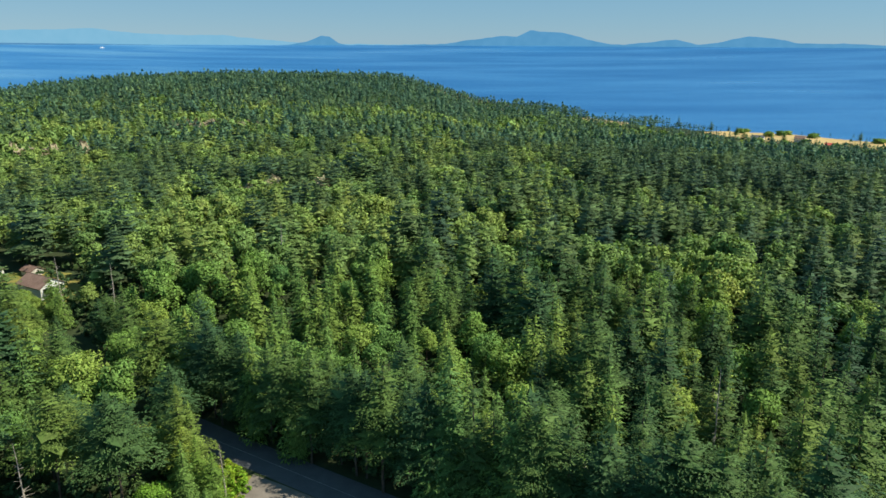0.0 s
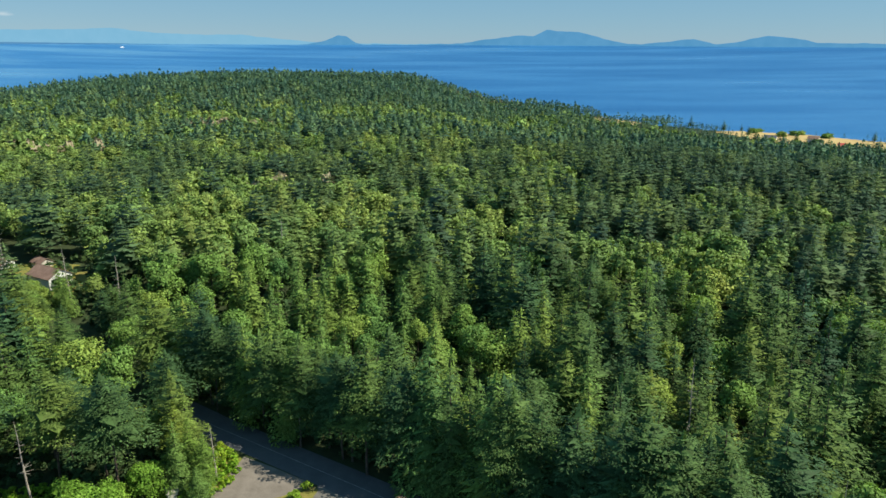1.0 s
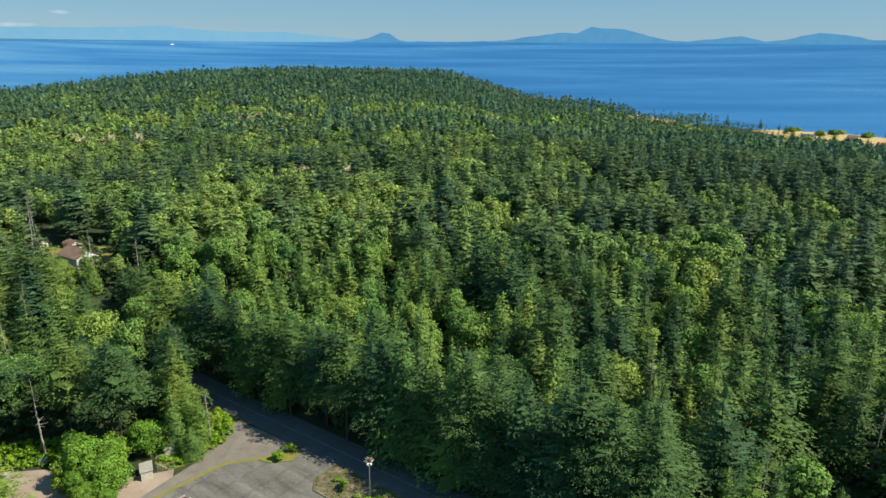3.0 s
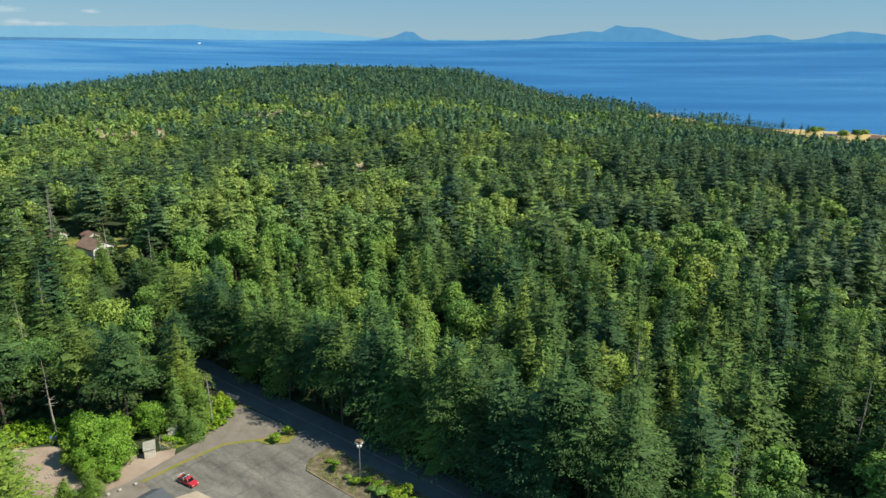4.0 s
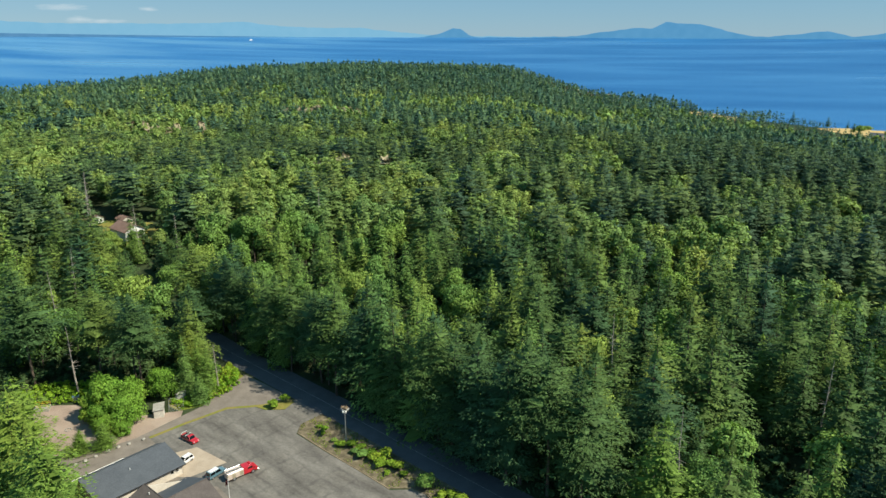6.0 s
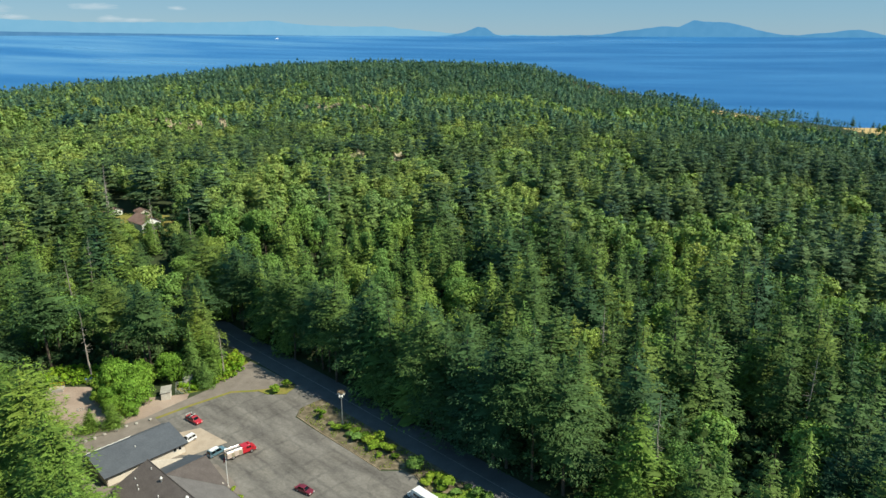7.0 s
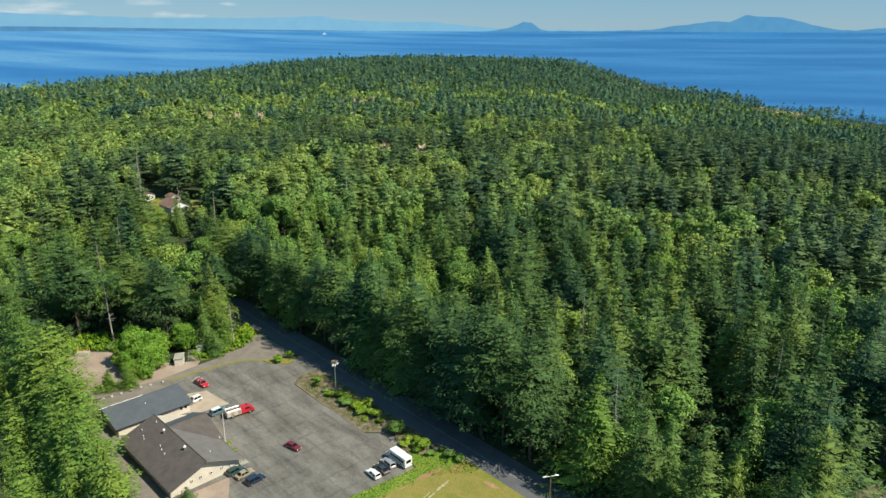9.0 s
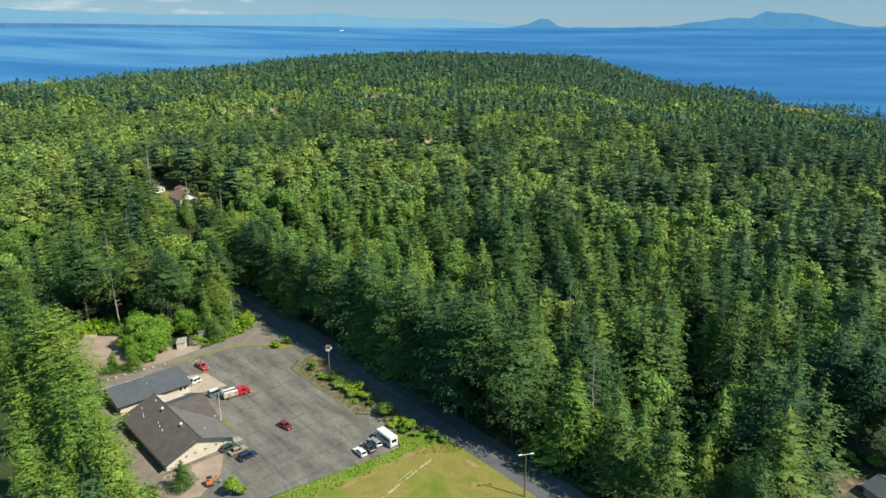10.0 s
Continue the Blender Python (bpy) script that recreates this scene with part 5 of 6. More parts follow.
# ---- lamp posts, poles and flag ----
def flood_mast():
    t = thing("floodlight_mast", pose(-3.4, 122.2, 0.1), "tall steel floodlight mast with a twig nest on its crossarms", "mast")
    part("pole", rod(bmesh.new(), (0, 0, 0), (0, 0, 9.2), 0.16, 0.11, 12), M_METAL, t)
    part("base", box(bmesh.new(), -0.35, 0.35, -0.35, 0.35, 0, 0.35, 0.04), M_KERB, t)
    for a in (0, 90):
        c, s = math.cos(radians(a + 20)), math.sin(radians(a + 20))
        part("crossarm", rod(bmesh.new(), (-1.3 * c, -1.3 * s, 9.2), (1.3 * c, 1.3 * s, 9.2), 0.06, None, 6), M_METAL, t)
    for a in (-100, -55, 60, 150):
        c, s = math.cos(radians(a)), math.sin(radians(a))
        f = part("floodlight", box(bmesh.new(), -0.28, 0.28, -0.22, 0.22, -0.36, 0.3, 0.08, pose(0.85 * c, 0.85 * s, 8.75, 0, 25, a)), M_TRIM, t, "white floodlight head")
        part("lens", box(bmesh.new(), 0.285, 0.30, -0.18, 0.18, -0.3, 0.24, 0, pose(0.85 * c, 0.85 * s, 8.75, 0, 25, a)), M_LAMP, f)
    bm = bmesh.new()
    r = np.random.RandomState(8)
    for i in range(150):
        a, q = r.uniform(0, 6.28), r.uniform(0.2, 0.75)
        b = a + r.uniform(0.8, 2.2)
        rod(bm, (q * math.cos(a), q * math.sin(a), 9.3 + r.uniform(0, 0.5)), ((q + 0.35) * math.cos(b), (q + 0.35) * math.sin(b), 9.35 + r.uniform(0, 0.75)), 0.02, 0.012, 3)
    part("nest", bm, M_TWIG, t, "tangled twig nest")


flood_mast()


def street_light():
    t = thing("street_light", pose(65.7, 82.6, 0.06, 0, 0, 30), "dark wooden pole with a white twin-lamp crossarm at the roadside", "street light")
    part("pole", rod(bmesh.new(), (0, 0, 0), (0, 0, 11.4), 0.17, 0.12, 10), M_WOODPOLE, t)
    part("crossarm", rod(bmesh.new(), (-1.3, 0, 11.2), (1.3, 0, 11.2), 0.07, None, 6), M_TRIM, t)
    for s in (-1, 1):
        h = part("lamp_head", box(bmesh.new(), -0.42, 0.42, -0.16, 0.16, -0.10, 0.11, 0.05, pose(s * 1.4, 0, 11.25, 0, s * 8, 0)), M_WHITE, t, "white lamp head")
        part("lens", box(bmesh.new(), -0.32, 0.32, -0.12, 0.12, -0.13, -0.103, 0, pose(s * 1.4, 0, 11.25, 0, s * 8, 0)), M_LAMP, h)


street_light()


def flagpole():
    t = thing("flagpole", pose(-19.8, 89.3, 0.05), "white flagpole with a limp red and blue flag", "flagpole")
    part("pole", rod(bmesh.new(), (0, 0, 0), (0, 0, 8.6), 0.09, 0.05, 10), M_WHITE, t)
    part("finial", rod(bmesh.new(), (0, 0, 8.6), (0, 0, 8.78), 0.09, 0.05, 8), M_YELLOWP, t)
    part("base", rod(bmesh.new(), (0, 0, 0), (0, 0, 0.25), 0.3, 0.22, 10), M_KERB, t)
    bm = bmesh.new()
    grid = [[bm.verts.new((-0.06 - 0.16 * i, 0.10 * math.sin(i * 1.7 + j), 8.3 - 0.32 * j - 0.17 * i)) for i in range(5)] for j in range(5)]
    for j in range(4):
        for i in range(4):
            bm.faces.new((grid[j][i], grid[j][i + 1], grid[j + 1][i + 1], grid[j + 1][i]))
    bmesh.ops.solidify(bm, geom=bm.faces, thickness=0.02)
    part("flag", bm, M_MAROON, t, "limp dark red flag")


flagpole()


# ---- vehicles ----
def extrude_profile(prof, w, inset=0.0, top=None):
    """A body from a side profile (x, z); points above `top` narrow by inset on each side."""
    bm = bmesh.new()
    sides = []
    for s in (-1, 1):
        sides.append([bm.verts.new((x, s * (w / 2 - (inset if top is not None and z > top else 0)), z)) for x, z in prof])
    n = len(prof)
    bm.faces.new(sides[0][::-1])
    bm.faces.new(sides[1])
    for i in range(n):
        bm.faces.new((sides[0][i], sides[0][(i + 1) % n], sides[1][(i + 1) % n], sides[1][i]))
    bmesh.ops.recalc_face_normals(bm, faces=bm.faces)
    es = [e for e in bm.edges if len(e.link_faces) == 2 and e.calc_face_angle(0) > 0.5]
    bmesh.ops.bevel(bm, geom=es, offset=0.05, segments=2, affect="EDGES", profile=0.6)
    return bm


def wheels(t, xs, w, r=0.33, tw=0.24):
    for x in xs:
        for s in (-1, 1):
            y = s * (w / 2 - tw / 2 + 0.02)
            tyre = bmesh.new()
            rod(tyre, (x, y - tw / 2, r), (x, y + tw / 2, r), r, None, 16)
            wh = part("wheel", tyre, M_TYRE, t)
            part("rim", rod(bmesh.new(), (x, y + s * (tw / 2), r), (x, y + s * (tw / 2 + 0.02), r), r * 0.62, r * 0.5, 12), M_RIM, wh)


def lights(t, xf, xr, w, z):
    for s in (-1, 1):
        part("headlight", box(bmesh.new(), xf - 0.05, xf + 0.02, s * (w / 2 - 0.28) - 0.16, s * (w / 2 - 0.28) + 0.16, z - 0.09, z + 0.09, 0.02), M_LAMP, t)
        part("taillight", box(bmesh.new(), xr - 0.02, xr + 0.05, s * (w / 2 - 0.18) - 0.12, s * (w / 2 - 0.18) + 0.12, z, z + 0.25, 0.02), M_TAIL, t)


def pane_on(t, name, a, b, c, d, off=0.012):
    """A dark glass pane over four corners, lifted a little off the body."""
    bm = bmesh.new()
    n = (Vector(b) - Vector(a)).cross(Vector(d) - Vector(a)).normalized() * off
    f = bm.faces.new([bm.verts.new(Vector(p) + n) for p in (a, b, c, d)])
    r = bmesh.ops.extrude_face_region(bm, geom=[f])
    bmesh.ops.translate(bm, verts=[g for g in r["geom"] if isinstance(g, bmesh.types.BMVert)], vec=-n * 1.8)
    bmesh.ops.recalc_face_normals(bm, faces=bm.faces)
    part(name, bm, M_GLASS, t)


def cab(t, x0, x1, x2, x3, w, z0, z1, mat, inset=0.2):
    """A glazed cabin: foot from x0 to x3, roof from x1 to x2 (x grows forward)."""
    iw, fw = w / 2 - inset, w / 2 - 0.05
    bm = bmesh.new()
    lo = [bm.verts.new(p) for p in ((x0, -fw, z0), (x3, -fw, z0), (x3, fw, z0), (x0, fw, z0))]
    hi = [bm.verts.new(p) for p in ((x1, -iw, z1), (x2, -iw, z1), (x2, iw, z1), (x1, iw, z1))]
    bm.faces.new(hi)
    for i in range(4):
        bm.faces.new((lo[i], lo[(i + 1) % 4], hi[(i + 1) % 4], hi[i]))
    bmesh.ops.recalc_face_normals(bm, faces=bm.faces)
    bmesh.ops.bevel(bm, geom=[e for e in bm.edges if len(e.link_faces) == 2], offset=0.06, segments=2, affect="EDGES", profile=0.6)
    part("cabin", bm, mat, t)

    def on(q, side):
        f = q[1]
        z = z0 + (z1 - z0) * f
        return (q[0], side * (fw + (iw - fw) * f), z)

    def xa(f, back):
        return x0 + (x1 - x0) * f if back else x3 + (x2 - x3) * f
    a, b = 0.08, 0.93
    pane_on(t, "windscreen", (xa(a, 0), -(fw - 0.12), z0 + (z1 - z0) * a), (xa(a, 0), fw - 0.12, z0 + (z1 - z0) * a), (xa(b, 0), iw - 0.1, z0 + (z1 - z0) * b), (xa(b, 0), -(iw - 0.1), z0 + (z1 - z0) * b))
    pane_on(t, "rear_window", (xa(a, 1), fw - 0.12, z0 + (z1 - z0) * a), (xa(a, 1), -(fw - 0.12), z0 + (z1 - z0) * a), (xa(b, 1), -(iw - 0.1), z0 + (z1 - z0) * b), (xa(b, 1), iw - 0.1, z0 + (z1 - z0) * b))
    mid = (x1 + x2) / 2
    for lo_x, hi_x in (((xa(a, 1) + 0.14, mid - 0.06), (xa(b, 1) + 0.12, mid - 0.06)), ((mid + 0.06, xa(a, 0) - 0.14), (mid + 0.06, xa(b, 0) - 0.12))):
        for s in (-1, 1):
            q = [on((lo_x[0], a), s), on((lo_x[1], a), s), on((hi_x[1], b), s), on((hi_x[0], b), s)]
            if s > 0:
                q = q[::-1]
            pane_on(t, "side_window", *q)


def car(m, mat, label, l=4.5, w=1.8, h=1.45, kind="sedan", category="car", group=""):
    t = thing(kind if kind != "sedan" else "car", m, label, category, group)
    k = l / 2
    body = [(-k, 0.32), (-k, 0.82), (-k + 0.15, 0.95), (k - 1.3, 0.95), (k - 0.25, 0.80), (k, 0.62), (k, 0.32)]
    part("body", extrude_profile(body, w), mat, t)
    part("sill", box(bmesh.new(), -k + 0.2, k - 0.2, -w / 2 + 0.08, w / 2 - 0.08, 0.2, 0.33), M_BLACK, t)
    if kind == "suv":
        cab(t, -k + 0.05, -k + 0.35, k - 1.9, k - 1.25, w, 0.93, h, mat, 0.16)
        for s in (-1, 1):
            part("roof_rail", rod(bmesh.new(), (-k + 0.6, s * (w / 2 - 0.3), h + 0.05), (k - 2.1, s * (w / 2 - 0.3), h + 0.05), 0.025, None, 6), M_BLACK, t)
    else:
        cab(t, -k + 0.55, -k + 1.25, k - 2.05, k - 1.25, w, 0.93, h, mat, 0.24)
    wheels(t, (-k + 0.85, k - 0.85), w)
    lights(t, k, -k, w, 0.66)
    for s in (-1, 1):
        part("mirror", box(bmesh.new(), k - 1.75, k - 1.6, s * (w / 2 + 0.08) - 0.08, s * (w / 2 + 0.08) + 0.08, 0.95, 1.08, 0.03), mat, t)
    part("bumper", box(bmesh.new(), k - 0.02, k + 0.06, -w / 2 + 0.1, w / 2 - 0.1, 0.34, 0.5, 0.03), M_BLACK, t)
    return t


Z = 0.05
car(pose(-1.4, 91.6, Z, 0, 0, -19), M_MAROON, "dark red sedan parked alone on the asphalt", 4.7)
car(pose(24.7, 91.7, Z, 0, 0, 145), M_SILVER, "silver estate car parked beside the white minibus", 4.6, 1.8, 1.55, "suv", "car", "cars by the lawn")
car(pose(24.0, 89.0, Z, 0, 0, 145), M_CHARCOAL, "dark charcoal car parked between two pale cars", 4.7, group="cars by the lawn")
car(pose(22.8, 86.6, Z, 0, 0, 147), M_WHITE, "white hatchback parked at the end of the row", 4.3, 1.75, 1.48, "suv", "car", "cars by the lawn")
car(pose(-9.8, 78.2, Z, 0, 0, 66), M_GREEN, "dark green estate car parked beside the hall", 4.5, 1.8, 1.5, "suv", "car", "cars beside the hall")
car(pose(-6.9, 77.7, Z, 0, 0, 64), M_TAN, "pale tan sedan parked beside the hall", 4.7, group="cars beside the hall")
car(pose(-3.3, 76.4, Z, 0, 0, 65), M_NAVY, "dark blue off-road car parked beside the hall", 4.8, 1.9, 1.75, "suv", "car", "cars beside the hall")
van = car(pose(-29.7, 101.3, Z, 0, 0, 66), M_TEAL, "blue-grey van with a white roof parked by the fire engine", 5.0, 1.9, 1.75, "suv", "car")
part("roof_panel", box(bmesh.new(), -1.9, 0.5, -0.72, 0.72, 1.755, 1.80, 0.02), M_WHITE, van, "white roof")
car(pose(-39.9, 104.6, 0.056, 0, 0, 250), M_WHITE, "white off-road car standing at the garage door", 4.4, 1.8, 1.7, "suv", "car")


def pickup():
    t = thing("pickup_truck", pose(-43.8, 114.0, Z, 0, 0, -25), "red pickup truck with a black cargo bed and white rack", "truck")
    l, w = 5.4, 1.95
    k = l / 2
    part("body", extrude_profile([(-k, 0.42), (-k, 0.9), (-0.2, 0.9), (-0.2, 1.02), (k - 1.5, 1.02), (k - 0.1, 0.92), (k, 0.7), (k, 0.42)], w), M_RED, t)
    cab(t, -0.4, -0.15, k - 2.0, k - 1.45, w, 1.0, 1.75, M_RED, 0.2)
    part("cargo_bed", box(bmesh.new(), -k + 0.1, -0.45, -w / 2 + 0.12, w / 2 - 0.12, 0.905, 0.95, 0.01), M_BLACK, t)
    for y in (-w / 2 + 0.06, w / 2 - 0.06):
        part("bed_side", box(bmesh.new(), -k, -0.42, y - 0.05, y + 0.05, 0.88, 1.2, 0.02), M_BLACK, t)
    part("tailgate", box(bmesh.new(), -k - 0.02, -k + 0.08, -w / 2 + 0.1, w / 2 - 0.1, 0.88, 1.2, 0.02), M_RED, t)
    for x in (-k + 0.3, -0.6):
        r = bmesh.new()
        for y in (-0.85, 0.85):
            rod(r, (x, y, 1.1), (x, y, 1.8), 0.04, None, 6)
        rod(r, (x, -0.85, 1.8), (x, 0.85, 1.8), 0.04, None, 6)
        part("rack", r, M_WHITE, t, "white ladder rack")
    wheels(t, (-k + 1.0, k - 0.95), w, 0.38)
    lights(t, k, -k, w, 0.78)


pickup()


def fire_engine():
    t = thing("fire_engine", pose(-23.6, 102.4, Z, 0, 0, 52), "fire engine with a red cab and pale equipment body", "truck")
    l, w = 7.8, 2.3
    k = l / 2
    part("chassis", box(bmesh.new(), -k + 0.1, k - 0.1, -w / 2 + 0.3, w / 2 - 0.3, 0.45, 0.75), M_BLACK, t)
    b = part("equipment_body", box(bmesh.new(), -k, 0.2, -w / 2, w / 2, 0.6, 2.1, 0.06), M_CREAM, t, "cream equipment body with open top")
    for s in (-1, 1):
        for i in range(4):
            x = -k + 0.15 + i * 0.98
            part("locker_door", box(bmesh.new(), x, x + 0.86, s * (w / 2 + 0.012) - 0.014, s * (w / 2 + 0.012) + 0.014, 0.8, 1.9, 0.005), M_TAN if i % 2 else M_CREAM, b)
        part("hose_rack", box(bmesh.new(), -k + 0.1, 0.1, s * 0.98 - 0.12, s * 0.98 + 0.12, 2.103, 2.4, 0.05), M_SILVER, b)
    part("ladder", box(bmesh.new(), -k + 0.2, 0.1, -0.22, 0.22, 2.103, 2.3, 0.02), M_CHARCOAL, b)
    part("cab", extrude_profile([(0.25, 0.6), (0.25, 2.3), (2.7, 2.3), (3.1, 1.55), (k - 0.1, 1.4), (k, 1.1), (k, 0.6)], w, 0.12, 1.6), M_RED, t, "red crew cab")
    pane_on(t, "windscreen", (3.07, -0.95, 1.62), (3.07, 0.95, 1.62), (2.75, 0.9, 2.2), (2.75, -0.9, 2.2), 0.03)
    for s in (-1, 1):
        q = [(1.3, s * 1.1, 1.65), (2.6, s * 1.1, 1.65), (2.5, s * 1.09, 2.15), (1.3, s * 1.09, 2.15)]
        pane_on(t, "side_window", *(q[::-1] if s > 0 else q), 0.03)
        part("mirror", box(bmesh.new(), 2.9, 3.0, s * 1.38 - 0.1, s * 1.38 + 0.1, 1.5, 1.9, 0.03), M_BLACK, t)
    part("light_bar", box(bmesh.new(), 2.0, 2.3, -0.7, 0.7, 2.303, 2.45, 0.04), M_TAIL, t)
    part("bumper", box(bmesh.new(), k, k + 0.3, -w / 2 + 0.05, w / 2 - 0.05, 0.45, 0.75, 0.04), M_RIM, t)
    wheels(t, (-k + 1.6, k - 1.3), w, 0.5, 0.3)
    lights(t, k, -k, w, 0.95)


fire_engine()


def minibus():
    t = thing("minibus", pose(26.6, 94.0, Z, 0, 0, 148), "white minibus with dark side windows parked at the lawn's edge", "bus")
    l, w, h = 8.0, 2.35, 2.85
    k = l / 2
    part("body", extrude_profile([(-k, 0.4), (-k, h - 0.05), (-k + 0.1, h), (k - 1.7, h), (k - 1.45, h - 0.25), (k - 1.2, 2.1), (k - 0.85, 1.35), (k - 0.1, 1.2), (k, 0.95), (k, 0.4)], w, 0.06, 2.3), M_WHITE, t)
    for s in (-1, 1):
        for i in range(5):
            x = -k + 0.5 + i * 1.1
            q = [(x, s * w / 2, 1.45), (x + 0.98, s * w / 2, 1.45), (x + 0.98, s * w / 2, 2.2), (x, s * w / 2, 2.2)]
            pane_on(t, "side_window", *(q[::-1] if s > 0 else q))
        part("stripe", box(bmesh.new(), -k + 0.2, k - 1.2, s * (w / 2 + 0.006) - 0.008, s * (w / 2 + 0.006) + 0.008, 0.95, 1.15), M_NAVY, t, "dark blue stripe")
        part("mirror", box(bmesh.new(), k - 1.2, k - 1.05, s * (w / 2 + 0.15) - 0.1, s * (w / 2 + 0.15) + 0.1, 1.5, 1.85, 0.03), M_BLACK, t)
    pane_on(t, "windscreen", (k - 0.83, -1.0, 1.42), (k - 0.83, 1.0, 1.42), (k - 1.17, 0.98, 2.1), (k - 1.17, -0.98, 2.1), 0.03)
    pane_on(t, "rear_window", (-k, 0.75, 1.5), (-k, -0.75, 1.5), (-k, -0.75, 2.3), (-k, 0.75, 2.3), 0.02)
    part("roof_hatch", box(bmesh.new(), -0.4, 0.4, -0.35, 0.35, h + 0.002, h + 0.08, 0.03), M_TRIM, t)
    wheels(t, (-k + 1.7, k - 1.25), w, 0.4, 0.28)
    lights(t, k, -k, w, 0.85)


minibus()


def digger():
    t = thing("mini_digger", pose(-5.4, 64.0, Z, 0, 0, 40), "small orange and grey digger standing by the hall", "digger")
    for s in (-1, 1):
        part("track", box(bmesh.new(), -0.9, 0.9, s * 0.6 - 0.18, s * 0.6 + 0.18, 0, 0.45, 0.12), M_TYRE, t)
    part("body", box(bmesh.new(), -0.9, 0.6, -0.65, 0.65, 0.5, 1.2, 0.1), M_ORANGE, t)
    part("canopy", box(bmesh.new(), -0.7, 0.5, -0.6, 0.6, 2.1, 2.2, 0.04), M_BLACK, t)
    for x in (-0.65, 0.45):
        for y in (-0.55, 0.55):
            part("canopy_post", rod(bmesh.new(), (x, y, 1.2), (x, y, 2.1), 0.03, None, 6), M_BLACK, t)
    b = bmesh.new()
    rod(b, (0.6, 0, 0.9), (1.6, 0, 2.2), 0.12, None, 6)
    rod(b, (1.6, 0, 2.2), (2.3, 0, 1.0), 0.1, None, 6)
    part("boom", b, M_ORANGE, t)
    part("bucket", box(bmesh.new(), 2.1, 2.6, -0.3, 0.3, 0.55, 1.0, 0.08), M_METAL, t)


digger()


# ---- markings, kerbs and small marks ----
def strip(name, line, w, z, mat, label, category="marking"):
    ob = part(name, slab(bmesh.new(), ribbon(line, -w / 2, w / 2), z - 0.02, z), mat)
    return tagged(ob, label, category, kind="structure")


strip("road_centre_line", [(a + 0.5, b + 0.9) for a, b in ROAD[3:10]], 0.13, 0.056, M_LINE, "worn pale centre line of the road")
strip("lot_strip", [(-32, 135.2), (-42.2, 131.6), (-49.7, 121.6), (-55.2, 113.2)], 1.1, 0.07, M_LAWN, "strip of dry yellow grass between driveway and lot", "verge")
for line in ([(-17.3, 122.9), (-8, 116.8), (3, 110.2), (13.3, 103.8)], [(18, 104.7), (22.3, 103.6), (27.4, 97.6)]):
    k = part("kerb", slab(bmesh.new(), ribbon(line, -0.11, 0.11), 0.0, 0.17), M_EDGING)
    tagged(k, "brown weathered edging along the planting bed", "kerb", kind="structure")


# ---- a ship far out on the strait ----
def ship(az, r):
    a = radians(az)
    t = thing("ferry", pose(HUB[0] + r * math.sin(a), HUB[1] + r * math.cos(a), float(sea_height(r)), 0, 0, 25 - az), "small white ferry far out on the strait", "ship")
    hull = bmesh.new()
    slab(hull, [(-13, -3), (8, -3), (12, 0), (8, 3), (-13, 3)], -1, 2.6)
    part("hull", hull, M_WHITE, t)
    part("deckhouse", box(bmesh.new(), -9, 5, -2.4, 2.4, 2.6, 5.2, 0.3), M_WHITE, t)
    part("bridge", box(bmesh.new(), 1, 4, -2, 2, 5.2, 6.8, 0.2), M_WHITE, t)
    part("funnel", rod(bmesh.new(), (-5, 0, 5.2), (-5, 0, 7.4), 0.9, 0.8, 10), M_NAVY, t)


ship(-25.4, 4560)

# ---- shrubs and low growth ----
SHRUBS = []
for i in range(5):
    v, f, nv = broadleaf(R0, 2.0, [1.05, 1.2, 0.95, 1.1, 1.3][i], [3, 5, 2, 4, 6][i], 420, 0.30, base=0.05)
    SHRUBS.append((mesh_of("shrub_leaves", v, f, M_SHRUB, None, nv), trunk_mesh("shrub_stem", 1.3, 0.06, M_BARK, R0, 8)))
M_DARKSHRUB = foliage("dark_shrub_leaves", LEAF, True, 0.1, 0.3)
DARK_SHRUBS = []
for i in range(2):
    v, f, nv = broadleaf(R0, 2.0, 1.15, 3, 420, 0.28, base=0.05)
    DARK_SHRUBS.append((mesh_of("dark_shrub_leaves", v, f, M_DARKSHRUB, None, nv), SHRUBS[0][1]))


def shrub(x, y, r, h, label, dark=False, group="shrubs round the parking lot", z=0.08):
    models = DARK_SHRUBS if dark else SHRUBS
    leaves, stem = models[R0.randint(len(models))]
    t = thing("shrub", pose(x, y, z, 0, 0, R0.uniform(0, 360)), label, "shrub", group)
    for nm, me in (("stem", stem), ("foliage", leaves)):
        o = part(nm, me, None, t)
        o.scale = (r / 1.1, r / 1.1, h / 1.95)


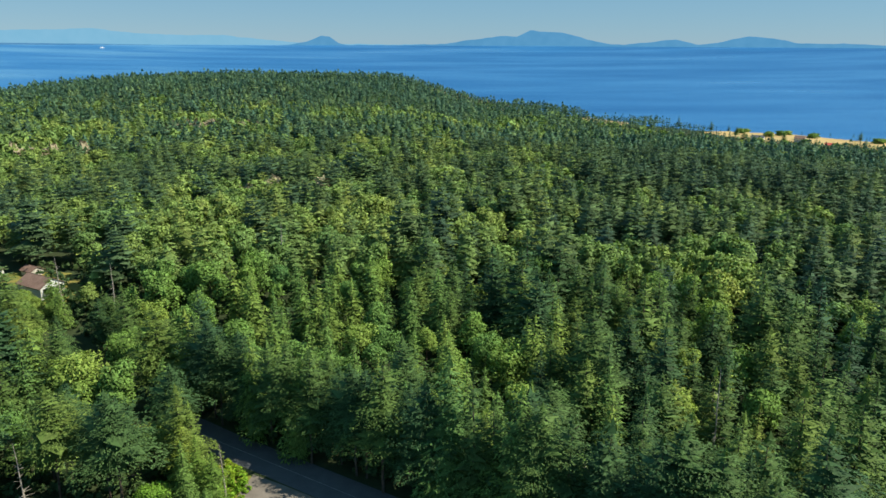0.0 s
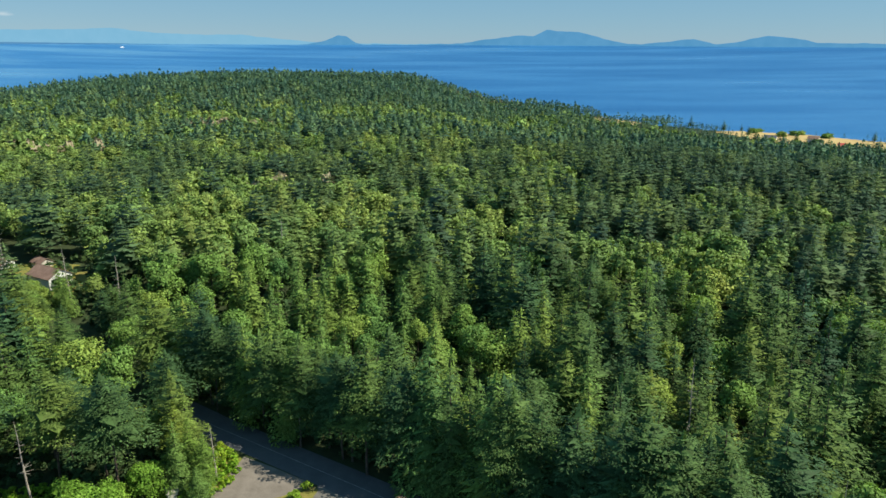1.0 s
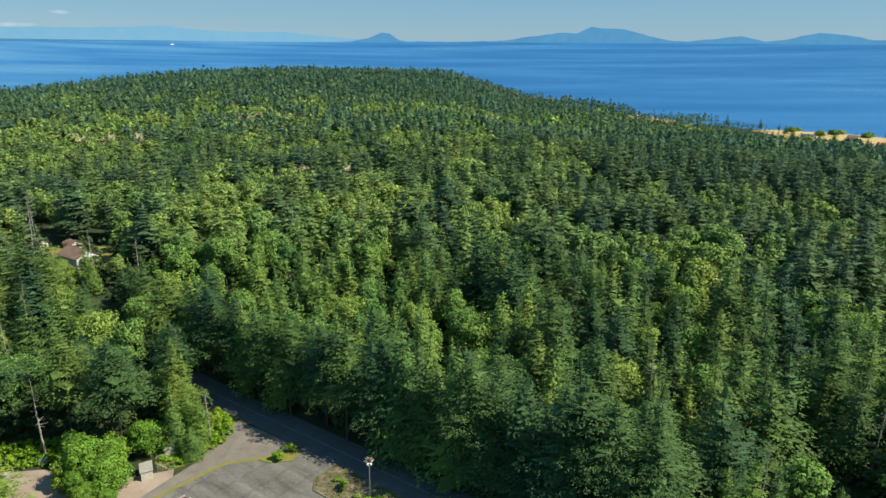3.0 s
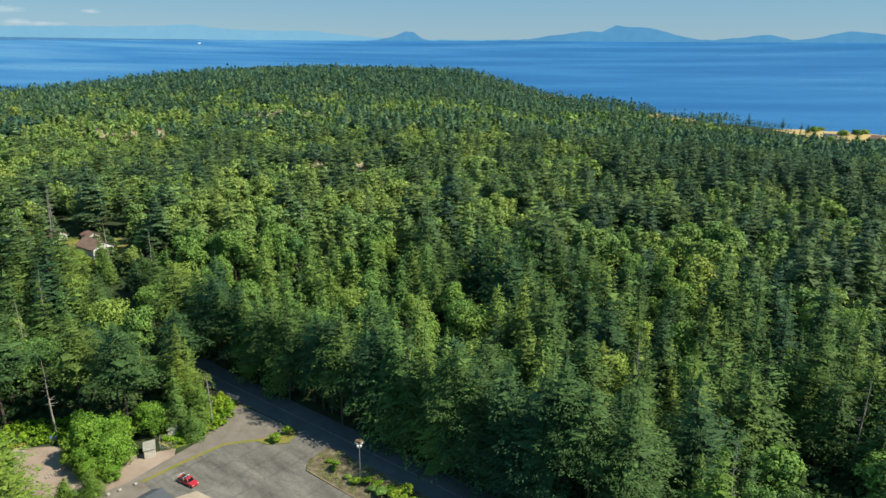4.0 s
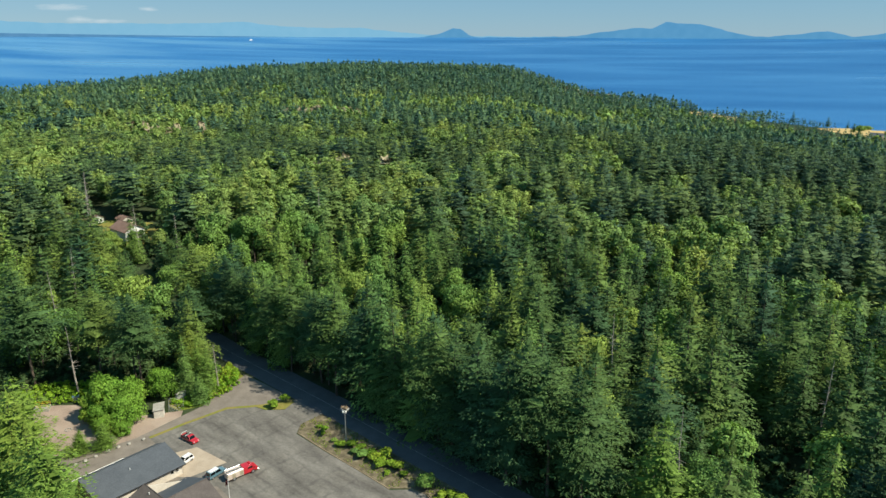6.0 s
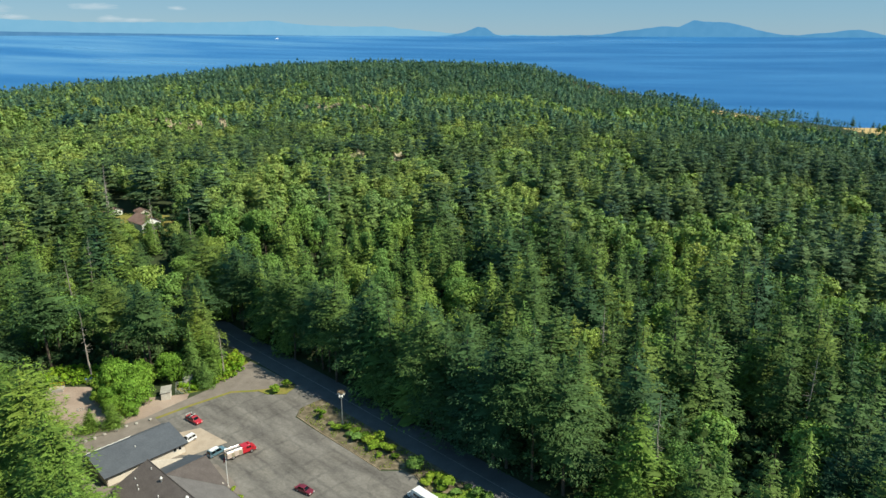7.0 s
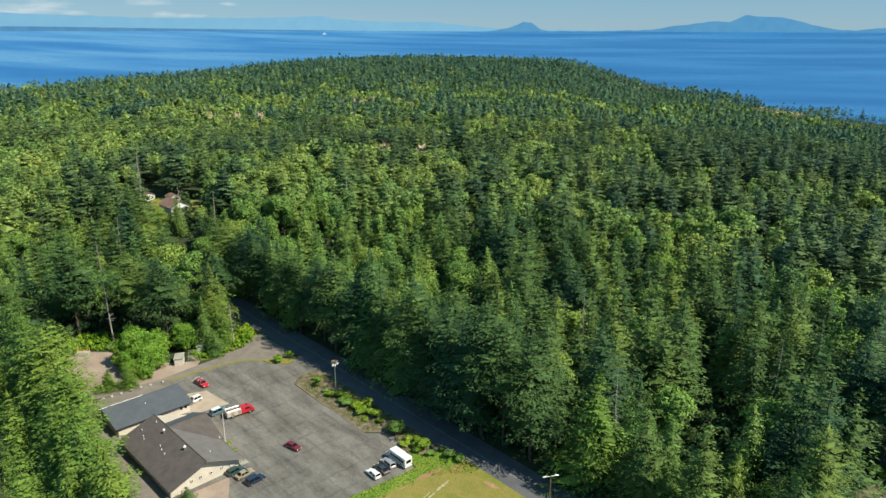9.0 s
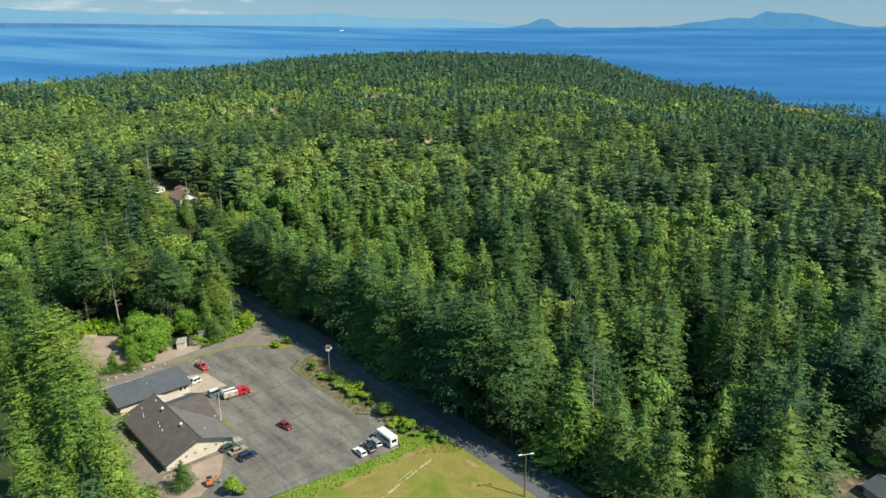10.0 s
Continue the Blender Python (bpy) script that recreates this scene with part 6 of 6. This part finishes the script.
BRIGHT, DARK = "bright yellow-green clipped shrub in the planting bed", "dark green rounded shrub in the planting bed"
for x, y, r, h, dk in [(-10.2, 124.5, 1.4, 1.9, 0), (-3.5, 118.6, 1.2, 1.4, 0), (-0.8, 119.2, 1.5, 1.7, 0), (1.8, 118.2, 1.3, 1.6, 0), (3.4, 115.2, 1.8, 1.8, 1), (6.8, 113.9, 1.7, 2.0, 0), (8.9, 112.4, 1.7, 2.1, 0), (9.3, 116.5, 1.4, 2.4, 0),
                       (13.6, 111.8, 1.6, 2.0, 0), (11.4, 109.4, 0.9, 1.0, 0), (21.9, 105.2, 2.6, 3.0, 1), (26.3, 102.6, 1.5, 1.7, 0), (28.4, 103.4, 1.4, 1.6, 0), (31.2, 100.4, 2.4, 3.0, 0), (25.3, 100.6, 1.2, 1.0, 0), (-6.3, 120.6, 1.0, 0.9, 1), (5.2, 116.6, 1.4, 1.6, 0), (0.6, 116.4, 1.2, 1.2, 1), (11.2, 112.6, 1.5, 1.7, 0), (-12.4, 126.6, 0.9, 0.8, 0), (15.6, 109.6, 1.1, 1.1, 0), (29.0, 100.8, 1.4, 1.5, 0), (33.5, 98.6, 1.3, 1.2, 1)]:
    shrub(x, y, r * 1.2, h * 1.05, DARK if dk else BRIGHT, bool(dk))
# dark scrub added to stand in for the shadow on the lawn corner
for x, y, r, h in [(38.6, 99.4, 2.0, 1.7), (41.4, 98.0, 1.8, 1.4), (35.9, 101.2, 1.2, 1.0)]:
    shrub(x, y, r, h, "dark green scrub added where a shadow lies at the roadside", True)
shrub(-29.3, 134.6, 1.9, 2.3, "round clipped yellow-green shrub at the lot's corner")
shrub(-27.2, 138.0, 1.4, 2.6, "upright bright-green shrub at the road's edge")
for x, y, r, h in [(-18.0, 88.4, 0.9, 0.8), (-15.0, 85.7, 1.0, 0.9), (-12.3, 83.5, 0.9, 0.8)]:
    shrub(x, y, r, h, "low green shrub against the hall's wall")
for x, y, r, h in [(139, 121, 3.0, 2.6), (145, 119.5, 3.2, 2.8), (133, 119, 2.4, 2.2), (129, 115, 2.2, 2.4), (151, 117, 2.6, 2.4)]:
    shrub(x, y, r, h, "bright garden shrub by the cottage", group="garden shrubs")
for x, y, r, h in [(1.6, 62.5, 3.0, 4.2)]:
    shrub(x, y, r, h, "tall rounded green bush at the lot's edge")

# dense leafy bushes round the yard
M_BUSH = foliage("bush_leaves", [(0.0, (0.11, 0.23, 0.035)), (0.5, (0.17, 0.31, 0.045)), (1.0, (0.28, 0.38, 0.06))], True, 0.1, 0.3)
BUSHES = []
for i in range(3):
    v, f, nv = broadleaf(R0, 10.0, [5.0, 5.6, 4.6][i], 34, 7000, 0.36, base=0.02, quad=False, leafy=0.55, core=0.45, lump=(0.20, 0.42))
    BUSHES.append((mesh_of("bush_leaves", v, f, M_BUSH, None, nv), trunk_mesh("bush_stem", 7.0, 0.2, M_BARK, R0, 14)))
yr = np.random.RandomState(14)
for x, y, h, w in [(-72.0, 120.5, 12.0, 1.15), (-65.2, 117.6, 9.6, 1.0), (-67.8, 112.6, 5.5, 0.6), (-63.0, 113.4, 4.0, 0.5), (-75.6, 118.0, 8.0, 0.8), (-77.5, 126.0, 10.5, 1.0), (-69.0, 126.5, 9.5, 0.9), (-70.5, 114.8, 7.5, 0.75), (-63.5, 133.5, 10, 0.9)]:
    leaves, stem = BUSHES[yr.randint(3)]
    t = thing("leafy_bush", pose(x, y, 0.0, 0, 0, yr.uniform(0, 360)), "dense bright-green leafy bush at the yard's edge", "bush", "leafy bushes round the yard")
    for nm, me in (("stem", stem), ("foliage", leaves)):
        o = part(nm, me, None, t)
        o.scale = (w, w, h / 9.6)
# single trees standing in the yard and along the road
for kind, x, y, h, w, lb in [
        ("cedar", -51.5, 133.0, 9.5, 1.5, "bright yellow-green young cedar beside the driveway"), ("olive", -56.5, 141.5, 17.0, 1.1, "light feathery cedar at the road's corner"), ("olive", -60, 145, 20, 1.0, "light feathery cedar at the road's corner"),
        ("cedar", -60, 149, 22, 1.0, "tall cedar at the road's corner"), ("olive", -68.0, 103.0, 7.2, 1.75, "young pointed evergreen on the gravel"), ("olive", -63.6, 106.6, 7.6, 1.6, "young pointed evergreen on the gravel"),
        ("fir", -10.2, 60.6, 8.5, 1.4, "young fir at the hall's corner"), ("fir", 92, 78, 9, 1.3, "young fir at the roadside"), ("fir", 99, 83, 11, 1.2, "young fir at the roadside"), ("fir", 106, 86, 13, 1.2, "young fir at the roadside"), ("leaf", 112, 95, 12, 1.0, "leafy tree at the forest's edge")]:
    plant(kind, x, y, 0.0, h, yr, w, False, lb)
cr = np.random.RandomState(77)
v, f, nv = broadleaf(R0, 10.0, 5.0, 14, 1700, 0.8, base=0.02, quad=False)
COAST_CROWN = mesh_of("coastal_crown", v, f, M_LEAF, None, nv)
for kind, x, y, h, w in [("fir", 379, 1145, 21, 1.0), ("leaf", 574, 1062, 17, 2.0), ("leaf", 480, 1045, 13, 1.7), ("leaf", 505, 1060, 12, 2.0), ("leaf", 455, 1085, 12, 1.8), ("fir", 430, 1040, 16, 1.2), ("leaf", 540, 1035, 11, 2.2), ("leaf", 600, 975, 12, 2.0),
                         ("fir", 470, 975, 16, 1.2), ("leaf", 440, 985, 12, 1.6), ("fir", 560, 935, 15, 1.3), ("leaf", 640, 930, 13, 1.9), ("fir", 620, 905, 17, 1.2), ("leaf", 505, 985, 9, 2.0), ("fir", 415, 1100, 18, 1.0), ("leaf", 690, 880, 12, 2.0), ("fir", 445, 1108, 14, 1.3), ("leaf", 468, 1098, 10, 2.2), ("leaf", 520, 1072, 10, 2.4), ("leaf", 552, 1052, 9, 2.4), ("leaf", 612, 985, 9, 2.6), ("fir", 590, 1000, 15, 1.3),
                         ("fir", 540, 915, 17, 1.3), ("leaf", 515, 925, 13, 1.8), ("fir", 488, 925, 16, 1.3), ("leaf", 462, 955, 13, 1.8), ("fir", 445, 960, 18, 1.2), ("fir", 420, 990, 18, 1.2), ("leaf", 585, 905, 13, 1.9), ("fir", 650, 890, 18, 1.2)]:
    if kind == "fir":
        plant(kind, x, y, float(land_height(x, y)), h, cr, w, False, "lone wind-shaped fir on the coast meadow")
        continue
    t = thing("coastal_tree", pose(x, y, float(land_height(x, y)), 0, 0, cr.uniform(0, 360)), "low rounded leafy tree on the coast meadow", "tree", "leafy trees on the coast meadow")
    for nm, me in (("trunk", BUSHES[0][1]), ("crown", COAST_CROWN)):
        o = part(nm, me, None, t)
        o.scale = (h * w * 0.075, h * w * 0.075, h * 0.1)
        o.location = (0, 0, -0.32 * h if nm == "crown" else 0)


def snag(x, y, h, label="bare grey dead tree standing among the firs"):
    t = thing("dead_tree", pose(x, y, float(land_height(x, y)), 1.5, -1, (x * 37) % 360), label, "dead tree", "dead trees in the forest")
    part("trunk", trunk_mesh("snag_trunk", h, 0.34, M_SNAG, np.random.RandomState(int(abs(x) * 10)), 26, True), None, t)


for x, y, h in [(-160, 236, 29), (-154, 230, 33), (-128, 224, 24), (-88, 129, 23), (-123, 176, 30), (-118, 160, 27), (-50, 141.5, 15), (118, 140, 26), (78, 104, 29), (-112, 226, 22), (-64, 268, 25), (66, 150, 30), (30, 128, 22)]:
    snag(x, y, h)


def clumps(name, x, y, hs, mat, label, category, rng, cards=16, kinds=6, tint=(0, 1), shape=0.6, z=None, size=0.42):
    """Low growth past counting: joined leaf clumps over the given spots."""
    models = [broadleaf(rng, 1, shape, 2, cards, size, base=0.0) for _ in range(kinds)]
    z = land_height(x, y) if z is None else z
    vs, fs, ts, ns = [], [], [], []
    off = 0
    for i in range(len(x)):
        v, f, nv = models[rng.randint(kinds)]
        a, s = rng.uniform(0, 6.28), hs[i]
        c, sn = math.cos(a) * s, math.sin(a) * s
        vs.append(np.stack([v[:, 0] * c - v[:, 1] * sn + x[i], v[:, 0] * sn + v[:, 1] * c + y[i], v[:, 2] * s + z[i] - 0.05], 1))
        ns.append(np.stack([(nv[:, 0] * c - nv[:, 1] * sn) / s, (nv[:, 0] * sn + nv[:, 1] * c) / s, nv[:, 2]], 1))
        fs.append(f + off)
        ts.append(np.full(len(v), rng.uniform(*tint)))
        off += len(v)
    ob = new(name, mesh_of(name, np.concatenate(vs), np.concatenate(fs), mat, np.concatenate(ts), np.concatenate(ns)))
    return tagged(ob, label, category, kind="stuff")


M_BRAMBLE = foliage("bramble_leaves", [(0.0, (0.14, 0.28, 0.03)), (0.5, (0.23, 0.38, 0.035)), (1.0, (0.36, 0.44, 0.05))], False, 0.1, 0.4)
M_UNDER = foliage("undergrowth_leaves", [(0.0, (0.045, 0.090, 0.038)), (1.0, (0.10, 0.155, 0.05))], False)
# understorey along the forest's edges
x, y, rng = scatter(3.0, -150, 200, 20, 260, 41)
edge = np.minimum(away(ROAD, x, y, False) - 4.4, away(SITE_CLEAR, x, y))
ok = in_view(x, y) & ((edge < 13) | inside(GAP_CLEAR, x, y)) & ~inside(SITE_CLEAR, x, y) & (away(ROAD, x, y, False) > 8.2) & (np.hypot(x + 48, y - 155) > 9)
clumps("understorey", x[ok], y[ok], rng.uniform(1.0, 4.6, ok.sum()), M_UNDER, "dark leafy undergrowth along the forest's edge", "undergrowth", rng, 90, tint=(0.0, 0.4), size=0.2)
x, y, rng = scatter(5.2, -330, 330, 20, 330, 46)
ok = in_view(x, y) & (near_eye(x, y) < 300) & free(x, y, 3.0) & (np.minimum(away(ROAD, x, y, False), away(SITE_CLEAR, x, y)) > 12)
ok |= in_view(x, y) & (inside(GAP_CLEAR, x, y) | (away(HOUSE_CLEAR, x, y) < 4) & ~inside(HOUSE_CLEAR, x, y))
clumps("forest_undergrowth", x[ok], y[ok], rng.uniform(2.0, 5.5, ok.sum()), M_UNDER, "dark green saplings and ferns between the forest trees", "undergrowth", rng, 28, tint=(0.1, 0.9), size=0.30)
# bramble thicket beyond the yard and green verge by the driveway
BRAMBLE = [(-111, 115), (-102, 135), (-87, 138), (-78, 132), (-86, 126), (-95, 124), (-100, 113)]
x, y, rng = scatter(1.3, -120, -40, 100, 165, 42)
ok = inside(BRAMBLE, x, y) | (inside(VERGE, x, y) & (away(VERGE, x, y) > 0.8))
clumps("bramble_thicket", x[ok], y[ok], rng.uniform(0.7, 2.2, ok.sum()), M_BRAMBLE, "bright green bramble thicket beside yard and driveway", "brambles", rng, 44, size=0.28, z=np.zeros(ok.sum()))
# rough grass: along the lot's edge, in the bed, over the lawn
x, y, rng = scatter(0.58, -55, 100, 30, 150, 43)
EDGE = [(0, 48), (11, 65.5), (22, 79.5), (31.5, 92), (37, 97), (41, 97.5)]
e = away(EDGE, x, y, False)
ok = inside(CORNER, x, y) | (inside(LAWN, x, y) & (e < 4.6 + 1.4 * wavy(x, y, 9, 2))) | (inside(BED, x, y) & (wavy(x, y, 6, 4) > 0.0) & (away(BED, x, y) > 0.4))
clumps("rough_grass", x[ok], y[ok], rng.uniform(0.2, 0.5, ok.sum()), M_GRASS_BLADE, "rough green grass along the lot and lawn edges", "grass", rng, 8, tint=(0.2, 0.75), z=np.full(ok.sum(), 0.06))
x, y, rng = scatter(1.5, 5, 110, 30, 100, 44)
ok = inside(LAWN, x, y) & (wavy(x, y, 14, 6) > -0.1)
clumps("lawn_tufts", x[ok], y[ok], rng.uniform(0.12, 0.28, ok.sum()), M_GRASS_BLADE, "thin dry tufts over the lawn", "grass", rng, 6, tint=(0.2, 1.0), z=np.full(ok.sum(), 0.06))
# bare tracks on the lawn, with ragged edges
def ragged_track(name, line, w, z, mat, label, category, rng):
    p = np.array(line, float)
    t = np.linspace(0, len(p) - 1, 6 * (len(p) - 1) + 1)
    q = np.stack([np.interp(t, np.arange(len(p)), p[:, i]) for i in (0, 1)], 1)
    d = np.gradient(q, axis=0)
    d /= np.linalg.norm(d, axis=1)[:, None]
    n = np.stack([-d[:, 1], d[:, 0]], 1)
    half = w / 2 * np.sin(np.linspace(0.25, 2.9, len(q)))[:, None]
    lo, hi = q - n * half * rng.uniform(0.35, 1.2, (len(q), 1)), q + n * half * rng.uniform(0.35, 1.2, (len(q), 1))
    ob = part(name, slab(bmesh.new(), np.concatenate([lo, hi[::-1]]), z - 0.02, z), mat)
    return tagged(ob, label, category, kind="structure")


pr = np.random.RandomState(9)
RED = "red-brown bare earth worn into the grass"
for k, (line, w) in enumerate([([(38.2, 95.2), (36.2, 92.2), (34.6, 89.8), (33.4, 88.0)], 1.7), ([(33.2, 87.2), (31.6, 84.6), (30.4, 82.6)], 0.7), ([(29.8, 81.2), (28.4, 78.8), (27.4, 77.2)], 0.6), ([(27.0, 76.6), (25.6, 74.4), (24.4, 72.6)], 1.5),
                               ([(39.4, 95.6), (41.0, 94.8), (42.2, 94.2)], 1.0), ([(49.0, 92.0), (51.0, 91.0), (53.2, 90.2)], 1.6), ([(52.6, 84.0), (53.6, 83.4), (54.6, 83.2)], 1.2)]):
    ragged_track("lawn_track", line, w, 0.078 + 0.002 * k, M_BARE, RED, "track", pr)
for k, (line, w) in enumerate([([(40.8, 90.0), (40.0, 87.6), (39.2, 85.4)], 0.9), ([(39.0, 84.9), (38.2, 82.0), (37.4, 79.8)], 0.75), ([(37.2, 79.2), (36.2, 76.0), (35.4, 73.4)], 0.8), ([(35.2, 72.8), (33.6, 69.4), (31.8, 66.2)], 0.8), ([(38.0, 84.6), (37.0, 81.6), (36.0, 79.0)], 0.35)]):
    ragged_track("lawn_path", line, w, 0.094 + 0.002 * k, M_PATH, "pale trodden stretch of a footpath across the grass", "path", pr)


# ---- meadows on the coast, lifted on the land ----
def meadow(poly, label, lift=0.7, step=8, mat=M_DRYGRASS):
    p = np.array(poly, float)
    xs, ys = np.arange(p[:, 0].min(), p[:, 0].max() + step, step), np.arange(p[:, 1].min(), p[:, 1].max() + step, step)
    gx, gy = np.meshgrid(xs, ys)
    v = np.stack([gx, gy, land_height(gx, gy) + lift], -1).reshape(-1, 3)
    w = len(xs)
    i = (np.arange(len(ys) - 1)[:, None] * w + np.arange(w - 1)).ravel()
    c = (v[i] + v[i + w + 1]) / 2
    i = i[inside(poly, c[:, 0], c[:, 1])]
    ob = new("meadow", mesh_of("meadow", v, np.stack([i, i + 1, i + w + 1, i + w], 1), mat))
    tagged(ob, label, "meadow", kind="structure")


for m in MEADOWS:
    meadow(m, "sun-dried straw-coloured meadow on the coastal bluff")
meadow(HOUSE_CLEAR, "dry grass clearing round the house", 0.35, 3, M_LAWN)
meadow([(127, 103), (131, 110), (139, 117), (143, 112), (140, 104), (134, 99)], "bare brown ground by the cottage", 0.1, 3, M_MULCH)
